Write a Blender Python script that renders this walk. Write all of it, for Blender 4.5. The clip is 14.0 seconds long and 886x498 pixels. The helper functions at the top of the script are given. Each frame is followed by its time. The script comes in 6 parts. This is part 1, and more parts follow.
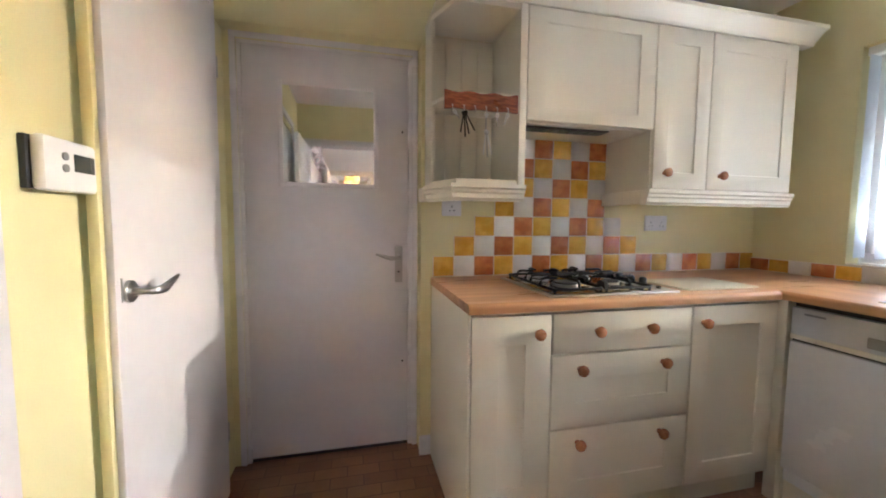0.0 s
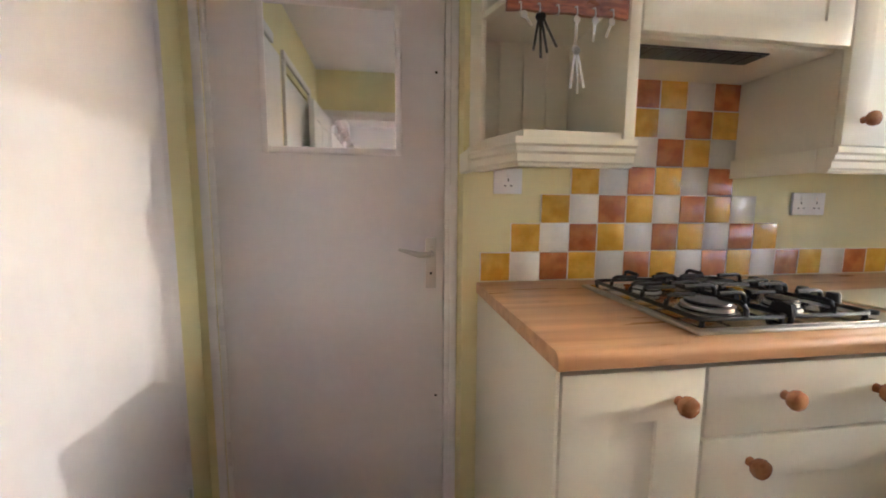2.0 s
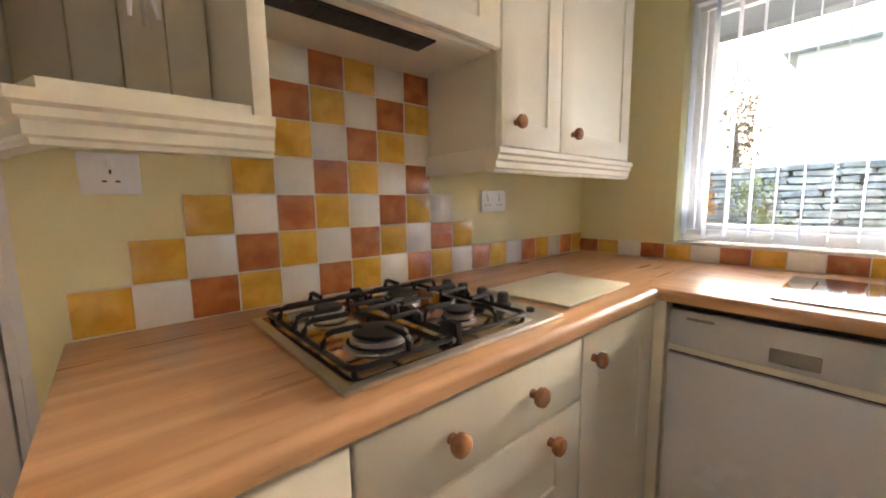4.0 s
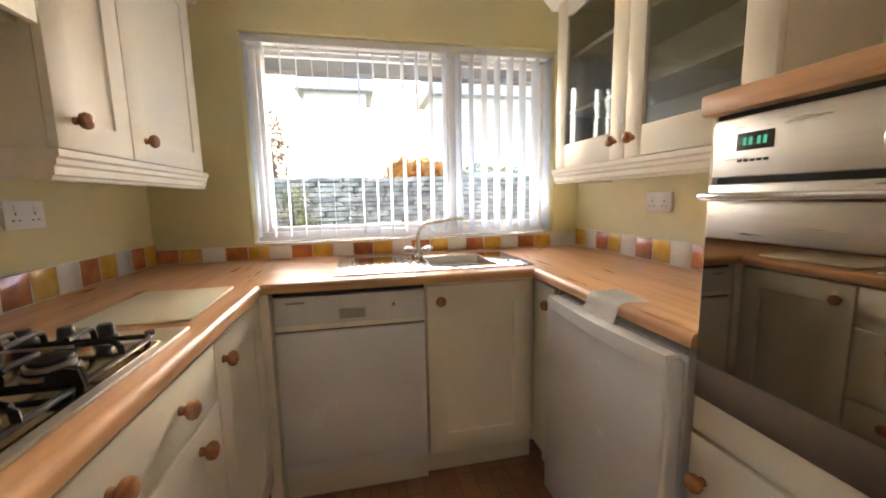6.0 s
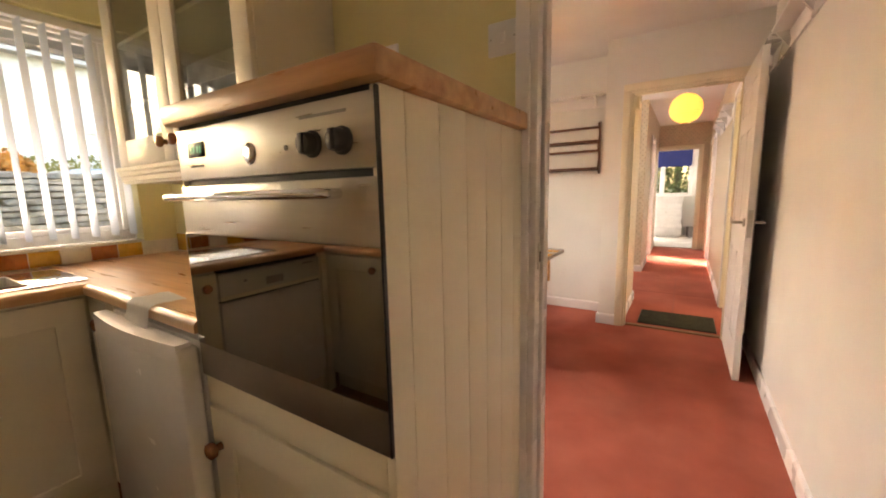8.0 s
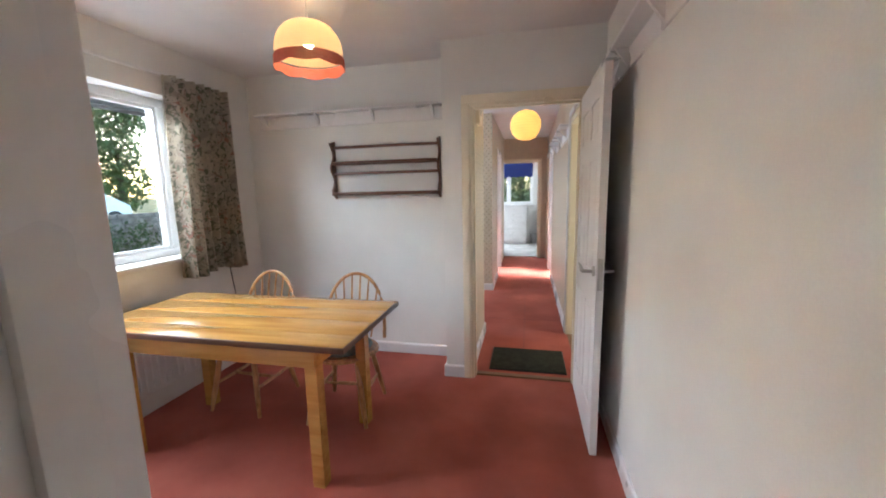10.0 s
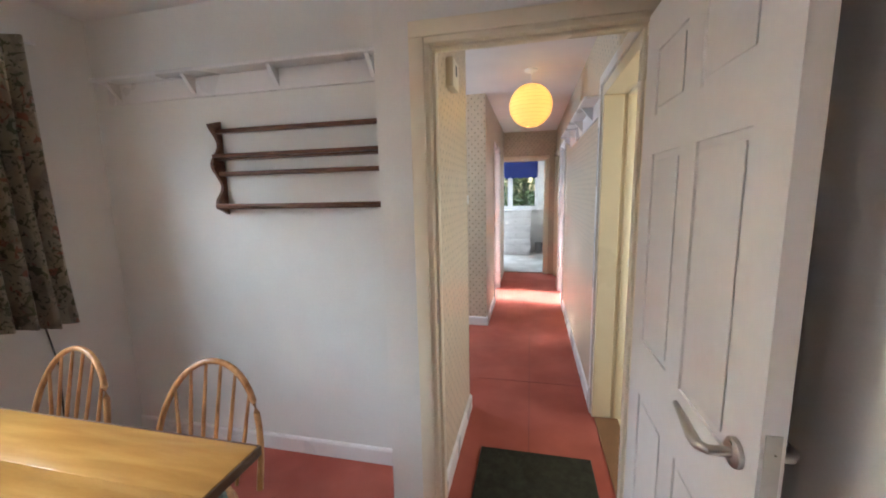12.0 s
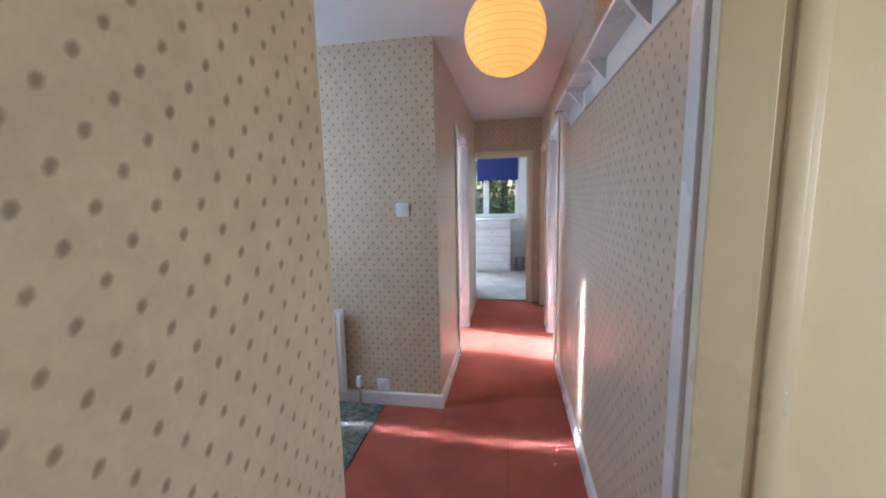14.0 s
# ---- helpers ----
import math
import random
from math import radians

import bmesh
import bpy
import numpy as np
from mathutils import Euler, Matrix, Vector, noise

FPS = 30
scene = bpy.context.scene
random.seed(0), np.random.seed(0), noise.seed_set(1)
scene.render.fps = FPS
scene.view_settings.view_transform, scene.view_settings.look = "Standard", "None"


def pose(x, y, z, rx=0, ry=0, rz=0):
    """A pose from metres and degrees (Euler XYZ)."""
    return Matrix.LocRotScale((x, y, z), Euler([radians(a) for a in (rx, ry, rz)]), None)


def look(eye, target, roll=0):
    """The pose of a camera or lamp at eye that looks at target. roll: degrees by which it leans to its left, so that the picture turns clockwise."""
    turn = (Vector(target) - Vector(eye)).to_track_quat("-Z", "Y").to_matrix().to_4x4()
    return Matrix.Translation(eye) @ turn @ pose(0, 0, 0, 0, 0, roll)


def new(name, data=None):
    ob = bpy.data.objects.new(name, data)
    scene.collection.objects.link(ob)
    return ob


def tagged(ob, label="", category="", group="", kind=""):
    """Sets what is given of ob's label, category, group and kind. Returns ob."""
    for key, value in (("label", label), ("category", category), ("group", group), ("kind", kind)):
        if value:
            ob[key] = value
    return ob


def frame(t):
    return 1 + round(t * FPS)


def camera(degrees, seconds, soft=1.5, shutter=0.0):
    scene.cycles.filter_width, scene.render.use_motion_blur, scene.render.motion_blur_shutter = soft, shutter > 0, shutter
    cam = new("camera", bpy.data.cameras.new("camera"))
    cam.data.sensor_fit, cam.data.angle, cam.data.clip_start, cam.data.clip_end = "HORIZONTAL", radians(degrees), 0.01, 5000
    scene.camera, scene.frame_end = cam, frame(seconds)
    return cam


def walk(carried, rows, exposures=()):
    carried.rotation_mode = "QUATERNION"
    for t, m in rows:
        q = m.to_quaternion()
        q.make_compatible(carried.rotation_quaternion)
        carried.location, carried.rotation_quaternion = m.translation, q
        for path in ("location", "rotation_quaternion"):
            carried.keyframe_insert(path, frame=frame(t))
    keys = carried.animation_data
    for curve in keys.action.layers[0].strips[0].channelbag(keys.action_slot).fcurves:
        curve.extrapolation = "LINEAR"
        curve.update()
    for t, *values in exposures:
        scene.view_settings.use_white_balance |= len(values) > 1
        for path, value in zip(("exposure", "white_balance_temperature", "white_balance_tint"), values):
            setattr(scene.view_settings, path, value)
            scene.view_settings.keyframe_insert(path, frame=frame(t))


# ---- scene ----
# ---------------- camera ----------------
cam = camera(98.8, 14.0, soft=1.9)
PATH = [
    (0, (-0.041, -0.09, 1.189), (0.421, 1.85, 1.043), 0.5),
    (0.5, (-0.038, 0.095, 1.179), (0.299, 2.06, 1.029), 0.4),
    (1, (-0.09, 0.327, 1.174), (0.18, 2.301, 1.0), 0.4),
    (1.5, (-0.049, 0.449, 1.177), (0.202, 2.42, 0.953), 0.3),
    (2, (0.032, 0.484, 1.173), (0.32, 2.45, 0.948), 0.3),
    (2.2, (0.059, 0.488, 1.173), (0.39, 2.447, 0.94), 0.2),
    (4.3, (0.462, 0.704, 1.193), (1.933, 2.035, 0.937), -0.7),
    (4.5, (0.466, 0.726, 1.189), (2.051, 1.918, 0.929), -0.6),
    (5, (0.416, 0.771, 1.195), (2.305, 1.375, 0.928), -0.8),
    (5.5, (0.351, 0.773, 1.218), (2.333, 0.803, 0.948), -0.9),
    (6, (0.234, 0.729, 1.217), (2.174, 0.323, 0.948), -1.1),
    (6.5, (0.127, 0.672, 1.21), (1.912, -0.186, 0.935), -1.2),
    (7, (0.035, 0.601, 1.21), (1.607, -0.604, 0.933), -1.4),
    (7.5, (-0.048, 0.529, 1.205), (1.272, -0.946, 0.918), -1.4),
    (8, (-0.093, 0.459, 1.205), (0.968, -1.211, 0.913), -1.3),
    (8.5, (-0.071, 0.327, 1.201), (0.673, -1.506, 0.908), -1.5),
    (9, (-0.06, 0.097, 1.284), (0.394, -1.827, 0.982), -1.3),
    (9.2, (-0.071, -0.002, 1.336), (0.35, -1.933, 1.033), -1.2),
    (11.5, (-0.072, -1.366, 1.438), (0.384, -3.29, 1.138), -1.3),
    (12, (-0.051, -1.72, 1.45), (0.396, -3.647, 1.152), -1.3),
    (12.5, (-0.057, -2.109, 1.455), (0.373, -4.041, 1.163), -1.3),
    (13, (-0.059, -2.512, 1.428), (0.362, -4.446, 1.141), -1.3),
    (13.5, (-0.062, -2.907, 1.425), (0.342, -4.846, 1.143), -1.2),
    (14, (-0.071, -3.289, 1.446), (0.282, -5.239, 1.171), -1.3),
]
EXPOSURES = [(0, 4.25, 5350, 11), (2, 4.25, 5500, 11), (5, 4.0, 6350, 15), (6.5, 3.7, 6700, 16), (7.5, 3.42, 8500, 18), (8.5, 3.35, 8000, 14), (9, 3.2, 5900, 8), (11.5, 2.95, 5500, 6), (12.5, 2.85, 5600, 6), (14, 2.5, 5200, 10)]
walk(cam, [(t, look(eye, target, roll)) for t, eye, target, roll in PATH], EXPOSURES)

# ---------------- light ----------------
SUN_DIR = Vector((-1.0, 0.11, -0.20)).normalized()
world = bpy.data.worlds.new("sky")
scene.world = world
world.use_nodes = True
wn = world.node_tree.nodes
sky = wn.new("ShaderNodeTexSky")
sky.sky_type = "NISHITA"
sky.sun_disc = False
sky.sun_elevation = math.asin(-SUN_DIR.z)
sky.sun_rotation = math.atan2(-SUN_DIR.x, -SUN_DIR.y)
sky.dust_density = 2.0
wn["Background"].inputs["Strength"].default_value = 0.128
world.node_tree.links.new(sky.outputs[0], wn["Background"].inputs["Color"])
sun = new("sun", bpy.data.lights.new("sun", "SUN"))
sun.data.energy = 0.048
sun.data.angle = radians(1.0)
sun.data.color = (1.0, 0.93, 0.82)
sun.rotation_euler = SUN_DIR.to_track_quat("-Z", "Y").to_euler()


def daylight_fill(name, place, target, w, h, power, color=(0.95, 0.97, 1.0)):
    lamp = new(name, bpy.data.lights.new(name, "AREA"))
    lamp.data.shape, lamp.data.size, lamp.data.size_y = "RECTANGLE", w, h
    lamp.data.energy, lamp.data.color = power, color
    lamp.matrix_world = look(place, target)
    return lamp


# added area lamps stand in for sky light: kitchen, dining room, lobby, side rooms
COOL = (0.92, 0.96, 1.0)
# kitchen fill, hidden behind the window's bottom rail
daylight_fill("daylight_fill", (2.572, 0.45, 1.012), (0.0, 0.45, 1.7), 1.6, 0.06, 4.3, (1.0, 0.95, 0.88))
# dining fill, tucked under the eaves out of view
daylight_fill("daylight_fill", (2.74, -1.85, 2.115), (1.0, -1.9, 0.75), 1.7, 0.08, 6.8, COOL)
daylight_fill("daylight_fill", (3.02, -7.42, 1.3), (0, -6.9, 0.6), 0.6, 1.2, 12, COOL)
# warm fill added for the cream room
daylight_fill("daylight_fill", (-2.05, -3.68, 1.5), (0, -3.75, 0.9), 0.7, 1.0, 2.1, (1.0, 0.86, 0.68))
# lobby fill, standing inside the closed front door
daylight_fill("daylight_fill", (2.395, -4.9, 1.5), (0, -4.9, 0.9), 0.7, 0.9, 7, (0.75, 0.87, 1.0))
# bedroom fill in the added second window
daylight_fill("daylight_fill", (1.35, -10.93, 1.6), (1.0, -9, 0.9), 0.6, 0.9, 9, COOL)

# narrow-beam lamps added for sun bands in the hall: front door strip, side room
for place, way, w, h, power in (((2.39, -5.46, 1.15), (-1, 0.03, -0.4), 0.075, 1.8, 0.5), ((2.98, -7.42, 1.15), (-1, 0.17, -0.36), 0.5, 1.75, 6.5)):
    beam = daylight_fill("sun_beam_lamp", place, tuple(Vector(place) + Vector(way)), w, h, power, (1.0, 0.94, 0.86))
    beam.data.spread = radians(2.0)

# ---------------- building helpers ----------------


class Shape:
    """A bmesh with an own local frame, laid into the world by a mapping of (u, d, w)."""

    def __init__(self, at=None):
        self.bm = bmesh.new()
        self.at = at

    def _put(self, verts):
        if self.at:
            for v in verts:
                v.co = Vector(self.at(*v.co))

    def box(self, x0, x1, y0, y1, z0, z1, bevel=0.0, seg=2):
        verts = [self.bm.verts.new((x, y, z)) for x in (x0, x1) for y in (y0, y1) for z in (z0, z1)]
        quads = ((0, 1, 3, 2), (4, 6, 7, 5), (0, 4, 5, 1), (2, 3, 7, 6), (0, 2, 6, 4), (1, 5, 7, 3))
        faces = [self.bm.faces.new([verts[i] for i in q]) for q in quads]
        if bevel:
            edges = list({e for f in faces for e in f.edges})
            res = bmesh.ops.bevel(self.bm, geom=edges, offset=bevel, segments=seg, affect="EDGES", profile=0.5)
            verts = list({v for v in res["verts"]} | {v for v in verts if v.is_valid})
        self._put(verts)
        return self

    def prism(self, outline, axis, a, b):
        """An outline in the two other axes, drawn out along axis from a to b."""
        def at(p, q, r):
            return {"x": (r, p, q), "y": (p, r, q), "z": (p, q, r)}[axis]
        lo = [self.bm.verts.new(at(p, q, a)) for p, q in outline]
        hi = [self.bm.verts.new(at(p, q, b)) for p, q in outline]
        n = len(outline)
        self.bm.faces.new(lo)
        self.bm.faces.new(hi[::-1])
        for i in range(n):
            self.bm.faces.new((lo[i], hi[i], hi[(i + 1) % n], lo[(i + 1) % n]))
        self._put(lo + hi)
        return self

    def lathe(self, profile, origin, axis="z", seg=20):
        """A profile of (radius, along) turned round an axis through origin."""
        rings = []
        for r, h in profile:
            ring = []
            for i in range(seg):
                a = 2 * math.pi * i / seg
                c, s = r * math.cos(a), r * math.sin(a)
                p = {"x": (h, c, s), "y": (c, h, s), "z": (c, s, h)}[axis]
                ring.append(self.bm.verts.new(Vector(origin) + Vector(p)))
            rings.append(ring)
        for lo, hi in zip(rings, rings[1:]):
            for i in range(seg):
                self.bm.faces.new((lo[i], lo[(i + 1) % seg], hi[(i + 1) % seg], hi[i]))
        self.bm.faces.new(rings[0])
        self.bm.faces.new(rings[-1])
        self._put([v for ring in rings for v in ring])
        return self

    def tube(self, points, radius, seg=8):
        """A round bar along points; radius is a number or one for each point."""
        pts = [Vector(p) for p in points]
        rings = []
        for i, p in enumerate(pts):
            way = (pts[min(i + 1, len(pts) - 1)] - pts[max(i - 1, 0)]).normalized()
            side = way.cross(Vector((0, 0, 1)) if abs(way.z) < 0.9 else Vector((1, 0, 0))).normalized()
            up = side.cross(way)
            r = radius[i] if isinstance(radius, (list, tuple)) else radius
            rings.append([self.bm.verts.new(p + side * r * math.cos(2 * math.pi * k / seg) + up * r * math.sin(2 * math.pi * k / seg)) for k in range(seg)])
        for lo, hi in zip(rings, rings[1:]):
            for k in range(seg):
                self.bm.faces.new((lo[k], lo[(k + 1) % seg], hi[(k + 1) % seg], hi[k]))
        self.bm.faces.new(rings[0])
        self.bm.faces.new(rings[-1])
        self._put([v for ring in rings for v in ring])
        return self


def finish(name, shape, material, smooth=False, angle=40):
    """The shape as one mesh object with its origin at its middle."""
    bm = shape.bm if isinstance(shape, Shape) else shape
    bmesh.ops.recalc_face_normals(bm, faces=bm.faces)
    lo = Vector([min(v.co[i] for v in bm.verts) for i in range(3)])
    hi = Vector([max(v.co[i] for v in bm.verts) for i in range(3)])
    mid = (lo + hi) / 2
    bmesh.ops.translate(bm, verts=bm.verts, vec=-mid)
    mesh = bpy.data.meshes.new(name)
    bm.to_mesh(mesh)
    bm.free()
    mesh.materials.append(material)
    if smooth:
        mesh.shade_smooth()
        mesh.set_sharp_from_angle(angle=radians(angle))
    ob = new(name, mesh)
    ob.location = mid
    return ob


def part(name, shape, material, parent, label="", smooth=True):
    ob = finish(name, shape, material, smooth)
    up = Matrix.Identity(4)
    p = parent
    chain = []
    while p:
        chain.append(p)
        p = p.parent
    for p in reversed(chain):
        up = up @ p.matrix_parent_inverse @ p.matrix_basis if p.parent else p.matrix_basis.copy()
    ob.parent = parent
    ob.matrix_parent_inverse = up.inverted()
    return tagged(ob, label)


def thing(name, place, label, category, group="", kind=""):
    ob = new(name)
    ob.location = place
    ob.empty_display_size = 0.05
    return tagged(ob, label, category, group, kind)


def whole(name, shape, material, label, category, group="", kind="", smooth=True):
    return tagged(finish(name, shape, material, smooth), label, category, group, kind)


def struct(name, shape, material, label, category):
    return whole(name, shape, material, label, category, kind="structure", smooth=False)


# ---------------- materials ----------------


def material(name, color, rough=0.5, metal=0.0, vary=0.06, scale=6.0, fine=60.0, bump=0.05, depth=0.002, spec=0.5, stretch=None, coat=0.0, rvary=0.1):
    m = bpy.data.materials.new(name)
    m.use_nodes = True
    nt = m.node_tree
    n, ln = nt.nodes, nt.links
    bsdf = n["Principled BSDF"]
    bsdf.inputs["Metallic"].default_value = metal
    bsdf.inputs["Specular IOR Level"].default_value = spec
    bsdf.inputs["Coat Weight"].default_value = coat
    bsdf.inputs["Coat Roughness"].default_value = 0.12
    geo = n.new("ShaderNodeNewGeometry")
    vec = geo.outputs["Position"]
    if stretch:
        mp = n.new("ShaderNodeMapping")
        mp.inputs["Scale"].default_value = stretch
        ln.new(vec, mp.inputs["Vector"])
        vec = mp.outputs[0]
    big, small = n.new("ShaderNodeTexNoise"), n.new("ShaderNodeTexNoise")
    big.inputs["Scale"].default_value, small.inputs["Scale"].default_value = scale, fine
    big.inputs["Detail"].default_value, small.inputs["Detail"].default_value = 4, 5
    for t in (big, small):
        ln.new(vec, t.inputs["Vector"])
    add = n.new("ShaderNodeMath")
    add.operation = "MULTIPLY_ADD"
    ln.new(small.outputs["Fac"], add.inputs[0])
    add.inputs[1].default_value = 0.4
    ln.new(big.outputs["Fac"], add.inputs[2])
    ramp = n.new("ShaderNodeMapRange")
    ln.new(add.outputs[0], ramp.inputs["Value"])
    ramp.inputs["From Min"].default_value, ramp.inputs["From Max"].default_value = 0.4, 1.0
    ramp.inputs["To Min"].default_value, ramp.inputs["To Max"].default_value = 1 - 2 * vary, 1 + vary
    mul = n.new("ShaderNodeVectorMath")
    mul.operation = "SCALE"
    mul.inputs[0].default_value = color
    ln.new(ramp.outputs[0], mul.inputs["Scale"])
    ln.new(mul.outputs[0], bsdf.inputs["Base Color"])
    rr = n.new("ShaderNodeMapRange")
    ln.new(big.outputs["Fac"], rr.inputs["Value"])
    rr.inputs["From Min"].default_value, rr.inputs["From Max"].default_value = 0.3, 0.7
    rr.inputs["To Min"].default_value, rr.inputs["To Max"].default_value = rough * (1 - rvary), min(1, rough * (1 + rvary))
    ln.new(rr.outputs[0], bsdf.inputs["Roughness"])
    if bump:
        b = n.new("ShaderNodeBump")
        b.inputs["Strength"].default_value, b.inputs["Distance"].default_value = bump, depth
        ln.new(small.outputs["Fac"], b.inputs["Height"])
        ln.new(b.outputs[0], bsdf.inputs["Normal"])
    return m


def two_tone(m, color_a, color_b, scale, stretch=(1, 1, 1), lo=0.4, hi=0.6, detail=4.0, distort=0.0):
    """Replaces a material's colour by a blend of two through noise; grain keeps its variation."""
    n, ln = m.node_tree.nodes, m.node_tree.links
    geo, mp, tex, ramp = n.new("ShaderNodeNewGeometry"), n.new("ShaderNodeMapping"), n.new("ShaderNodeTexNoise"), n.new("ShaderNodeValToRGB")
    mp.inputs["Scale"].default_value = stretch
    tex.inputs["Scale"].default_value, tex.inputs["Detail"].default_value, tex.inputs["Distortion"].default_value = scale, detail, distort
    ln.new(geo.outputs["Position"], mp.inputs["Vector"])
    ln.new(mp.outputs[0], tex.inputs["Vector"])
    ln.new(tex.outputs["Fac"], ramp.inputs["Fac"])
    ramp.color_ramp.elements[0].position, ramp.color_ramp.elements[1].position = lo, hi
    ramp.color_ramp.elements[0].color, ramp.color_ramp.elements[1].color = (*color_a, 1), (*color_b, 1)
    scaler = [x for x in n if x.bl_idname == "ShaderNodeVectorMath"][0]
    ln.new(ramp.outputs["Color"], scaler.inputs[0])
    return m


def by_piece(m, low=0.85, high=1.12):
    """Varies a material from object to object."""
    n, ln = m.node_tree.nodes, m.node_tree.links
    info, mr, mul = n.new("ShaderNodeObjectInfo"), n.new("ShaderNodeMapRange"), n.new("ShaderNodeVectorMath")
    mr.inputs["To Min"].default_value, mr.inputs["To Max"].default_value = low, high
    mul.operation = "SCALE"
    ln.new(info.outputs["Random"], mr.inputs["Value"])
    bsdf = n["Principled BSDF"]
    old = bsdf.inputs["Base Color"].links[0].from_socket
    ln.new(old, mul.inputs[0])
    ln.new(mr.outputs[0], mul.inputs["Scale"])
    ln.new(mul.outputs[0], bsdf.inputs["Base Color"])
    return m


YELLOW = material("yellow_wall_paint", (0.76, 0.69, 0.38), 0.6, vary=0.05, scale=2.5, fine=220, bump=0.12)
WHITE_WALL = material("white_wall_paint", (0.78, 0.76, 0.72), 0.65, vary=0.05, scale=2.0, fine=160, bump=0.15)
CREAM_WALL = material("cream_wall_paint", (0.82, 0.74, 0.56), 0.55, vary=0.05, scale=2.0, fine=160, bump=0.1)
CEILING = material("white_ceiling_paint", (0.80, 0.77, 0.76), 0.8, vary=0.04, scale=3.0, fine=90, bump=0.2)
GLOSS_WHITE = material("white_gloss_paint", (0.78, 0.75, 0.74), 0.28, vary=0.03, scale=3, fine=40, bump=0.04)
SATIN_WHITE = material("white_satin_paint", (0.76, 0.74, 0.73), 0.5, vary=0.03, scale=3, fine=40, bump=0.04)
DOOR_WHITE = material("door_white_paint", (0.74, 0.70, 0.70), 0.33, vary=0.04, scale=2.5, fine=30, bump=0.05)
MAGNOLIA = material("magnolia_gloss_paint", (0.80, 0.72, 0.56), 0.3, vary=0.03, scale=3, fine=40, bump=0.04)
CREAM = material("cream_cabinet_foil", (0.80, 0.745, 0.60), 0.38, vary=0.03, scale=3, fine=90, bump=0.04)
CREAM_EDGE = material("cream_panel", (0.78, 0.715, 0.57), 0.45, vary=0.04, scale=4, fine=90, bump=0.05)
APPLIANCE = material("white_enamel", (0.78, 0.77, 0.76), 0.25, vary=0.03, scale=4, fine=50, bump=0.02)
APPLIANCE_GREY = material("grey_fascia_plastic", (0.62, 0.61, 0.58), 0.35, vary=0.05, scale=5, fine=60)
BEECH = two_tone(material("beech_laminate", (0.6, 0.34, 0.16), 0.3, vary=0.07, scale=5, fine=50, bump=0.03, stretch=(0.6, 6, 6)), (0.50, 0.255, 0.115), (0.66, 0.38, 0.19), 3.0, (0.7, 9, 9), 0.35, 0.65)
BEECH_Y = two_tone(material("beech_laminate_across", (0.6, 0.34, 0.16), 0.3, vary=0.07, scale=5, fine=50, bump=0.03, stretch=(6, 0.6, 6)), (0.50, 0.255, 0.115), (0.66, 0.38, 0.19), 3.0, (9, 0.7, 9), 0.35, 0.65)
KNOB_WOOD = two_tone(material("stained_wood_knob", (0.3, 0.12, 0.05), 0.25, vary=0.1, scale=30, fine=120, coat=0.3), (0.34, 0.135, 0.055), (0.46, 0.21, 0.095), 40)
DARK_WOOD = two_tone(material("dark_stained_wood", (0.14, 0.06, 0.03), 0.35, vary=0.12, scale=12, fine=90, stretch=(1, 8, 8)), (0.10, 0.038, 0.018), (0.19, 0.08, 0.04), 14, (1, 8, 8))
KEY_WOOD = two_tone(material("red_stained_wood", (0.25, 0.07, 0.025), 0.3, vary=0.1, scale=20, fine=90, coat=0.3), (0.20, 0.05, 0.02), (0.34, 0.11, 0.045), 24, (1, 5, 5))
TABLE_WOOD = two_tone(material("varnished_elm", (0.5, 0.25, 0.07), 0.2, vary=0.08, scale=4, fine=60, bump=0.03, stretch=(1, 7, 7), coat=0.5), (0.45, 0.22, 0.05), (0.60, 0.335, 0.09), 3.2, (0.8, 6, 6), 0.3, 0.7, distort=0.6)
TABLE_EDGE = material("dark_table_edge", (0.12, 0.055, 0.025), 0.35, vary=0.12, scale=10, fine=60)
CHAIR_WOOD = two_tone(material("honey_beech", (0.5, 0.25, 0.09), 0.3, vary=0.08, scale=10, fine=80, stretch=(4, 4, 1), coat=0.3), (0.42, 0.19, 0.065), (0.58, 0.31, 0.12), 10, (4, 4, 1))
STEEL = material("brushed_steel", (0.62, 0.59, 0.54), 0.3, metal=1.0, vary=0.05, scale=5, fine=160, bump=0.04, stretch=(1, 1, 14))
CHROME = material("chrome", (0.78, 0.78, 0.78), 0.12, metal=1.0, vary=0.03, scale=8, fine=60, bump=0.0)
SATIN = material("satin_nickel", (0.55, 0.53, 0.50), 0.3, metal=1.0, vary=0.05, scale=12, fine=90)
BLACK = material("black_enamel", (0.010, 0.009, 0.009), 0.38, spec=0.3, vary=0.1, scale=20, fine=90, bump=0.03)
BLACK_PLASTIC = material("black_plastic", (0.02, 0.02, 0.022), 0.35, vary=0.1, scale=20, fine=90)
# near-black: dark keys, hole marks, and strips with gap shade put into colour
DARK_FILL = material("dark_fill", (0.03, 0.025, 0.02), 0.8, vary=0.1)
OVEN_GLASS = material("black_oven_glass", (0.36, 0.33, 0.29), 0.03, metal=1.0, vary=0.03, bump=0.0)
BROWN_PLINTH = material("brown_metal_strip", (0.20, 0.16, 0.13), 0.4, metal=0.6, vary=0.06, scale=6, fine=60)
PLASTIC = material("white_plastic", (0.80, 0.79, 0.78), 0.35, vary=0.02, scale=10, fine=80, bump=0.0)
RED = material("red_plastic", (0.55, 0.03, 0.02), 0.35, vary=0.05, bump=0.0)
GREY_LCD = material("lcd_grey", (0.05, 0.055, 0.05), 0.25, vary=0.05, bump=0.0)
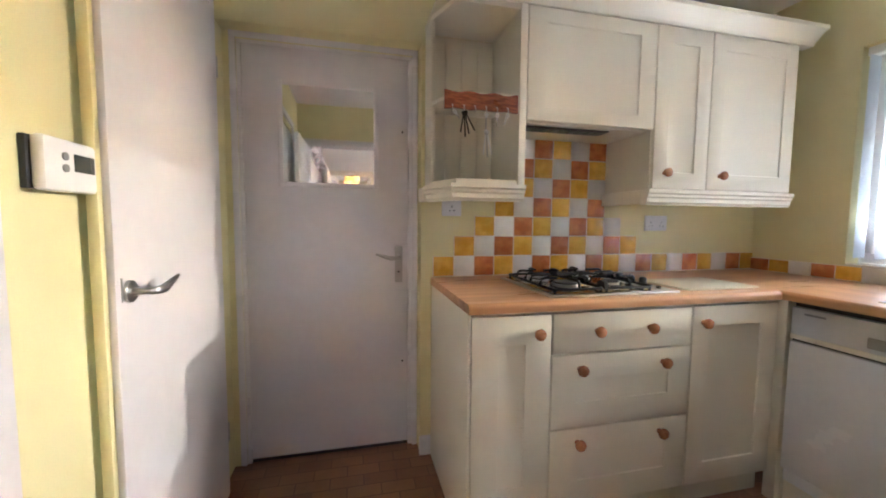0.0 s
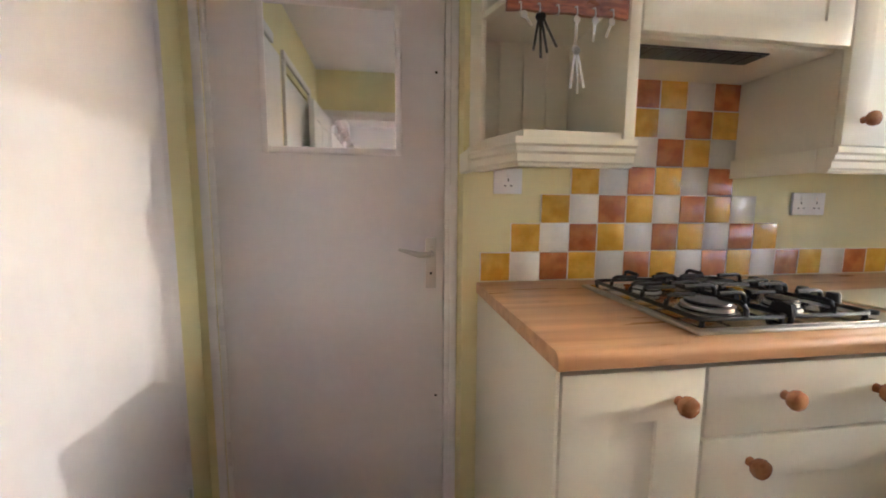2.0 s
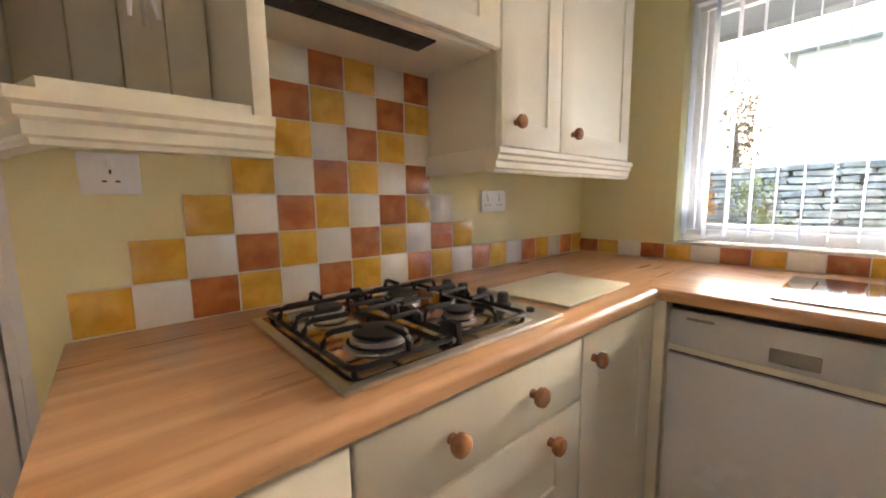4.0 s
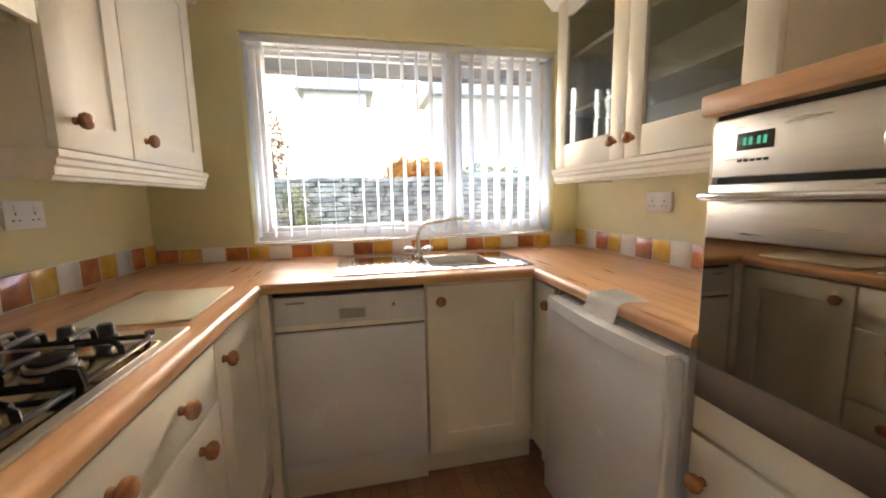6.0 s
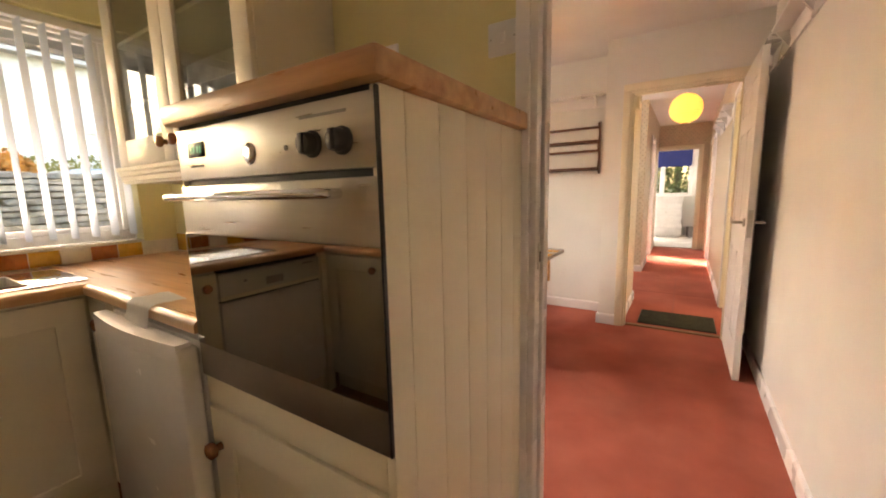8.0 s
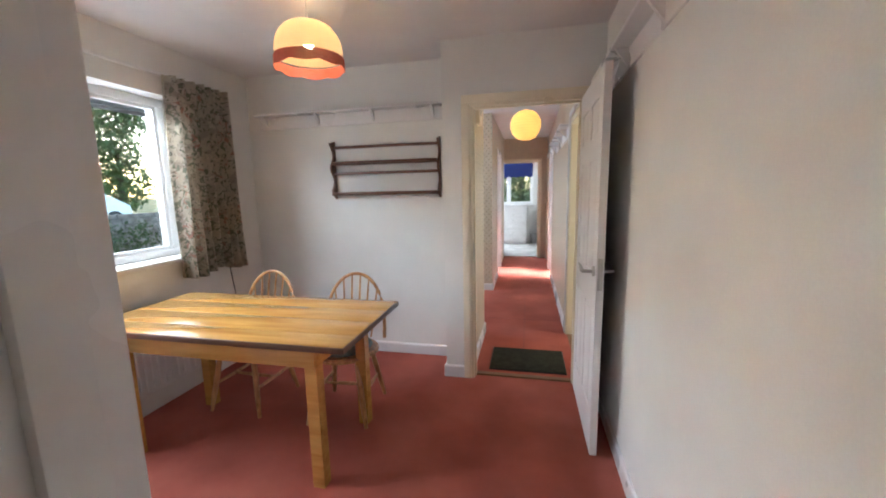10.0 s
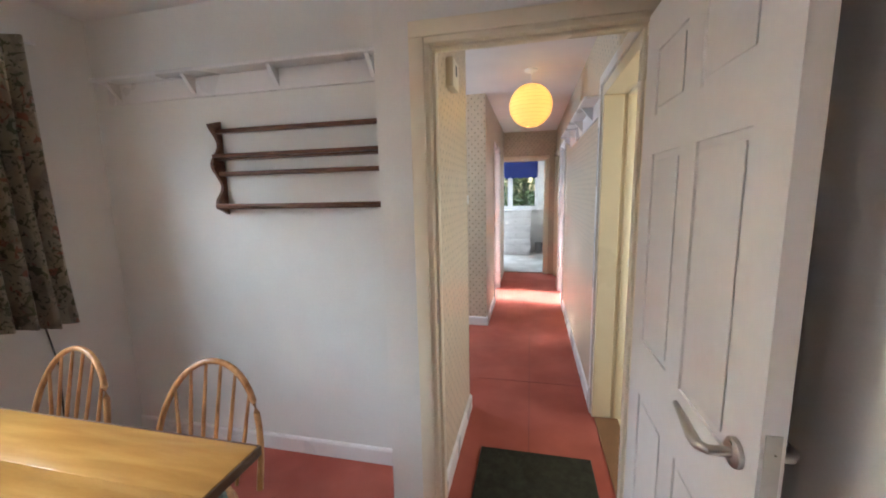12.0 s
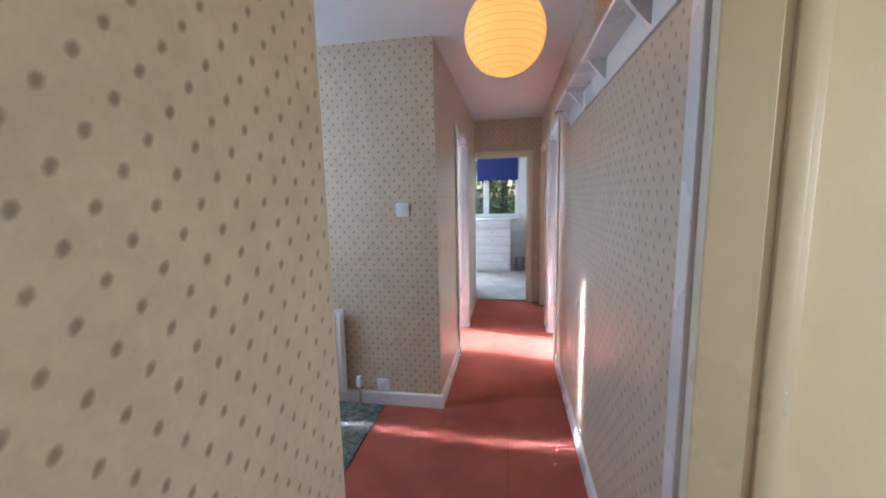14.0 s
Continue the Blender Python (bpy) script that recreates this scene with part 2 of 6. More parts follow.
GREY_BUTTON = material("grey_rubber", (0.25, 0.24, 0.23), 0.5, vary=0.05, bump=0.0)
GREY_PLATE = material("warm_grey_plastic", (0.34, 0.32, 0.28), 0.4, vary=0.06, scale=20, fine=80, bump=0.0)
CHOPPING = material("frosted_glass_board", (0.68, 0.65, 0.50), 0.32, vary=0.06, scale=8, fine=50, coat=0.15)
TILE_Y = by_piece(two_tone(material("yellow_glazed_tile", (0.6, 0.35, 0.03), 0.12, vary=0.06, scale=14, fine=70, bump=0.12, depth=0.003, coat=0.5), (0.66, 0.35, 0.03), (0.78, 0.46, 0.07), 16), 0.9, 1.1)
TILE_O = by_piece(two_tone(material("orange_glazed_tile", (0.4, 0.12, 0.03), 0.12, vary=0.06, scale=14, fine=70, bump=0.12, depth=0.003, coat=0.5), (0.42, 0.125, 0.032), (0.57, 0.20, 0.06), 16), 0.9, 1.1)
TILE_W = by_piece(material("white_glazed_tile", (0.80, 0.75, 0.65), 0.12, vary=0.05, scale=14, fine=70, bump=0.12, depth=0.003, coat=0.5), 0.94, 1.04)
GROUT = material("white_grout", (0.80, 0.76, 0.67), 0.8, vary=0.08, scale=20, fine=150, bump=0.2)
CARPET = two_tone(material("terracotta_carpet", (0.35, 0.08, 0.05), 0.95, vary=0.12, scale=3, fine=420, bump=0.7, depth=0.004, spec=0.1), (0.36, 0.092, 0.066), (0.47, 0.14, 0.10), 2.2, (1, 1, 1), 0.3, 0.7)
PALE_CARPET = two_tone(material("pale_carpet", (0.5, 0.48, 0.45), 0.95, vary=0.1, scale=4, fine=350, bump=0.6, depth=0.004, spec=0.1), (0.48, 0.46, 0.43), (0.58, 0.56, 0.53), 3)
MAT_DARK = two_tone(material("dark_green_coir", (0.04, 0.045, 0.03), 0.95, vary=0.2, scale=10, fine=300, bump=0.9, depth=0.006, spec=0.1), (0.040, 0.040, 0.030), (0.052, 0.052, 0.038), 30)
MAT_GREY = two_tone(material("grey_green_mat", (0.2, 0.22, 0.2), 0.95, vary=0.15, scale=10, fine=300, bump=0.8, depth=0.005, spec=0.1), (0.13, 0.15, 0.135), (0.26, 0.28, 0.25), 30)
WOOD_STRIP = material("wooden_threshold", (0.22, 0.11, 0.05), 0.5, vary=0.12, scale=8, fine=80)
BLUE = material("blue_blind_fabric", (0.010, 0.022, 0.14), 0.8, vary=0.08, scale=12, fine=200, bump=0.2)
CLOTH = material("white_cloth", (0.78, 0.77, 0.75), 0.8, vary=0.05, scale=30, fine=300, bump=0.4)
CUSHION = two_tone(material("grey_green_cushion", (0.2, 0.24, 0.22), 0.9, vary=0.08, scale=20, fine=250, bump=0.4), (0.17, 0.21, 0.19), (0.24, 0.28, 0.25), 25)
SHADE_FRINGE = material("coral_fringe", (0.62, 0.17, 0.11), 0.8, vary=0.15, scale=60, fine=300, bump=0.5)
RADIATOR_WHITE = material("radiator_enamel", (0.80, 0.79, 0.77), 0.3, vary=0.02, bump=0.02)
SOFFIT = material("grey_soffit_board", (0.20, 0.205, 0.21), 0.6, vary=0.05)


def floor_vinyl():
    """Brown vinyl printed as small square blocks of cork and brick."""
    m = material("brown_block_vinyl", (0.2, 0.085, 0.04), 0.42, vary=0.14, scale=9, fine=120, bump=0.1)
    n, ln = m.node_tree.nodes, m.node_tree.links
    geo, br = n.new("ShaderNodeNewGeometry"), n.new("ShaderNodeTexBrick")
    br.offset = 0.5
    br.inputs["Scale"].default_value = 1.0
    br.inputs["Brick Width"].default_value, br.inputs["Row Height"].default_value = 0.15, 0.075
    br.inputs["Mortar Size"].default_value = 0.003
    br.inputs["Color1"].default_value, br.inputs["Color2"].default_value = (0.36, 0.17, 0.085, 1), (0.25, 0.11, 0.055, 1)
    br.inputs["Mortar"].default_value = (0.20, 0.09, 0.045, 1)
    ln.new(geo.outputs["Position"], br.inputs["Vector"])
    scaler = [x for x in n if x.bl_idname == "ShaderNodeVectorMath"][0]
    ln.new(br.outputs["Color"], scaler.inputs[0])
    return m


def wallpaper():
    """Beige vinyl paper with small staggered grey-brown leaf dots."""
    m = material("dotted_wallpaper", (0.6, 0.5, 0.37), 0.38, vary=0.07, scale=14, fine=160, bump=0.12)
    n, ln = m.node_tree.nodes, m.node_tree.links

    def math_node(op, a, b=None, c=None):
        k = n.new("ShaderNodeMath")
        k.operation = op
        for i, v in enumerate((a, b, c)):
            if v is None:
                continue
            if isinstance(v, (int, float)):
                k.inputs[i].default_value = v
            else:
                ln.new(v, k.inputs[i])
        return k.outputs[0]

    geo, sep = n.new("ShaderNodeNewGeometry"), n.new("ShaderNodeSeparateXYZ")
    ln.new(geo.outputs["Position"], sep.inputs[0])
    u = math_node("ADD", sep.outputs["X"], sep.outputs["Y"])
    near = []
    for off in (0.0, 0.5):
        fu = math_node("SUBTRACT", math_node("FRACT", math_node("MULTIPLY_ADD", u, 1 / 0.066, 40 + off)), 0.5)
        fw = math_node("SUBTRACT", math_node("FRACT", math_node("MULTIPLY_ADD", sep.outputs["Z"], 1 / 0.074, 40 + off)), 0.5)
        slant = math_node("MULTIPLY_ADD", fw, 0.3, fu)
        a = math_node("POWER", math_node("MULTIPLY", slant, 0.066 / 0.0066), 2)
        b = math_node("POWER", math_node("MULTIPLY", fw, 0.074 / 0.0088), 2)
        near.append(math_node("ADD", a, b))
    d = math_node("MINIMUM", near[0], near[1])
    tex = n.new("ShaderNodeTexNoise")
    tex.inputs["Scale"].default_value = 160
    ln.new(geo.outputs["Position"], tex.inputs["Vector"])
    d = math_node("MULTIPLY_ADD", tex.outputs["Fac"], 0.9, d)
    fac = n.new("ShaderNodeMapRange")
    ln.new(d, fac.inputs["Value"])
    fac.inputs["From Min"].default_value, fac.inputs["From Max"].default_value = 0.6, 2.0
    blotch = n.new("ShaderNodeTexNoise")
    blotch.inputs["Scale"].default_value = 55
    ln.new(geo.outputs["Position"], blotch.inputs["Vector"])
    base = n.new("ShaderNodeMix")
    base.data_type = "RGBA"
    base.inputs["A"].default_value, base.inputs["B"].default_value = (0.57, 0.46, 0.33, 1), (0.66, 0.56, 0.42, 1)
    ln.new(blotch.outputs["Fac"], base.inputs["Factor"])
    mix = n.new("ShaderNodeMix")
    mix.data_type = "RGBA"
    mix.inputs["A"].default_value = (0.30, 0.235, 0.16, 1)
    ln.new(base.outputs["Result"], mix.inputs["B"])
    ln.new(fac.outputs[0], mix.inputs["Factor"])
    scaler = [x for x in n if x.bl_idname == "ShaderNodeVectorMath"][0]
    ln.new(mix.outputs["Result"], scaler.inputs[0])
    return m


def clear_glass(name, tint=(1, 1, 1)):
    m = bpy.data.materials.new(name)
    m.use_nodes = True
    b = m.node_tree.nodes["Principled BSDF"]
    b.inputs["Base Color"].default_value = (*tint, 1)
    b.inputs["Transmission Weight"].default_value = 1.0
    b.inputs["Roughness"].default_value = 0.0
    b.inputs["IOR"].default_value = 1.45
    return m


def translucent(name, color, share, rough=0.8):
    m = material(name, color, rough, vary=0.05, scale=20, fine=200, bump=0.1)
    n, ln = m.node_tree.nodes, m.node_tree.links
    tr, mix = n.new("ShaderNodeBsdfTranslucent"), n.new("ShaderNodeMixShader")
    tr.inputs["Color"].default_value = (*color, 1)
    mix.inputs["Fac"].default_value = share
    ln.new(n["Principled BSDF"].outputs[0], mix.inputs[1])
    ln.new(tr.outputs[0], mix.inputs[2])
    ln.new(mix.outputs[0], n["Material Output"].inputs["Surface"])
    return m


def floral():
    """Cream curtain cloth printed with green leaves and dusky pink flowers."""
    m = translucent("floral_curtain_cloth", (0.5, 0.46, 0.38), 0.25)
    n, ln = m.node_tree.nodes, m.node_tree.links
    geo = n.new("ShaderNodeNewGeometry")
    last = None
    layers = (((0.60, 0.53, 0.43, 1), (0.40, 0.33, 0.27, 1), 9, 0.50, 0.60), (None, (0.13, 0.155, 0.10, 1), 21, 0.56, 0.59), (None, (0.42, 0.17, 0.13, 1), 14, 0.63, 0.66), (None, (0.70, 0.64, 0.54, 1), 17, 0.62, 0.66), (None, (0.07, 0.075, 0.06, 1), 36, 0.62, 0.65))
    for base, ink, scale, lo, hi in layers:
        tex, mr, mix = n.new("ShaderNodeTexNoise"), n.new("ShaderNodeMapRange"), n.new("ShaderNodeMix")
        tex.inputs["Scale"].default_value, tex.inputs["Detail"].default_value = scale, 3
        tex.inputs["Distortion"].default_value = 1.2
        ln.new(geo.outputs["Position"], tex.inputs["Vector"])
        ln.new(tex.outputs["Fac"], mr.inputs["Value"])
        mr.inputs["From Min"].default_value, mr.inputs["From Max"].default_value = lo, hi
        mix.data_type = "RGBA"
        ln.new(mr.outputs[0], mix.inputs["Factor"])
        if last is None:
            mix.inputs["A"].default_value = base
        else:
            ln.new(last, mix.inputs["A"])
        mix.inputs["B"].default_value = ink
        last = mix.outputs["Result"]
    scaler = [x for x in n if x.bl_idname == "ShaderNodeVectorMath"][0]
    ln.new(last, scaler.inputs[0])
    return m


def glowing(name, color, strength, base=(0.8, 0.6, 0.3)):
    m = material(name, base, 0.7, vary=0.06, scale=20, fine=120, bump=0.1)
    b = m.node_tree.nodes["Principled BSDF"]
    b.inputs["Emission Color"].default_value = (*color, 1)
    b.inputs["Emission Strength"].default_value = strength
    return m


VINYL = floor_vinyl()
PAPER = wallpaper()
GLASS = clear_glass("window_glass")
CABINET_GLASS = clear_glass("cabinet_glass", (0.86, 0.9, 0.86))
VANE = translucent("white_blind_vane", (0.66, 0.70, 0.76), 0.35)
CURTAIN = floral()
SHADE = translucent("cream_lamp_shade", (0.80, 0.62, 0.42), 0.5)
LANTERN = translucent("yellow_paper_lantern", (0.88, 0.60, 0.25), 0.55)
LANTERN_RIB = material("amber_bamboo_rib", (0.62, 0.34, 0.10), 0.6, vary=0.1, scale=30, fine=90)
BULB = glowing("lit_bulb", (1.0, 0.75, 0.4), 6.0)
CLOCK = glowing("green_clock_digits", (0.15, 1.0, 0.55), 0.04, (0.02, 0.06, 0.04))
MIRROR_GLASS = material("mirror_glass", (0.82, 0.84, 0.83), 0.03, metal=1.0, vary=0.01, bump=0.0)
# ---------------- structure ----------------
CEIL = 2.41


def wall(name, axis, t0, t1, a0, a1, z0, z1, openings, mat, label):
    """A straight wall leaf, t0 to t1 thick across axis, a0 to a1 along, with openings (a, b, low, high)."""
    s = Shape()

    def put(a, b, lo, hi):
        if b - a < 1e-4 or hi - lo < 1e-4:
            return
        if axis == "x":
            s.box(t0, t1, a, b, lo, hi)
        else:
            s.box(a, b, t0, t1, lo, hi)
    at = a0
    for a, b, lo, hi in sorted(openings):
        put(at, a, z0, z1)
        put(a, b, z0, lo)
        put(a, b, hi, z1)
        at = b
    put(at, a1, z0, z1)
    return struct(name, s, mat, label, "wall")


KD = (-0.49, 0.248)          # doorway between kitchen and dining room
wall_kitchen_north = wall("wall_kitchen_north", "y", 1.75, 1.84, -0.60, 2.36, 0, CEIL, [(-0.60, 0.285, 0, 2.03)], YELLOW, "pale yellow painted wall with tiled splashback")
wall("wall_kitchen_north_outer", "y", 1.84, 1.98, -0.75, 2.62, 0, CEIL, [(-0.545, 0.255, 0, 2.0)], YELLOW, "pale yellow painted wall round the flush door")
wall("wall_store_back", "y", 2.0, 2.05, -0.75, 0.6, 0, CEIL, [], WHITE_WALL, "plain white wall behind the flush door")
wall("wall_kitchen_west", "x", -0.75, -0.60, -0.61, 1.84, 0, CEIL, [(0.89, 1.63, 0, 2.02), (-0.12, 0.61, 0, 2.02)], YELLOW, "pale yellow painted wall with cupboard doors")
wall("wall_cupboard_back", "x", -1.2, -1.15, -0.61, 1.98, 0, CEIL, [], WHITE_WALL, "plain back wall of the cupboards")
wall_kitchen_east = wall("wall_kitchen_east", "x", 2.36, 2.45, -0.61, 1.84, 0, CEIL, [(-0.40, 1.287, 0.995, 2.045)], YELLOW, "pale yellow painted wall round the window")
wall("wall_outer_east", "x", 2.452, 2.62, -3.56, 1.84, -0.15, 2.6, [(-0.40, 1.287, 0.995, 2.045), (-2.75, -0.95, 0.98, 2.08)], WHITE_WALL, "outer house wall")
wall_kitchen_south = wall("wall_kitchen_south", "y", -0.61, -0.56, -0.60, 2.36, 0, CEIL, [(KD[0] - 0.03, KD[1] + 0.03, 0, 2.02)], YELLOW, "pale yellow painted wall behind the oven tower")
wall("wall_dining_north", "y", -0.66, -0.612, -0.545, 2.33, 0, CEIL, [(KD[0] - 0.03, KD[1] + 0.03, 0, 2.02)], WHITE_WALL, "white painted dining room wall")
wall("wall_dining_west", "x", -0.70, -0.545, -3.21, -0.66, 0, CEIL, [], WHITE_WALL, "white painted dining room wall")
wall("wall_dining_east", "x", 2.33, 2.452, -3.46, -0.66, 0, CEIL, [(-2.75, -0.95, 0.98, 2.08)], WHITE_WALL, "white painted wall round the dining window")
wall("wall_dining_south", "y", -3.56, -3.46, 0.515, 2.45, 0, CEIL, [], WHITE_WALL, "white painted wall with plate rack and rail shelf")
wall("wall_pier", "x", 0.42, 0.515, -3.56, -3.11, 0, CEIL, [], WHITE_WALL, "white painted pier beside the hall door")
wall("wall_hall_door", "y", -3.16, -3.11, -0.545, 0.42, 0, CEIL, [(-0.44, 0.335, 0, 2.0)], WHITE_WALL, "white painted wall round the hall door")
wall("wall_hall_north", "y", -3.21, -3.162, -0.454, 0.42, 0, CEIL, [(-0.44, 0.335, 0, 2.0)], PAPER, "dotted beige wallpaper over the hall door")
wall("wall_hall_stub", "x", 0.335, 0.418, -4.085, -3.21, 0, CEIL, [], PAPER, "wall with dotted beige wallpaper")
wall("wall_lobby_north", "y", -4.085, -3.99, 0.419, 2.40, 0, CEIL, [], PAPER, "wall with dotted beige wallpaper")
# narrow slit added so the lobby's beam lamp clears the wall
wall("wall_lobby_east", "x", 2.40, 2.50, -5.79, -4.05, 0, CEIL, [(-5.53, -5.39, 0.03, 2.05), (-5.36, -4.47, 0, 2.05)], PAPER, "wall with dotted beige wallpaper round the front door")
wall("wall_lobby_south", "y", -5.79, -5.69, 0.40, 2.40, 0, CEIL, [], PAPER, "wall with dotted beige wallpaper behind the radiator")
wall("wall_hall_east", "x", 0.40, 0.50, -8.42, -5.792, 0, CEIL, [(-7.36, -6.58, 0, 2.0)], PAPER, "wall with dotted beige wallpaper")
wall("wall_hall_west", "x", -0.554, -0.454, -8.42, -3.212, 0, CEIL, [(-4.155, -3.30, 0, 2.0), (-7.28, -6.56, 0, 2.0), (-8.30, -7.50, 0, 2.0)], PAPER, "wall with dotted beige wallpaper under a rail shelf")
wall("wall_hall_end", "y", -8.52, -8.42, -0.554, 0.50, 0, CEIL, [(-0.31, 0.475, 0, 1.97)], PAPER, "dotted beige wallpaper round the bedroom door")
# cream room beside the hall
wall("wall_cream_south", "y", -4.27, -4.17, -2.0, -0.642, 0, CEIL, [], CREAM_WALL, "cream painted wall")
wall("wall_cream_north", "y", -3.23, -3.15, -2.0, -0.72, 0, CEIL, [], CREAM_WALL, "cream painted wall")
# opening added out of view to hold the cream room lamp
wall("wall_cream_west", "x", -2.1, -2.0, -4.70, -3.15, 0, CEIL, [(-4.05, -3.3, 0.9, 2.1)], CREAM_WALL, "cream painted wall with an unseen added opening")
# rooms behind the far hall doors, closed by plain walls
wall("wall_west_room", "x", -2.6, -2.5, -8.52, -6.2, 0, CEIL, [], WHITE_WALL, "plain white wall of a side room")
wall("wall_west_room_north", "y", -6.3, -6.2, -2.5, -0.556, 0, CEIL, [], WHITE_WALL, "plain white wall of a side room")
# opening added for the side room lamps, unseen from the hall
wall("wall_east_room", "x", 3.0, 3.1, -8.52, -5.79, 0, CEIL, [(-7.75, -7.05, 0.1, 2.0)], WHITE_WALL, "plain white wall of a side room")
wall("wall_east_room_north", "y", -5.89, -5.792, 0.5, 3.0, 0, CEIL, [], WHITE_WALL, "plain white wall of a side room")
# bedroom
wall("wall_bedroom_north_west", "y", -8.52, -8.42, -2.5, -0.556, 0, CEIL, [], WHITE_WALL, "plain white bedroom wall")
wall("wall_bedroom_north_east", "y", -8.52, -8.42, 0.502, 3.0, 0, CEIL, [], WHITE_WALL, "plain white bedroom wall")
wall("wall_bedroom_west", "x", -0.42, -0.36, -10.9, -8.53, 0, CEIL, [(-9.6, -8.9, 0, 2.0)], WHITE_WALL, "pale bedroom wall")
wall("wall_bedroom_east", "x", 1.9, 2.0, -10.9, -8.52, 0, CEIL, [], WHITE_WALL, "pale bedroom wall")
# second opening is added, unseen, for the bedroom lamp
wall("wall_bedroom_south", "y", -11.05, -10.9, -0.42, 2.0, 0, CEIL, [(-0.22, 0.78, 1.0, 2.2), (1.0, 1.7, 1.0, 2.2)], WHITE_WALL, "pale bedroom wall round the window")
wall("wall_bedroom_side", "x", -1.6, -1.5, -10.9, -8.52, 0, CEIL, [], WHITE_WALL, "plain white wall")

struct("floor_kitchen", Shape().box(-1.2, 2.45, -0.60, 2.0, -0.06, 0.0), VINYL, "worn brown vinyl floor printed in small blocks", "floor")
struct("floor_dining", Shape().box(-0.7, 2.45, -3.19, -0.60, -0.06, 0.004).box(0.40, 2.45, -3.56, -3.19, -0.06, 0.004), CARPET, "terracotta red carpet", "floor")
struct("floor_hall", Shape().box(-0.56, 0.40, -8.47, -3.19, -0.06, 0.002).box(0.40, 2.5, -5.80, -4.05, -0.06, 0.002).box(0.40, 3.1, -8.47, -5.80, -0.06, 0.002).box(-2.6, -0.56, -8.47, -6.2, -0.06, 0.002), CARPET, "terracotta red hall carpet with faint seams", "floor")
struct("floor_cream_room", Shape().box(-2.1, -0.56, -4.80, -3.15, -0.06, 0.003), CREAM_WALL, "pale floor of the side room", "floor")
struct("floor_bedroom", Shape().box(-1.6, 2.0, -11.0, -8.47, -0.06, 0.006), PALE_CARPET, "pale bedroom carpet", "floor")
struct("ceiling", Shape().box(-2.6, 3.1, -11.05, 2.05, CEIL, CEIL + 0.12), CEILING, "white painted ceiling", "ceiling")
struct("roof", Shape().box(-3.0, 3.45, -11.6, 2.6, CEIL + 0.14, CEIL + 0.24), SOFFIT, "flat roof slab", "roof")
struct("eaves", Shape().box(2.63, 3.35, -12, 4.5, 2.165, 2.19).box(3.35, 3.38, -12, 4.5, 2.135, 2.55), SOFFIT, "pale grey eaves board over the windows", "eaves")
for nm, s in (("carpet_seam", Shape().box(-0.06, -0.052, -5.5, -3.3, 0.002, 0.004)), ("carpet_seam", Shape().box(-0.44, 0.33, -4.508, -4.50, 0.002, 0.004))):
    struct(nm, s, material("carpet_seam_dark", (0.31, 0.085, 0.062), 0.95), "faint carpet seam", "seam")

# skirting boards


def skirting(name, axis, face, out, a0, a1, mat=GLOSS_WHITE, h=0.095):
    """A skirting board with a rounded top; out is the side of the wall's face it stands on."""
    t = 0.016
    outline = [(0, 0), (out * t, 0), (out * t, h - 0.012), (out * t * 0.7, h - 0.003), (out * t * 0.3, h), (0, h)]
    s = Shape()
    if axis == "x":
        s.prism([(face + p, q) for p, q in outline], "y", a0, a1)
        s.bm.verts.ensure_lookup_table()
    else:
        s.prism([(face + p, q) for p, q in outline], "x", a0, a1)
    return struct(name, s, mat, "white painted skirting board", "skirting board")


skirting("baseboard_dining_west", "x", -0.545, 1, -3.105, -0.73)
skirting("baseboard_dining_south", "y", -3.46, 1, 0.535, 2.33)
skirting("baseboard_pier_side", "x", 0.515, 1, -3.44, -3.11)
skirting("baseboard_pier", "y", -3.11, 1, 0.37, 0.531)
skirting("baseboard_hall_stub", "x", 0.335, -1, -4.085, -3.30)
skirting("baseboard_lobby_south", "y", -5.69, 1, 0.384, 2.40)
skirting("baseboard_hall_east", "x", 0.40, -1, -6.50, -5.69)
skirting("baseboard_hall_west", "x", -0.454, 1, -6.48, -4.214)
skirting("baseboard_lobby_north", "y", -4.085, -1, 0.36, 2.40)
skirting("baseboard_cream", "y", -4.17, 1, -2.0, -0.65)
skirting("baseboard_bedroom", "x", -0.36, 1, -10.9, -9.68)
skirting("baseboard_kitchen", "y", 1.75, -1, 0.28, 0.345)

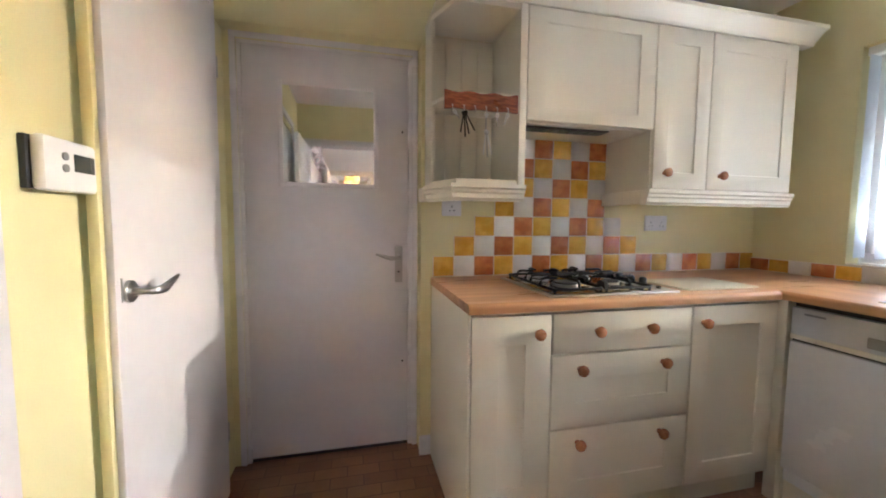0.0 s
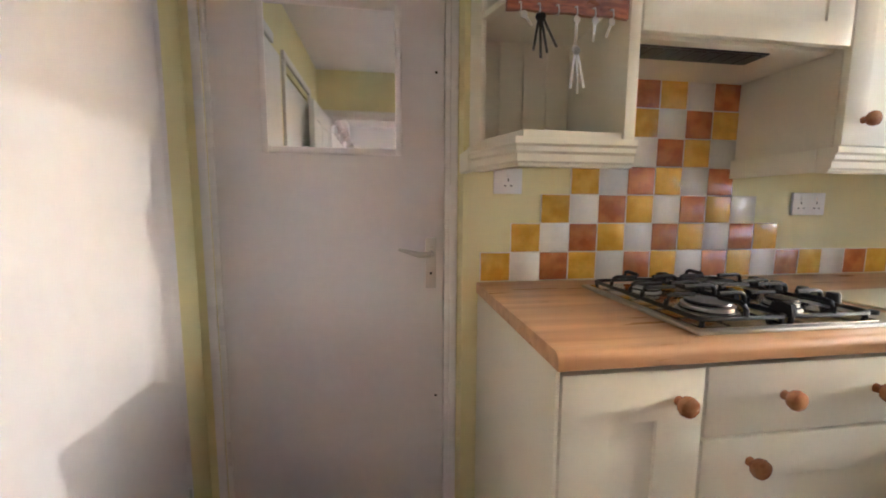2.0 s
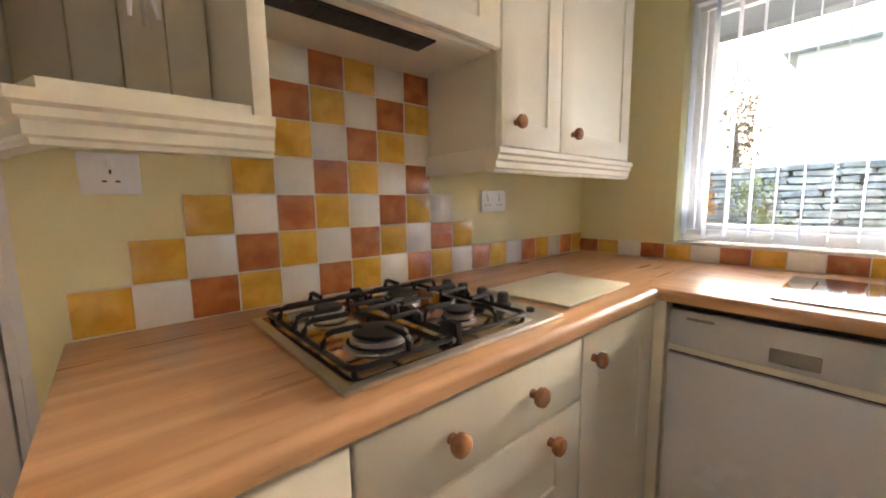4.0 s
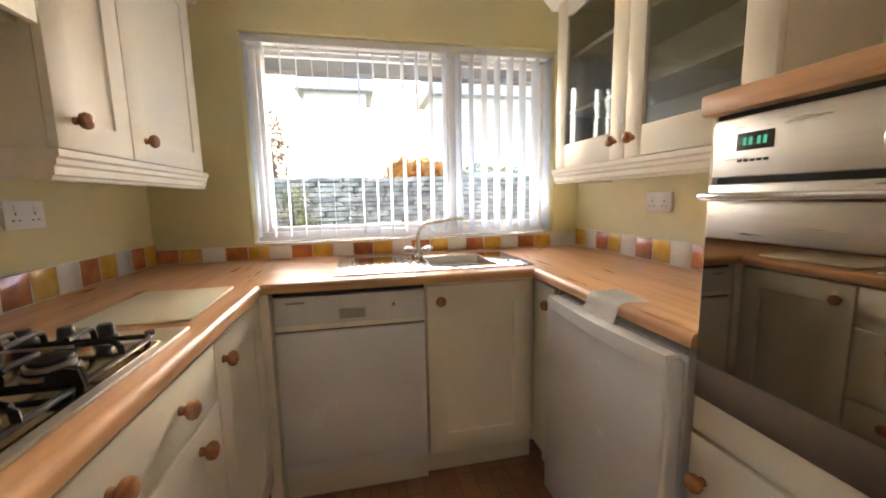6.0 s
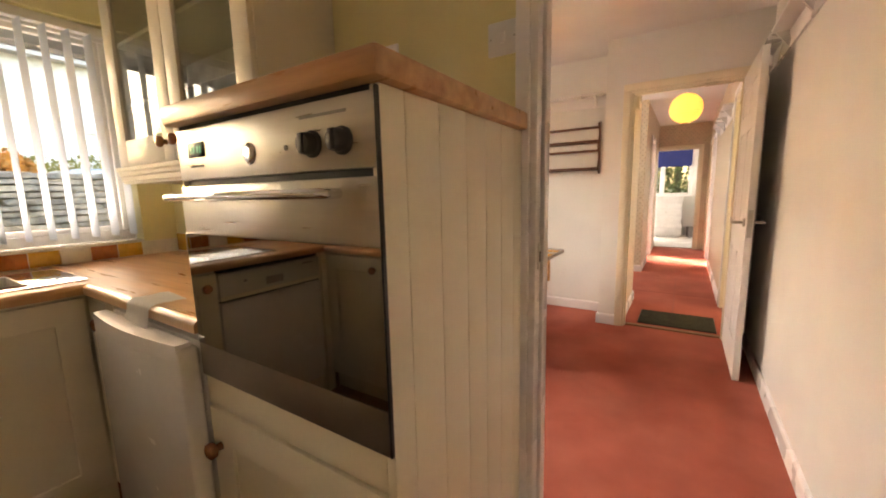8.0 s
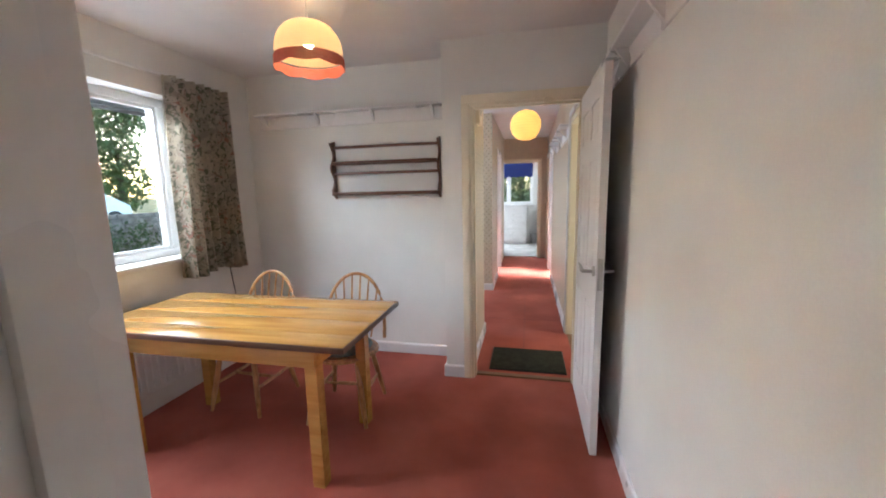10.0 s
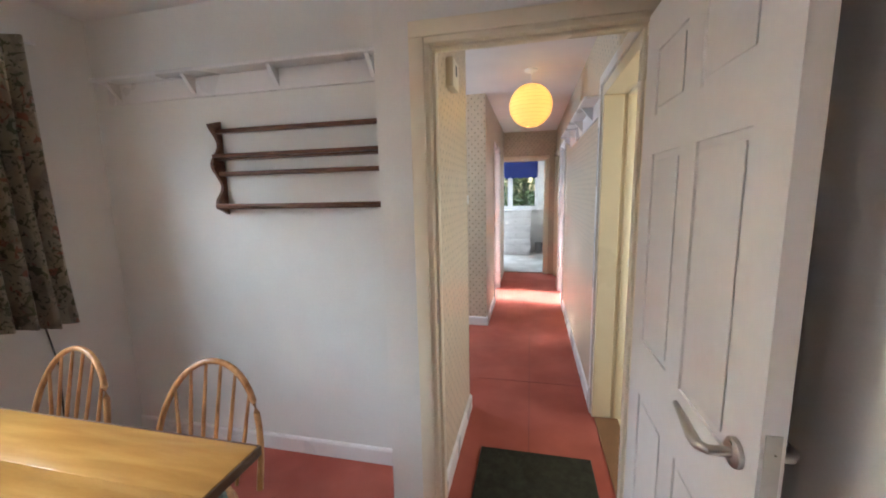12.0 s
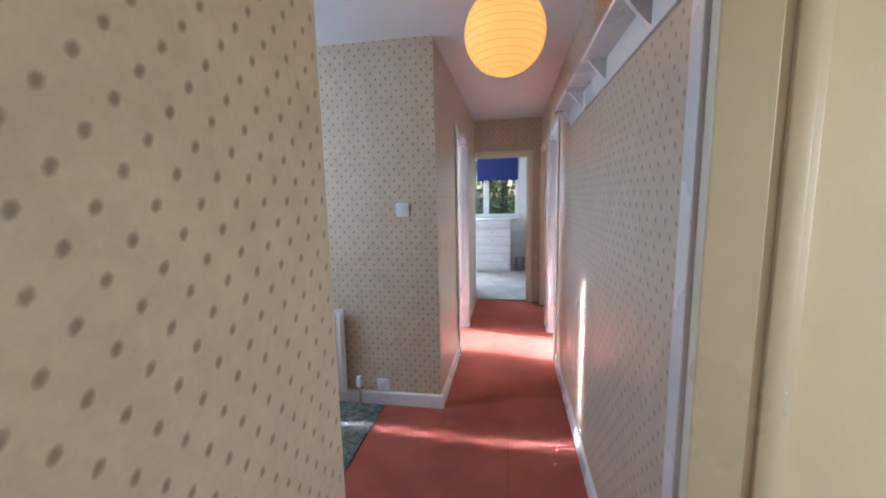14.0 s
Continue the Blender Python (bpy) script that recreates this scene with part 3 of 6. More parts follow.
# door linings and architraves


def opening_trim(name, axis, t0, t1, a0, a1, top, mat=GLOSS_WHITE, arch=0.055, arch_mat=None, faces=(True, True), label="white painted door frame", legs=(True, True)):
    """A lining in the depth t0 to t1 round an opening a0 to a1, and architraves on the faces."""
    ob = thing(name, (0, 0, 0), label, "door frame", kind="structure")
    j = 0.03

    def put(nm, a, b, lo, hi, d0, d1, bev=0.004):
        s = Shape()
        if axis == "x":
            s.box(d0, d1, a, b, lo, hi, bev)
        else:
            s.box(a, b, d0, d1, lo, hi, bev)
        part(nm, s, (arch_mat or mat) if nm == "architrave" else mat, ob)
    e = 0.004
    put("jamb", a0 - j, a0, 0, top, t0 - e, t1 + e)
    put("jamb", a1, a1 + j, 0, top, t0 - e, t1 + e)
    put("head", a0 - j, a1 + j, top, top + j, t0 - e, t1 + e)
    mid = (t0 + t1) / 2
    put("stop", a0, a0 + 0.012, 0, top - 0.012, mid - 0.02, mid + 0.02, 0.002)
    put("stop", a1 - 0.012, a1, 0, top - 0.012, mid - 0.02, mid + 0.02, 0.002)
    put("stop", a0, a1, top - 0.012, top, mid - 0.02, mid + 0.02, 0.002)
    for on, d0, d1 in ((faces[0], t0 - 0.018, t0 - e), (faces[1], t1 + e, t1 + 0.018)):
        if on:
            if legs[0]:
                put("architrave", a0 - j * 0.6 - arch, a0 - j * 0.6, 0, top + j * 0.6, d0, d1, 0.005)
            if legs[1]:
                put("architrave", a1 + j * 0.6, a1 + j * 0.6 + arch, 0, top + j * 0.6, d0, d1, 0.005)
            put("architrave", a0 - j * 0.6 - (arch if legs[0] else 0), a1 + j * 0.6 + (arch if legs[1] else 0), top + j * 0.6, top + j * 0.6 + arch, d0, d1, 0.005)
    return ob


frame_kd = opening_trim("door_frame_kitchen", "y", -0.66, -0.56, KD[0], KD[1], 1.99, arch=0.04)
frame_hd = opening_trim("door_frame_hall", "y", -3.21, -3.11, -0.41, 0.305, 1.97, mat=MAGNOLIA, arch=0.055)
opening_trim("door_frame_cream", "x", -0.634, -0.556, -4.125, -3.33, 1.97, mat=MAGNOLIA, faces=(False, False))
struct("trim_cream_door", Shape().box(-0.5555, -0.449, -4.155, -4.118, 0, 1.97, 0.003).box(-0.5555, -0.449, -3.337, -3.305, 0, 1.97, 0.003).box(-0.5555, -0.449, -4.155, -3.305, 1.971, 2.03, 0.003), MAGNOLIA, "cream painted lining of the cream room doorway", "trim")
struct("architrave_cream_door", Shape().box(-0.4535, -0.437, -4.213, -4.156, 0, 2.032, 0.003).box(-0.4535, -0.437, -4.213, -3.31, 2.033, 2.088, 0.003), GLOSS_WHITE, "white gloss architrave beside the cream room doorway", "trim")
wall("wall_cream_east", "x", -0.638, -0.556, -4.27, -3.23, 0, CEIL, [(-4.156, -3.30, 0, 2.0)], CREAM_WALL, "cream painted wall beside the doorway")
opening_trim("door_frame_west_room", "x", -0.554, -0.454, -7.25, -6.59, 1.97, mat=GLOSS_WHITE)
opening_trim("door_frame_west_end", "x", -0.554, -0.454, -8.27, -7.53, 1.97, mat=MAGNOLIA)
opening_trim("door_frame_east_room", "x", 0.40, 0.50, -7.33, -6.61, 1.97, mat=GLOSS_WHITE)
opening_trim("door_frame_bedroom", "y", -8.52, -8.42, -0.28, 0.445, 1.94, mat=MAGNOLIA, arch=0.05)
frame_nd = opening_trim("door_frame_store", "y", 1.85, 1.98, -0.527, 0.236, 1.985, arch=0.028, faces=(True, False))
struct("threshold_strip", Shape().box(-0.41, 0.305, -3.20, -3.155, 0.002, 0.016, 0.004), WOOD_STRIP, "worn wooden threshold strip", "threshold")
struct("threshold_strip_kitchen", Shape().box(KD[0], KD[1], -0.625, -0.59, 0.0, 0.010, 0.003), SATIN, "metal carpet strip", "threshold")
struct("threshold_cream", Shape().box(-0.60, -0.46, -4.11, -3.34, 0.003, 0.012, 0.003), WOOD_STRIP, "worn wooden threshold strip", "threshold")
struct("threshold_bedroom", Shape().box(-0.28, 0.445, -8.49, -8.45, 0.002, 0.014, 0.003), WOOD_STRIP, "wooden threshold strip", "threshold")

struct("hall_corner_board", Shape().box(0.318, 0.3345, -3.295, -3.232, 0.0, 2.06, 0.003), MAGNOLIA, "cream painted board beside the hall door", "trim")

# ---------------- window makers ----------------


def window(name, x, y0, y1, z0, z1, mull, label, axis="x", side=1):
    """A white plastic window in the plane across axis, with one mullion and two panes."""
    ob = thing(name, (0, 0, 0), label, "window", kind="structure")
    f, dep = 0.05, 0.06

    def put(nm, a, b, lo, hi, d0, d1, mat, bev=0.006):
        s = Shape()
        if axis == "x":
            s.box(x + d0, x + d1, a, b, lo, hi, bev)
        else:
            s.box(a, b, x + d0, x + d1, lo, hi, bev)
        return part(nm, s, mat, ob, smooth=bev > 0)
    put("window_frame", y0, y1, z0, z0 + f, 0, dep, PLASTIC)
    put("window_frame", y0, y1, z1 - f, z1, 0, dep, PLASTIC)
    put("window_frame", y0, y0 + f, z0 + f, z1 - f, 0, dep, PLASTIC)
    put("window_frame", y1 - f, y1, z0 + f, z1 - f, 0, dep, PLASTIC)
    edges = [y0 + f] + ([mull - 0.03, mull + 0.03] if mull is not None else []) + [y1 - f]
    if mull is not None:
        put("mullion", mull - 0.03, mull + 0.03, z0 + f, z1 - f, 0.002, dep - 0.002, PLASTIC)
    for a, b in zip(edges[::2], edges[1::2]):
        for c, d, lo, hi in ((a, a + 0.025, z0 + f, z1 - f), (b - 0.025, b, z0 + f, z1 - f), (a + 0.025, b - 0.025, z0 + f, z0 + f + 0.025), (a + 0.025, b - 0.025, z1 - f - 0.025, z1 - f)):
            put("sash", c, d, lo, hi, 0.012, dep - 0.012, PLASTIC, 0.004)
        p = put("pane", a + 0.02, b - 0.02, z0 + f + 0.02, z1 - f - 0.02, 0.024, 0.036, GLASS, 0)
        p.visible_shadow = False
    return ob


window("window_kitchen", 2.46, -0.40, 1.287, 0.997, 2.043, 0.185, "white plastic window with two panes behind a vertical blind")
window("window_dining", 2.46, -2.75, -0.95, 0.982, 2.078, -1.6, "white plastic dining room window")
# unseen window put in round the bedroom fill lamp
window("window_bedroom_added", -11.0, 1.0, 1.7, 1.002, 2.198, None, "white plastic bedroom window", axis="y")
window("window_bedroom", -11.0, -0.22, 0.78, 1.002, 2.198, 0.42, "white plastic bedroom window", axis="y")
struct("window_sill_kitchen", Shape().box(2.352, 2.46, -0.40, 1.287, 0.985, 0.9955, 0.003), TILE_W, "pale tiled window sill", "window sill")
struct("window_sill_dining", Shape().box(2.29, 2.46, -2.80, -0.92, 0.955, 0.979, 0.005), GLOSS_WHITE, "white painted window sill", "window sill")
struct("window_sill_bedroom", Shape().box(-0.26, 0.82, -11.0, -10.84, 0.975, 0.999, 0.005), GLOSS_WHITE, "white painted window sill", "window sill")
# ---------------- kitchen units ----------------


def on_north(y):
    return lambda u, d, w: (u, y - d, w)


def on_east(x):
    return lambda u, d, w: (x - d, u, w)


def on_south(y):
    return lambda u, d, w: (u, y + d, w)


def on_west(x):
    return lambda u, d, w: (x + d, u, w)


def knob(at, u, w, parent, d=0.02):
    """A turned wooden knob."""
    prof = [(0.010, d), (0.009, d + 0.010), (0.012, d + 0.013), (0.019, d + 0.018), (0.0212, d + 0.025), (0.0195, d + 0.032), (0.012, d + 0.0365), (0.002, d + 0.0375)]
    return part("knob", Shape(at).lathe(prof, (u, 0, w), "y", 18), KNOB_WOOD, parent, "turned brown wooden knob")


def shaker(at, u0, u1, w0, w1, rail=0.075, d=0.02, panel=True, stile=None):
    """A moulded door front in one piece: rounded outer edge and a routed, sunk panel."""
    st = stile or rail
    s = Shape(at)
    if not panel:
        return s.box(u0, u1, 0, d, w0, w1, 0.004)
    rings = []
    for inset_u, inset_w, depth in ((0, 0, 0), (0, 0, d - 0.004), (0.0012, 0.0012, d - 0.0012), (0.004, 0.004, d), (st - 0.002, rail - 0.002, d), (st, rail, d - 0.001), (st + 0.002, rail + 0.002, d - 0.006), (st + 0.005, rail + 0.005, d - 0.007)):
        rings.append([s.bm.verts.new(p) for p in ((u0 + inset_u, depth, w0 + inset_w), (u1 - inset_u, depth, w0 + inset_w), (u1 - inset_u, depth, w1 - inset_w), (u0 + inset_u, depth, w1 - inset_w))])
    s.bm.faces.new(rings[0])
    s.bm.faces.new(rings[-1])
    for lo, hi in zip(rings, rings[1:]):
        for k in range(4):
            s.bm.faces.new((lo[k], lo[(k + 1) % 4], hi[(k + 1) % 4], hi[k]))
    s._put([v for ring in rings for v in ring])
    return s


TOP = 0.875            # underside of the worktop
KICK = 0.10
FN, FE, FS = 1.135, 1.735, 0.004   # planes behind the door fronts


def base_unit(name, at, u0, u1, depth, label, category="cabinet", end0=False):
    ob = thing(name, at((u0 + u1) / 2, 0, 0), label, category)
    part("body", Shape(at).box(u0 + 0.001, u1 - 0.001, -depth, -0.001, KICK + 0.005, TOP - 0.002, 0.001), CREAM_EDGE, ob)
    part("kickboard", Shape(at).box(u0 + 0.001, u1 - 0.001, -0.055, -0.04, 0.0, KICK + 0.004), CREAM_EDGE, ob)
    return ob


N = on_north(FN)
u = base_unit("base_cabinet", N, 0.346, 0.651, 0.60, "cream base cabinet with one narrow panelled door")
part("end_panel", Shape(N).box(0.336, 0.3455, -0.60, 0.018, 0.0, TOP - 0.002, 0.002), CREAM, u)
d = part("door", shaker(N, 0.349, 0.649, 0.125, 0.862, rail=0.105, stile=0.10), CREAM, u)
knob(N, 0.592, 0.797, d)
u = base_unit("drawer_unit", N, 0.651, 1.262, 0.60, "cream drawer unit with three drawers under the hob", "drawers")
for w0, w1, pan in ((0.711, 0.862, False), (0.430, 0.705, True), (0.125, 0.424, True)):
    d = part("drawer", shaker(N, 0.654, 1.259, w0, w1, rail=0.094, stile=0.10, panel=pan), CREAM, u)
    kw = (w0 + w1) / 2 + 0.006 if not pan else w1 - 0.052
    for ku in ((0.833, 1.060) if not pan else (0.766, 1.128)):
        knob(N, ku, kw, d)
u = base_unit("base_cabinet", N, 1.262, 1.72, 0.60, "cream corner base cabinet with one panelled door")
d = part("door", shaker(N, 1.265, 1.700, 0.125, 0.862, rail=0.085), CREAM, u)
knob(N, 1.312, 0.797, d)
part("corner_post", Shape().box(1.705, 1.7345, 1.085, 1.134, 0.0, TOP - 0.002, 0.002), CREAM, u)

E_ = on_east(FE)
dw = thing("dishwasher", (1.735, 0.78, 0), "white dishwasher with a grey control strip under the worktop", "dishwasher")
part("body", Shape(E_).box(0.497, 1.078, -0.55, -0.002, KICK + 0.005, TOP - 0.03), APPLIANCE, dw)
part("door_panel", Shape(E_).box(0.500, 1.076, 0, 0.022, 0.165, 0.712, 0.004), APPLIANCE, dw, "plain white door panel")
fascia = part("control_panel", Shape(E_).box(0.500, 1.076, 0, 0.020, 0.722, 0.853, 0.004), APPLIANCE_GREY, dw, "grey-white control panel")
part("handle_recess", Shape(E_).box(0.735, 0.835, 0.019, 0.0235, 0.757, 0.796, 0.003), GREY_PLATE, fascia, "grey recessed door pull")
# dark strip paints the shade between door and control panel
part("door_gap_shade", Shape(E_).box(0.500, 1.076, 0.0, 0.006, 0.7125, 0.7215), DARK_FILL, dw)
part("trim_strip", Shape(E_).box(0.500, 1.076, 0.019, 0.0215, 0.722, 0.742, 0.001), CREAM, fascia)
part("button", Shape(E_).lathe([(0.007, 0.018), (0.007, 0.024), (0.002, 0.025)], (0.625, 0, 0.80), "y", 12), GREY_BUTTON, fascia)
part("brand_strip", Shape(E_).box(0.96, 1.03, 0.0195, 0.0215, 0.826, 0.834), GREY_BUTTON, fascia)
# dark fill paints the shade under the worktop
part("top_gap_shade", Shape(E_).box(0.497, 1.078, -0.04, -0.004, 0.853, TOP - 0.002), DARK_FILL, dw)
part("kickboard", Shape(E_).box(0.497, 1.078, -0.045, -0.01, 0.0, 0.158, 0.002), CREAM_EDGE, dw)
u = thing("filler_panel", (1.735, 1.10, 0), "narrow cream filler post in the corner", "panel")
part("panel", Shape(E_).box(1.082, 1.134, -0.03, 0.0, 0.0, TOP - 0.002, 0.002), CREAM, u)
u = base_unit("base_cabinet", E_, 0.006, 0.494, 0.56, "cream sink cabinet with one panelled door")
d = part("door", shaker(E_, 0.03, 0.490, 0.125, 0.862, rail=0.085), CREAM, u)
knob(E_, 0.436, 0.80, d)

S_ = on_south(FS)
u = base_unit("base_cabinet", S_, 1.535, 1.734, 0.55, "narrow cream base cabinet beside the fridge")
d = part("door", shaker(S_, 1.538, 1.712, 0.125, 0.862, panel=False), CREAM, u)
knob(S_, 1.566, 0.79, d)

# worktop with a rounded front edge


def nose(a):
    """Outline of the rounded front edge, from the front at a inwards over 0.03 m."""
    pts = [(0.03, 0.875), (0.0, 0.875)]
    for k in range(7):
        t = math.pi / 2 * k / 6
        pts.append((0.018 - 0.018 * math.cos(t), 0.892 + 0.018 * math.sin(t)))
    pts.append((0.03, 0.91))
    return pts


wt = thing("worktop", (1.6, 1.2, 0.875), "beech-effect laminate worktop running round three walls", "worktop")
part("slab", Shape().box(0.335, 2.359, 1.135, 1.749, 0.875, 0.91), BEECH, wt)
part("front_edge", Shape().prism([(1.105 + p, q) for p, q in nose(0)], "x", 0.335, 1.70), BEECH, wt)
HOLE = (1.87, 2.16, 0.14, 0.44)
for a, b, c, e in ((1.73, HOLE[0], 0.004, 1.1345), (HOLE[1], 2.359, 0.004, 1.1345), (HOLE[0], HOLE[1], 0.004, HOLE[2]), (HOLE[0], HOLE[1], HOLE[3], 1.1345)):
    part("slab", Shape().box(a, b, c, e, 0.875, 0.91), BEECH_Y, wt)
part("front_edge", Shape().prism([(1.70 + p, q) for p, q in nose(0)], "y", 0.004, 1.1345), BEECH_Y, wt)
part("slab", Shape().box(0.9065, 2.359, -0.559, 0.0035, 0.875, 0.91), BEECH, wt)
part("front_edge", Shape().prism([(0.034 - p, q) for p, q in nose(0)], "x", 0.9065, 1.70), BEECH, wt)

# sink
sk = thing("sink", (2.0, 0.42, 0.91), "stainless steel inset sink with ribbed drainer", "sink")
x0, x1, y0, y1 = 1.785, 2.215, -0.01, 0.855
rim = Shape()
rim.box(x0, x1, y0, HOLE[2], 0.9105, 0.916, 0.002).box(x0, HOLE[0], HOLE[2], HOLE[3], 0.9105, 0.916, 0.002).box(HOLE[1], x1, HOLE[2], HOLE[3], 0.9105, 0.916, 0.002)
rim.box(x0, x1, HOLE[3], y1, 0.9105, 0.916, 0.002)
part("rim", rim, CHROME, sk)
bowl = Shape()
hx0, hx1, hy0, hy1 = HOLE
bowl.box(hx0, hx0 + 0.004, hy0, hy1, 0.76, 0.914).box(hx1 - 0.004, hx1, hy0, hy1, 0.76, 0.914).box(hx0, hx1, hy0, hy0 + 0.004, 0.76, 0.914).box(hx0, hx1, hy1 - 0.004, hy1, 0.76, 0.914).box(hx0, hx1, hy0, hy1, 0.755, 0.76)
part("bowl", bowl, STEEL, sk, "brushed steel bowl")
for k in range(9):
    yy = 0.50 + 0.036 * k
    part("drainer_rib", Shape().box(1.85, 2.15, yy, yy + 0.012, 0.9155, 0.9195, 0.0018), CHROME, sk)
part("plug_hole", Shape().lathe([(0.001, 0.7605), (0.03, 0.7605), (0.032, 0.763), (0.026, 0.764), (0.001, 0.762)], (2.015, 0.29, 0)), CHROME, sk)

tap = thing("mixer_tap", (2.175, 0.455, 0.916), "chrome sink mixer tap with a long bent spout", "tap")
part("base", Shape().lathe([(0.027, 0.0), (0.027, 0.008), (0.020, 0.016), (0.016, 0.05), (0.013, 0.07), (0.001, 0.072)], (2.175, 0.455, 0.916)), CHROME, tap)
spout = [(2.175, 0.455, 0.97), (2.175, 0.453, 1.03), (2.175, 0.44, 1.065), (2.177, 0.41, 1.085), (2.185, 0.36, 1.092), (2.20, 0.27, 1.104), (2.212, 0.215, 1.108), (2.214, 0.205, 1.10)]
part("spout", Shape().tube(spout, [0.011, 0.011, 0.011, 0.011, 0.0105, 0.010, 0.012, 0.012], 12), CHROME, tap)
for s in (-1, 1):
    yy = 0.455 + s * 0.052
    part("valve_body", Shape().tube([(2.175, 0.455, 0.945), (2.17, yy, 0.948)], 0.012, 10), CHROME, tap)
    h = part("tap_head", Shape().lathe([(0.016, 0.0), (0.021, 0.006), (0.021, 0.022), (0.012, 0.03), (0.002, 0.031)], (2.17, yy, 0.94)), CHROME, tap)
    for k in range(4):
        a = k * math.pi / 2 + 0.5
        part("grip", Shape().tube([(2.17 + 0.012 * math.cos(a), yy + 0.012 * math.sin(a), 0.957), (2.17 + 0.030 * math.cos(a), yy + 0.030 * math.sin(a), 0.957)], 0.005), CHROME, h)

# hob
hob = thing("gas_hob", (0.945, 1.39, 0.91), "stainless steel four-burner gas hob with black pan supports", "hob")
part("tray", Shape().box(0.66, 1.235, 1.152, 1.632, 0.9105, 0.920, 0.004), STEEL, hob)
HOB_STEEL = material("polished_hob_steel", (0.60, 0.52, 0.43), 0.16, metal=1.0, vary=0.06, scale=7, fine=90, bump=0.02)
part("plate", Shape().box(0.678, 1.135, 1.170, 1.616, 0.9185, 0.9215, 0.0012), HOB_STEEL, hob, "polished steel burner plate")
BURN = ((0.80, 1.285, 0.060), (1.01, 1.285, 0.038), (0.80, 1.51, 0.040), (1.01, 1.51, 0.046))
for bx, by, br in BURN:
    b = part("burner", Shape().lathe([(br * 1.12, 0.9215), (br * 1.10, 0.925), (br * 0.92, 0.928), (br * 0.90, 0.939), (br * 0.96, 0.941), (br * 0.1, 0.942)], (bx, by, 0), seg=28), STEEL, hob)
    part("cap", Shape().lathe([(br * 0.80, 0.942), (br * 0.84, 0.945), (br * 0.80, 0.950), (br * 0.1, 0.952)], (bx, by, 0), seg=28), BLACK, b, "black enamelled burner cap")
    part("ring", Shape().lathe([(br * 1.0, 0.9275), (br * 1.03, 0.930), (br * 1.0, 0.9325), (br * 0.93, 0.930)], (bx, by, 0), seg=28), BLACK, b)
for gx0, gx1, wing in ((0.688, 0.903, 1), (0.911, 1.126, -1)):
    grid = thing("pan_support", ((gx0 + gx1) / 2, 1.39, 0.9215), "black enamelled pan support on the hob", "pan support", group="pan supports on the hob")
    zb, zt, r, cr = 0.936, 0.966, 0.0056, 0.022
    gy0, gy1, mid = 1.178, 1.608, (gx0 + gx1) / 2
    loop = []
    for cx, cy, a0 in ((gx1 - cr, gy0 + cr, -90), (gx1 - cr, gy1 - cr, 0), (gx0 + cr, gy1 - cr, 90), (gx0 + cr, gy0 + cr, 180)):
        for k in range(5):
            a = radians(a0 + 22.5 * k)
            loop.append((cx + cr * math.cos(a), cy + cr * math.sin(a), zb))
    part("frame_bar", Shape().tube(loop + loop[:2], r), BLACK, grid)
    for cx, cy in ((gx0 + 0.008, gy0 + 0.008), (gx1 - 0.008, gy0 + 0.008), (gx0 + 0.008, gy1 - 0.008), (gx1 - 0.008, gy1 - 0.008)):
        part("foot", Shape().tube([(cx, cy, 0.9216), (cx, cy, zb)], r), BLACK, grid)

    def finger(x, y, dx, dy, reach):
        """A bar that rises from the frame, bends over and runs inwards."""
        pts = [(x, y, zb), (x + dx * 0.002, y + dy * 0.002, zt - 0.014), (x + dx * 0.007, y + dy * 0.007, zt - 0.004), (x + dx * 0.018, y + dy * 0.018, zt), (x + dx * reach, y + dy * reach, zt - 0.002)]
        part("finger", Shape().tube(pts, r), BLACK, grid)
    for sx, ex in ((1, gx0), (-1, gx1)):
        for fy, reach in ((1.285, 0.074), (1.372, 0.094), (1.422, 0.094), (1.51, 0.080)):
            finger(ex, fy, sx, 0, reach)
    finger(mid, gy0, 0, 1, 0.070)
    finger(mid, gy1, 0, -1, 0.066)
    ex = gx1 if wing > 0 else gx0
    for wy in (1.196, 1.335, 1.445, 1.575):
        part("lug", Shape().prism([(wy - 0.028, zb), (wy + 0.028, zb), (wy + 0.020, zt - 0.006), (wy - 0.004, zt), (wy - 0.022, zt - 0.004)], "x", ex - 0.003, ex + 0.003), BLACK, grid)
for k, ky in enumerate((1.518, 1.448, 1.372, 1.298)):
    part("control_knob", Shape().lathe([(0.022, 0.9205), (0.022, 0.926), (0.016, 0.930), (0.0145, 0.950), (0.012, 0.955), (0.001, 0.956)], (1.182, ky, 0)), BLACK_PLASTIC, hob)
part("ignition_button", Shape().lathe([(0.010, 0.92), (0.010, 0.93), (0.001, 0.931)], (1.186, 1.215, 0)), BLACK_PLASTIC, hob)

whole("chopping_board", Shape().box(1.30, 1.685, 1.185, 1.465, 0.9105, 0.918, 0.003), CHOPPING, "pale frosted glass worktop saver on the worktop", "chopping board")
bpy.data.objects["chopping_board"].rotation_euler.z = radians(2)

# cloth folded over the worktop edge
cl = Shape()
nu, nv = 10, 14
path = [(-0.055, 0.9125), (-0.03, 0.914), (-0.015, 0.9125), (0.0, 0.914), (0.012, 0.9135), (0.022, 0.913), (0.033, 0.908), (0.0385, 0.898), (0.0395, 0.886), (0.041, 0.872), (0.044, 0.858), (0.048, 0.844)]
gridv = []
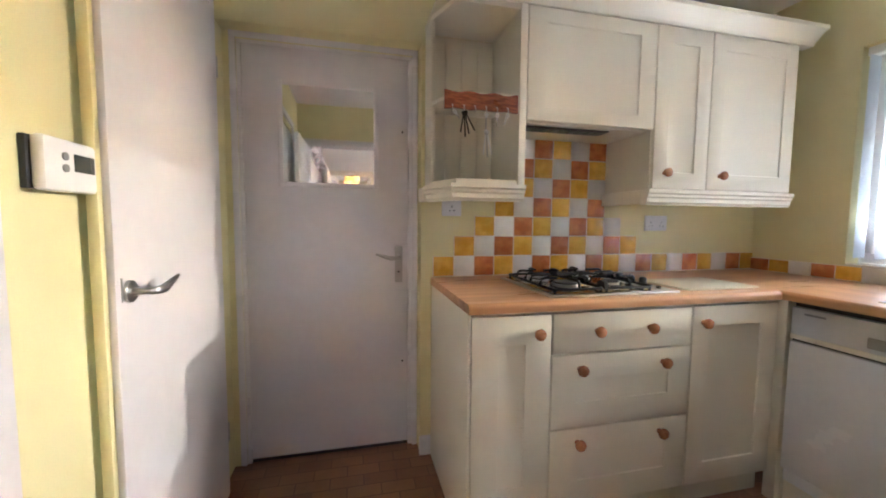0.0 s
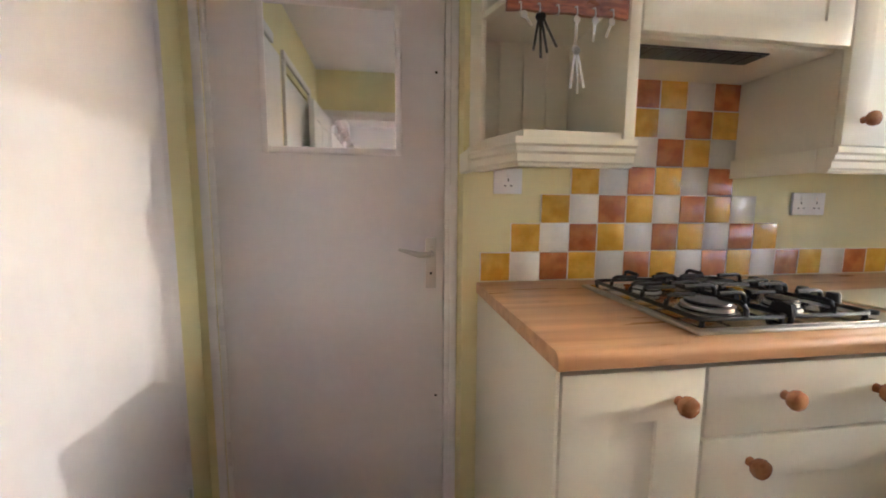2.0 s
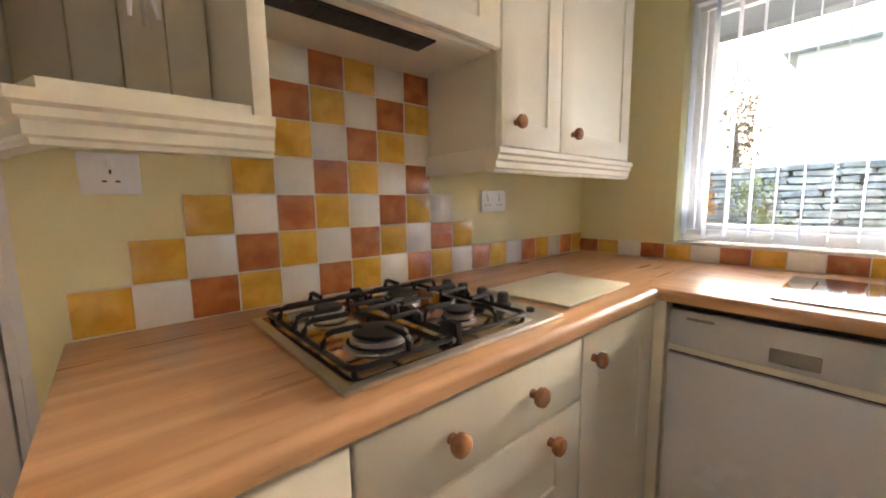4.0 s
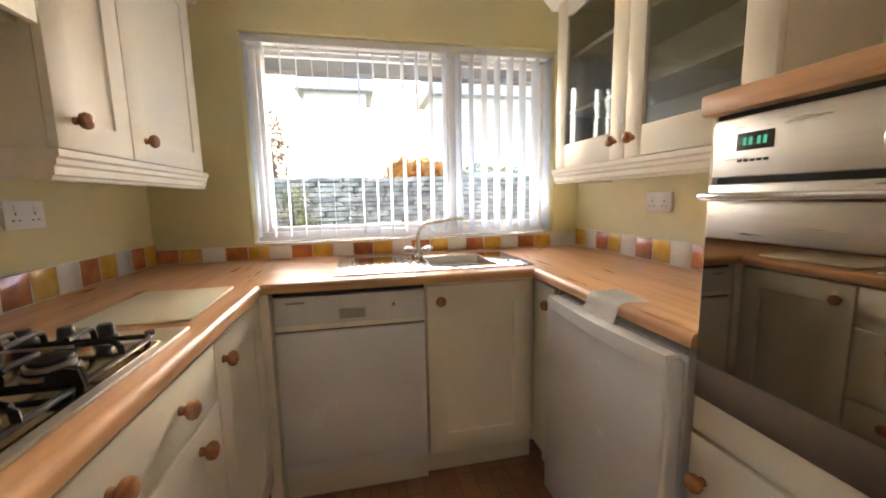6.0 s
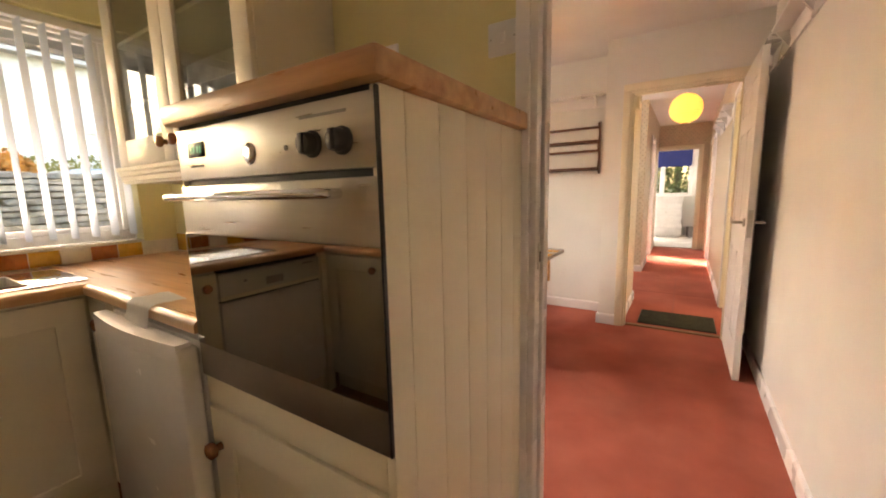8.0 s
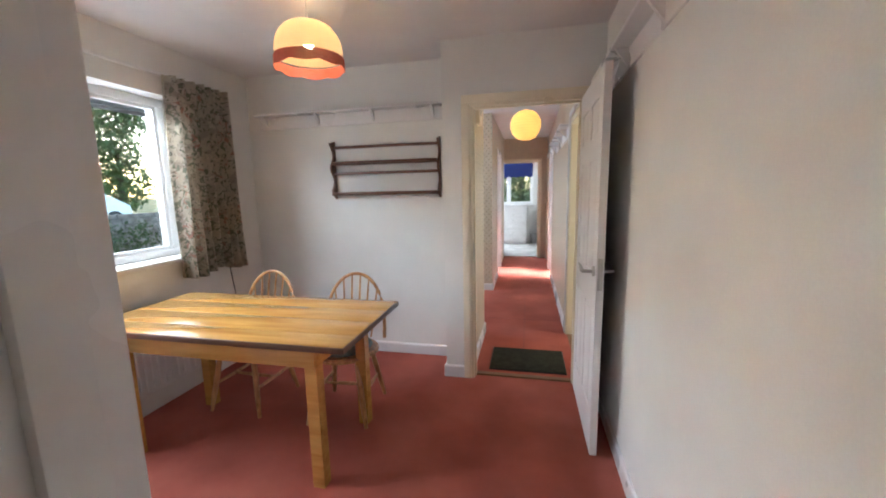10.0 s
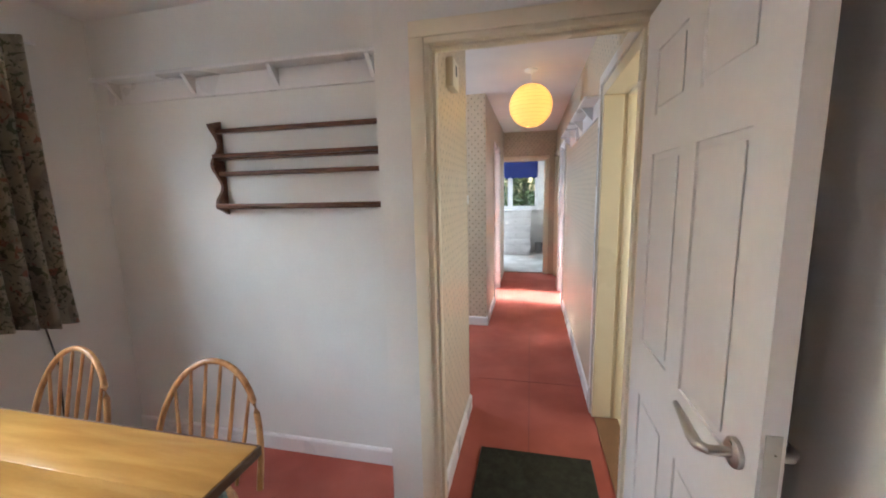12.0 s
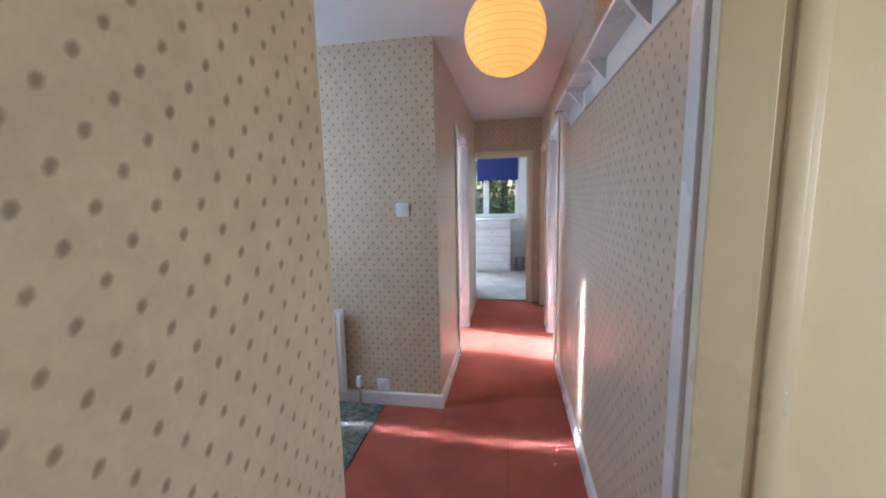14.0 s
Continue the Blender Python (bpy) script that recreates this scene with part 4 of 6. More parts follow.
for i in range(nu + 1):
    row = []
    for j, (py, pz) in enumerate(path):
        w = 1.145 + 0.150 * i / nu + 0.02 * (j / len(path) - 0.5)
        wob = 0.0016 * math.sin(i * 1.7 + j * 0.6)
        row.append(cl.bm.verts.new((w, py - 0.015 * (i / nu) * (j < 3), pz + abs(wob) + (0.012 * i / nu if j > 9 else 0))))
    gridv.append(row)
for i in range(nu):
    for j in range(len(path) - 1):
        cl.bm.faces.new((gridv[i][j], gridv[i + 1][j], gridv[i + 1][j + 1], gridv[i][j + 1]))
top_faces = list(cl.bm.faces)
bmesh.ops.solidify(cl.bm, geom=top_faces, thickness=-0.0012)
whole("dish_cloth", cl, CLOTH, "folded white dish cloth hanging over the worktop edge", "cloth")

# fridge
fr = thing("fridge", (1.22, -0.2, 0), "white under-counter fridge with a moulded door handle", "fridge")
part("body", Shape().box(0.93, 1.515, -0.52, 0.012, 0.02, 0.845, 0.006), APPLIANCE, fr)
fd = part("door", Shape().box(0.928, 1.517, 0.016, 0.066, 0.06, 0.838, 0.012, 3), APPLIANCE, fr, "white fridge door with rounded edges")
ledge = []
for k in range(13):
    xx = 0.94 + 0.565 * k / 12
    ledge.append((xx, 0.066 + 0.020 * math.sin(math.pi * k / 12)))
hs = Shape().prism([(0.94, 0.03)] + ledge + [(1.505, 0.03)], "z", 0.806, 0.848)
part("handle", hs, APPLIANCE, fd, "curved moulded grip along the top of the door")
for fx in (0.96, 1.485):
    part("foot", Shape().lathe([(0.018, 0.0), (0.018, 0.02), (0.01, 0.022)], (fx, -0.02, 0)), BLACK_PLASTIC, fr)

# oven tower
tw = thing("oven_tower", (0.595, -0.26, 0), "cream oven housing with grooved side panel and wooden top", "oven housing")
part("body", Shape().box(0.306, 0.903, -0.558, 0.001, 0.10, 1.362), CREAM_EDGE, tw)
edges = [-0.558, -0.49, -0.41, -0.325, -0.235, -0.135, -0.035, 0.024]
for a, b in zip(edges, edges[1:]):
    part("side_board", Shape().box(0.286, 0.3055, a + 0.0006, b - 0.0006, 0.0, 1.364, 0.0022), CREAM, tw)
part("side_panel", Shape().box(0.8965, 0.905, -0.30, 0.020, 0.92, 1.364, 0.001), CREAM, tw)
part("top_board", Shape().box(0.270, 0.912, -0.559, 0.046, 1.367, 1.410, 0.006), BEECH, tw, "beech worktop offcut")
S2 = on_south(0.002)
part("rail", Shape(S2).box(0.308, 0.902, 0, 0.018, 0.690, 0.770, 0.003), CREAM, tw)
d = part("door", shaker(S2, 0.308, 0.902, 0.125, 0.682, rail=0.09), CREAM, tw)
knob(S2, 0.862, 0.585, d)
part("kickboard", Shape().box(0.308, 0.902, -0.06, -0.045, 0.0, 0.10), CREAM_EDGE, tw)
ov = thing("oven", (0.6, 0.0, 0.775), "built-in stainless steel single oven with black glass door", "oven")
part("chassis", Shape(S2).box(0.307, 0.893, 0.0, 0.010, 0.775, 1.362), BLACK_PLASTIC, ov)
cp = part("control_panel", Shape(S2).box(0.290, 0.893, 0.010, 0.026, 1.245, 1.356, 0.004), STEEL, ov, "brushed steel control panel")
dr = part("oven_door", Shape(S2).box(0.290, 0.893, 0.010, 0.030, 1.125, 1.232, 0.004), STEEL, ov, "brushed steel door top")
part("door_glass", Shape(S2).prism([(0.010, 0.858), (0.029, 0.858), (0.029, 1.1245), (0.010, 1.1245)], "x", 0.290, 0.893), OVEN_GLASS, dr, "black mirror glass")
part("lower_trim", Shape(S2).box(0.290, 0.893, 0.010, 0.029, 0.775, 0.856, 0.002), BROWN_PLINTH, ov, "dark metal strip under the glass")
part("side_trim", Shape(S2).box(0.2850, 0.2895, 0.0225, 0.0305, 0.776, 1.360, 0.001), BLACK_PLASTIC, ov, "black oven side edge")
# shade line under the wooden top, put in as a dark strip
part("top_gap_shade", Shape(S2).box(0.308, 0.892, 0.010, 0.018, 1.3565, 1.3662), DARK_FILL, ov)
bar = [(0.372, 0.030, 1.208), (0.372, 0.058, 1.208), (0.378, 0.066, 1.208), (0.876, 0.066, 1.208), (0.882, 0.058, 1.208), (0.882, 0.030, 1.208)]
part("door_handle", Shape(S2).tube(bar, 0.0085, 12), CHROME, dr, "steel bar handle")
for ku in (0.43, 0.36):
    k = part("control_knob", Shape(S2).lathe([(0.022, 0.026), (0.022, 0.030), (0.0185, 0.033), (0.0175, 0.046), (0.015, 0.049), (0.001, 0.050)], (ku, 0, 1.289), "y", 24), BLACK_PLASTIC, cp)
    part("grip", Shape(S2).box(ku - 0.006, ku + 0.006, 0.046, 0.053, 1.273, 1.305, 0.002), BLACK_PLASTIC, k)
part("indicator", Shape(S2).lathe([(0.005, 0.025), (0.005, 0.0275), (0.001, 0.028)], (0.50, 0, 1.289), "y", 10), BLACK_PLASTIC, cp)
part("badge", Shape(S2).lathe([(0.021, 0.025), (0.021, 0.0275), (0.019, 0.029), (0.001, 0.029)], (0.61, 0, 1.287), "y", 24), CHROME, cp, "small chrome badge")
ck = part("clock", Shape(S2).box(0.775, 0.842, 0.025, 0.028, 1.293, 1.325, 0.001), GREY_LCD, cp)
for k, (a, b) in enumerate(((0.786, 0.792), (0.797, 0.803), (0.812, 0.818), (0.823, 0.829))):
    part("digit", Shape(S2).box(a, b, 0.0278, 0.0284, 1.302, 1.316), CLOCK, ck)
for k in range(5):
    part("clock_button", Shape(S2).box(0.782 + 0.012 * k, 0.790 + 0.012 * k, 0.025, 0.028, 1.272, 1.277), BLACK_PLASTIC, cp)
part("lettering", Shape(S2).box(0.35, 0.46, 0.0255, 0.0266, 1.331, 1.336), GREY_BUTTON, cp)

# ---------------- wall cabinets ----------------


def cornice(at, u0, u1, w0, flip=1, h=0.075, out=0.085):
    """A moulded strip along u, stepping out as it rises (flip 1) or falls (flip -1)."""
    prof = [(-0.03, 0), (0.022, 0), (0.026, 0.012 * 1), (0.032, 0.016), (0.045, 0.030), (out * 0.8, 0.052), (out, 0.058), (out, h), (-0.03, h)]
    pts = [(d, w0 + (q if flip > 0 else h - q)) for d, q in prof]
    s = Shape(at)
    s.prism(pts, "x", u0, u1)
    return s


def pelmet(at, u0, u1, w0):
    prof = [(-0.02, 0), (0.012, 0), (0.014, 0.008), (0.020, 0.012), (0.020, 0.030), (0.027, 0.036), (0.027, 0.048), (0.034, 0.054), (0.034, 0.070), (-0.02, 0.070)]
    return Shape(at).prism([(d, w0 + q) for d, q in prof], "x", u0, u1)


W = on_north(1.435)
bx = thing("open_shelf_unit", (0.48, 1.6, 1.275), "cream open-fronted wall unit with grooved back", "shelf unit")
part("side", Shape().box(0.303, 0.318, 1.60, 1.749, 1.345, 2.085, 0.002), CREAM, bx)
part("side", Shape().box(0.640, 0.671, 1.415, 1.749, 1.345, 2.085, 0.002), CREAM, bx)
CUT = [(0.304, 1.734), (0.304, 1.60), (0.372, 1.424), (0.6395, 1.424), (0.6395, 1.734)]
for z, t in ((1.345, 0.020), (1.700, 0.016), (2.062, 0.022)):
    part("shelf", Shape().prism(CUT, "z", z, z + t), CREAM, bx)
for k in range(4):
    a = 0.3185 + 0.08 * k
    part("back_board", Shape().box(a + 0.001, a + 0.079, 1.735, 1.7485, 1.347, 2.061, 0.002), CREAM, bx)
part("pelmet", pelmet(lambda u, d, w: (u - 0.6845 * d if u < 0.5 else u, 1.435 - d, w), 0.3678, 0.672, 1.275), CREAM, bx)
away = Vector((-0.932, -0.362, 0))
slope = Vector((0.362, -0.932, 0))
part("pelmet", pelmet(lambda u, d, w: tuple(Vector((0.2981, 1.6143, w)) + slope * (u + (0.684 * d if u > 0.1 else 0)) + away * d), 0.0, 0.1924, 1.275), CREAM, bx)
part("pelmet", Shape().box(0.270, 0.300, 1.612, 1.749, 1.280, 1.344, 0.004), CREAM, bx)

hc = thing("hood_cabinet", (0.985, 1.58, 1.62), "cream bridging cabinet with panelled front over the cooker hood", "cabinet")
part("body", Shape().box(0.6725, 1.307, 1.437, 1.749, 1.64, 2.085), CREAM_EDGE, hc)
d = part("flap_door", shaker(W, 0.675, 1.305, 1.617, 2.082, rail=0.06, stile=0.085), CREAM, hc)
hood = thing("cooker_hood", (0.985, 1.6, 1.64), "cream cooker hood with a dark slotted grille", "cooker hood")
part("casing", Shape().box(0.68, 1.30, 1.45, 1.748, 1.612, 1.6395, 0.003), CREAM_EDGE, hood)
part("grille", Shape().box(0.70, 1.12, 1.48, 1.56, 1.607, 1.6125), BLACK_PLASTIC, hood)
for k in range(9):
    part("slat", Shape().box(0.71 + 0.045 * k, 0.742 + 0.045 * k, 1.486, 1.553, 1.604, 1.607), BLACK_PLASTIC, hood)

wc = thing("wall_cabinet", (1.73, 1.58, 1.275), "cream wall cabinet with two panelled doors", "cabinet")
part("body", Shape().box(1.3085, 2.146, 1.437, 1.749, 1.347, 2.085), CREAM_EDGE, wc)
d = part("door", shaker(W, 1.311, 1.616, 1.350, 2.082, rail=0.075), CREAM, wc)
knob(W, 1.374, 1.422, d)
d = part("door", shaker(W, 1.620, 2.145, 1.350, 2.082, rail=0.075), CREAM, wc)
knob(W, 1.693, 1.418, d)
part("pelmet", pelmet(W, 1.285, 2.160, 1.275), CREAM, wc)
part("pelmet", Shape().box(1.285, 1.300, 1.456, 1.749, 1.278, 1.344, 0.003), CREAM, wc)
cn = thing("cornice", (1.2, 1.5, 2.086), "cream moulded cornice along the wall cabinets", "cornice")
part("front", cornice(W, 0.285, 2.235, 2.086), CREAM, cn)
part("return", cornice(lambda u, d, w: (2.150 + d, u, w), 1.465, 1.749, 2.0865, h=0.0745), CREAM, cn)
part("top_board", Shape().box(0.30, 2.15, 1.45, 1.749, 2.087, 2.10), CREAM, cn)

# glazed wall cabinet
SW = on_south(-0.255)
gc = thing("glazed_cabinet", (1.5, -0.4, 1.275), "cream wall cabinet with two glazed doors", "cabinet")
gx0, gxm, gx1 = 0.99, 1.515, 2.03
for a, b in ((gx0, gx0 + 0.018), (gx1 - 0.018, gx1)):
    part("side", Shape().box(a, b, -0.559, -0.256, 1.347, 2.12), CREAM, gc)
part("bottom", Shape().box(gx0 + 0.0185, gx1 - 0.0185, -0.559, -0.257, 1.347, 1.365), CREAM, gc)
part("top", Shape().box(gx0 + 0.0185, gx1 - 0.0185, -0.559, -0.257, 2.10, 2.118), CREAM, gc)
part("back", Shape().box(gx0 + 0.0185, gx1 - 0.0185, -0.559, -0.548, 1.366, 2.099), CREAM_EDGE, gc)
for z in (1.60, 1.85):
    part("shelf", Shape().box(gx0 + 0.0185, gx1 - 0.0185, -0.547, -0.275, z, z + 0.016), CREAM, gc)
for a, b, ku in ((gx0, gxm - 0.002, 1.468), (gxm + 0.002, gx1, 1.568)):
    s = Shape(SW)
    st, rl = 0.085, 0.105
    s.box(a, a + st, 0, 0.02, 1.35, 2.115, 0.003).box(b - st, b, 0, 0.02, 1.35, 2.115, 0.003).box(a + st, b - st, 0, 0.02, 1.35, 1.35 + rl, 0.003).box(a + st, b - st, 0, 0.02, 2.115 - 0.085, 2.115, 0.003)
    d = part("door", s, CREAM, gc)
    part("pane", Shape(SW).box(a + st - 0.005, b - st + 0.005, 0.005, 0.009, 1.35 + rl - 0.005, 2.035), CABINET_GLASS, d)
    knob(SW, ku, 1.418, d)
part("pelmet", pelmet(SW, gx0 - 0.01, gx1 + 0.015, 1.275), CREAM, gc)
part("under_panel", Shape().box(gx0, gx1, -0.55, -0.275, 1.335, 1.346), CREAM, gc)
part("pelmet", Shape().box(gx1 - 0.005, gx1 + 0.012, -0.559, -0.276, 1.278, 1.334, 0.003), CREAM, gc)
part("cornice", cornice(SW, gx0 - 0.01, gx1 + 0.07, 2.12, h=0.08), CREAM, gc)

# ---------------- tiles ----------------


def tile_mesh(name, w, h, mat, seed):
    """A glazed tile with slightly uneven edges, standing in the plane of u and w."""
    rnd = random.Random(seed)
    s = Shape().box(-w / 2, w / 2, -0.003, 0.004, -h / 2, h / 2, 0.0022, 2)
    for v in s.bm.verts:
        v.co.x += rnd.uniform(-0.0012, 0.0012)
        v.co.z += rnd.uniform(-0.0012, 0.0012)
    bmesh.ops.recalc_face_normals(s.bm, faces=s.bm.faces)
    me = bpy.data.meshes.new(name)
    s.bm.to_mesh(me)
    s.bm.free()
    me.materials.append(mat)
    me.shade_smooth()
    me.set_sharp_from_angle(angle=radians(50))
    return me


TW, TH = 0.1065, 0.1005
TILES = [[tile_mesh("tile", TW - 0.003, TH - 0.003, m, 7 * i + k) for k in range(3)] for i, m in enumerate((TILE_Y, TILE_W, TILE_O))]


def lay_tile(parent, kind, x, y, z, turn, seed):
    ob = new("tile", TILES[kind][seed % 3])
    ob.matrix_world = pose(x, y, z, 0, 0, turn)
    ob.parent = parent
    ob.matrix_parent_inverse = parent.matrix_basis.inverted()
    return ob


X0, Z0 = 0.345, 0.914
spans = [(0, 18), (1, 10), (2, 9), (3, 8), (4, 8), (4, 8), (4, 8)]
grout = Shape()
for r, (c0, c1) in enumerate(spans):
    for c in range(c0, c1 + 1):
        lay_tile(wall_kitchen_north, (c - r) % 3, X0 + (c + 0.5) * TW, 1.7445, Z0 + (r + 0.5) * TH, 0, c + 5 * r)
    grout.box(X0 + c0 * TW, min(2.356, X0 + (c1 + 1) * TW), 1.7428, 1.7499, Z0 + r * TH - 0.001, Z0 + (r + 1) * TH + 0.0005)
part("grout", grout, GROUT, wall_kitchen_north, smooth=False)
grout = Shape()
for c in range(21):
    yy = 1.745 - (c + 0.5) * TW
    if yy < -0.5:
        break
    lay_tile(wall_kitchen_east, (2, 0, 1)[c % 3], 2.3545, yy, Z0 + 0.034, 90, c)
    bpy.context.scene.collection.objects[-1].scale.z = 0.7
grout.box(2.3522, 2.3599, -0.555, 1.745, Z0 - 0.002, Z0 + 0.071)
part("grout", grout, GROUT, wall_kitchen_east, smooth=False)
grout = Shape()
for c in range(13):
    lay_tile(wall_kitchen_south, (0, 1, 2)[c % 3], 2.352 - (c + 0.5) * TW, -0.5545, Z0 + 0.5 * TH, 180, c)
grout.box(0.95, 2.352, -0.5599, -0.5530, Z0 - 0.002, Z0 + TH + 0.001)
part("grout", grout, GROUT, wall_kitchen_south, smooth=False)

# ---------------- switches and sockets ----------------


def socket(name, at, u, w, label, gangs=2, red=False, width=0.146, rockers=True):
    ob = thing(name, at(u, 0, w), label, "socket")
    pl = part("plate", Shape(at).box(u - width / 2, u + width / 2, 0.0, 0.010, w - 0.043, w + 0.043, 0.003), PLASTIC, ob)
    for g in range(gangs):
        gu = u + (g - (gangs - 1) / 2) * 0.070
        part("rocker", Shape(at).box(gu - 0.006, gu + 0.006, 0.009, 0.0135, w + 0.012, w + 0.032, 0.002), RED if red else PLASTIC, pl)
        for du, dw, a, b in ((0, 0.004, 0.002, 0.005), (-0.011, -0.016, 0.004, 0.002), (0.011, -0.016, 0.004, 0.002)):
            part("pin_hole", Shape(at).box(gu + du - a, gu + du + a, 0.0095, 0.0104, w + dw - b, w + dw + b), BLACK_PLASTIC, pl)
    return ob


def switch(name, at, u, w, label, rockers=1, size=0.086):
    ob = thing(name, at(u, 0, w), label, "light switch")
    pl = part("plate", Shape(at).box(u - size / 2, u + size / 2, 0.0, 0.010, w - size / 2, w + size / 2, 0.003), PLASTIC, ob)
    for k in range(rockers):
        ku = u + (k - (rockers - 1) / 2) * 0.022
        part("rocker", Shape(at).box(ku - 0.008, ku + 0.008, 0.009, 0.014, w - 0.013, w + 0.013, 0.002), PLASTIC, pl)
    for s in (-1, 1):
        part("screw", Shape(at).lathe([(0.003, 0.0095), (0.003, 0.0106), (0.001, 0.0108)], (u + s * 0.034, 0, w), "y", 8), SATIN, pl)
    return ob


socket("double_socket", on_north(1.75), 1.643, 1.188, "white double socket on the yellow wall")
socket("small_socket", on_north(1.75), 0.438, 1.258, "white socket under the open shelf unit", gangs=1, width=0.1)
socket("double_socket", on_south(-0.56), 1.69, 1.178, "white double socket under the glazed cabinet")
ck = socket("cooker_switch", on_south(-0.56), 0.775, 1.633, "white cooker control plate with red switch", gangs=2, red=True)
switch("light_switch", on_south(-0.56), 0.345, 1.612, "white light switch beside the doorway")

# thermostat
th = thing("thermostat", (-0.6, 0.82, 1.24), "white room thermostat with grey display on the yellow wall", "thermostat")
TWL = on_west(-0.60)
part("base", Shape(TWL).box(0.722, 0.950, 0.0, 0.012, 1.240, 1.335, 0.003), BLACK_PLASTIC, th)
tb = part("case", Shape(TWL).box(0.727, 0.945, 0.012, 0.036, 1.238, 1.337, 0.008), PLASTIC, th)
part("display", Shape(TWL).box(0.800, 0.858, 0.035, 0.0375, 1.278, 1.312, 0.001), GREY_LCD, tb)
for bu, bw in ((0.775, 1.304), (0.775, 1.282), (0.885, 1.304), (0.885, 1.282)):
    part("button", Shape(TWL).lathe([(0.0075, 0.034), (0.0075, 0.039), (0.001, 0.0395)], (bu, 0, bw), "y", 12), GREY_BUTTON, tb)

# ---------------- kitchen doors ----------------


def lever(at, u, w, parent, way, d=0.0, rose=True, plate=False):
    """A lever handle; way is the side to which the lever points along u."""
    if plate:
        part("handle_plate", Shape(at).box(u - 0.019, u + 0.019, d, d + 0.006, w - 0.13, w + 0.055, 0.002), SATIN, parent, "worn steel handle plate")
        part("keyhole", Shape(at).lathe([(0.005, d + 0.005), (0.005, d + 0.0065), (0.001, d + 0.0066)], (u, 0, w - 0.075), "y", 10), BLACK_PLASTIC, parent)
    elif rose:
        part("handle_rose", Shape(at).lathe([(0.026, d), (0.026, d + 0.008), (0.022, d + 0.011), (0.001, d + 0.011)], (u, 0, w), "y", 20), SATIN, parent)
    pts = [(u, d + 0.008, w), (u, d + 0.045, w), (u + way * 0.012, d + 0.055, w - 0.001), (u + way * 0.045, d + 0.055, w - 0.002), (u + way * 0.085, d + 0.056, w + 0.010), (u + way * 0.118, d + 0.058, w + 0.020)]
    return part("lever_handle", Shape(at).tube(pts, [0.009, 0.009, 0.010, 0.011, 0.008, 0.005], 10), SATIN, parent, "satin metal lever handle")


nd = thing("door_1", (-0.146, 1.85, 0), "flush off-white door with a small mirrored panel, closed", "door", kind="structure")
ND = on_north(1.882)
leaf = part("leaf", Shape(ND).box(-0.524, 0.233, 0.0, 0.04, 0.025, 1.982, 0.003), DOOR_WHITE, nd)
fx0, fx1, fz0, fz1 = -0.375, 0.085, 1.345, 1.835
for a, b, lo, hi in ((fx0, fx0 + 0.022, fz0, fz1), (fx1 - 0.022, fx1, fz0, fz1), (fx0 + 0.022, fx1 - 0.022, fz0, fz0 + 0.022), (fx0 + 0.022, fx1 - 0.022, fz1 - 0.022, fz1)):
    part("glazing_bead", Shape(ND).box(a, b, 0.040, 0.050, lo, hi, 0.004), DOOR_WHITE, leaf)
part("mirror", Shape(ND).box(fx0 + 0.02, fx1 - 0.02, 0.040, 0.043, fz0 + 0.02, fz1 - 0.02), MIRROR_GLASS, leaf, "mirrored glass panel")
lever(ND, 0.186, 1.005, leaf, -1, 0.04, plate=True)
for z in (0.46, 1.63):
    part("screw_hole", Shape(ND).lathe([(0.005, 0.0395), (0.005, 0.0408), (0.001, 0.041)], (0.205, 0, z), "y", 8), DARK_FILL, leaf)
for z in (0.25, 1.71):
    part("hinge", Shape().tube([(-0.532, 1.838, z), (-0.532, 1.838, z + 0.085)], 0.006), DOOR_WHITE, nd)
# dark strip under the leaf, the gap's shade put into its colour
part("floor_gap_shade", Shape(ND).box(-0.524, 0.233, 0.005, 0.03, 0.003, 0.022), DARK_FILL, nd)

# cupboard door standing ajar
cd = thing("door_2", (-0.585, 1.625, 0), "flush white cupboard door standing slightly ajar", "door", kind="structure")
# wall-coloured strip added to block the bright slot behind the leaf
part("slot_cover", Shape().box(-0.5985, -0.5765, 0.862, 0.905, 0, 1.995, 0.002), YELLOW, cd)
leaf = part("leaf", Shape().box(-0.576, -0.56, 0.875, 1.622, 0.02, 1.995, 0.003), DOOR_WHITE, cd)
CDW = on_west(-0.56)
lever(CDW, 0.925, 1.02, leaf, 1, 0.0)
part("latch_strip", Shape(CDW).box(0.895, 0.900, 0.0, 0.002, 1.0, 1.055), SATIN, leaf)
for z in (0.25, 1.75):
    part("hinge", Shape().tube([(-0.562, 1.628, z), (-0.562, 1.628, z + 0.08)], 0.006), SATIN, cd)
cd.rotation_euler.z = radians(1.0)
cf = thing("door_frame_cupboard", (0, 0, 0), "white painted cupboard door frame", "door frame", kind="structure")
part("architrave", Shape().box(-0.598, -0.578, 1.632, 1.685, 0, 2.06, 0.004), DOOR_WHITE, cf)
part("architrave", Shape().box(-0.598, -0.578, 0.872, 1.685, 2.061, 2.115, 0.004), DOOR_WHITE, cf)
part("jamb", Shape().box(-0.74, -0.600, 1.6325, 1.66, 0, 2.03), DOOR_WHITE, cf)
cf = thing("door_3", (-0.62, 0.25, 0), "flush white cupboard door, closed", "door", kind="structure")
part("leaf", Shape().box(-0.625, -0.590, -0.115, 0.605, 0.02, 1.99, 0.003), DOOR_WHITE, cf)
part("architrave", Shape().box(-0.5985, -0.578, 0.612, 0.656, 0, 2.06, 0.004), DOOR_WHITE, cf)
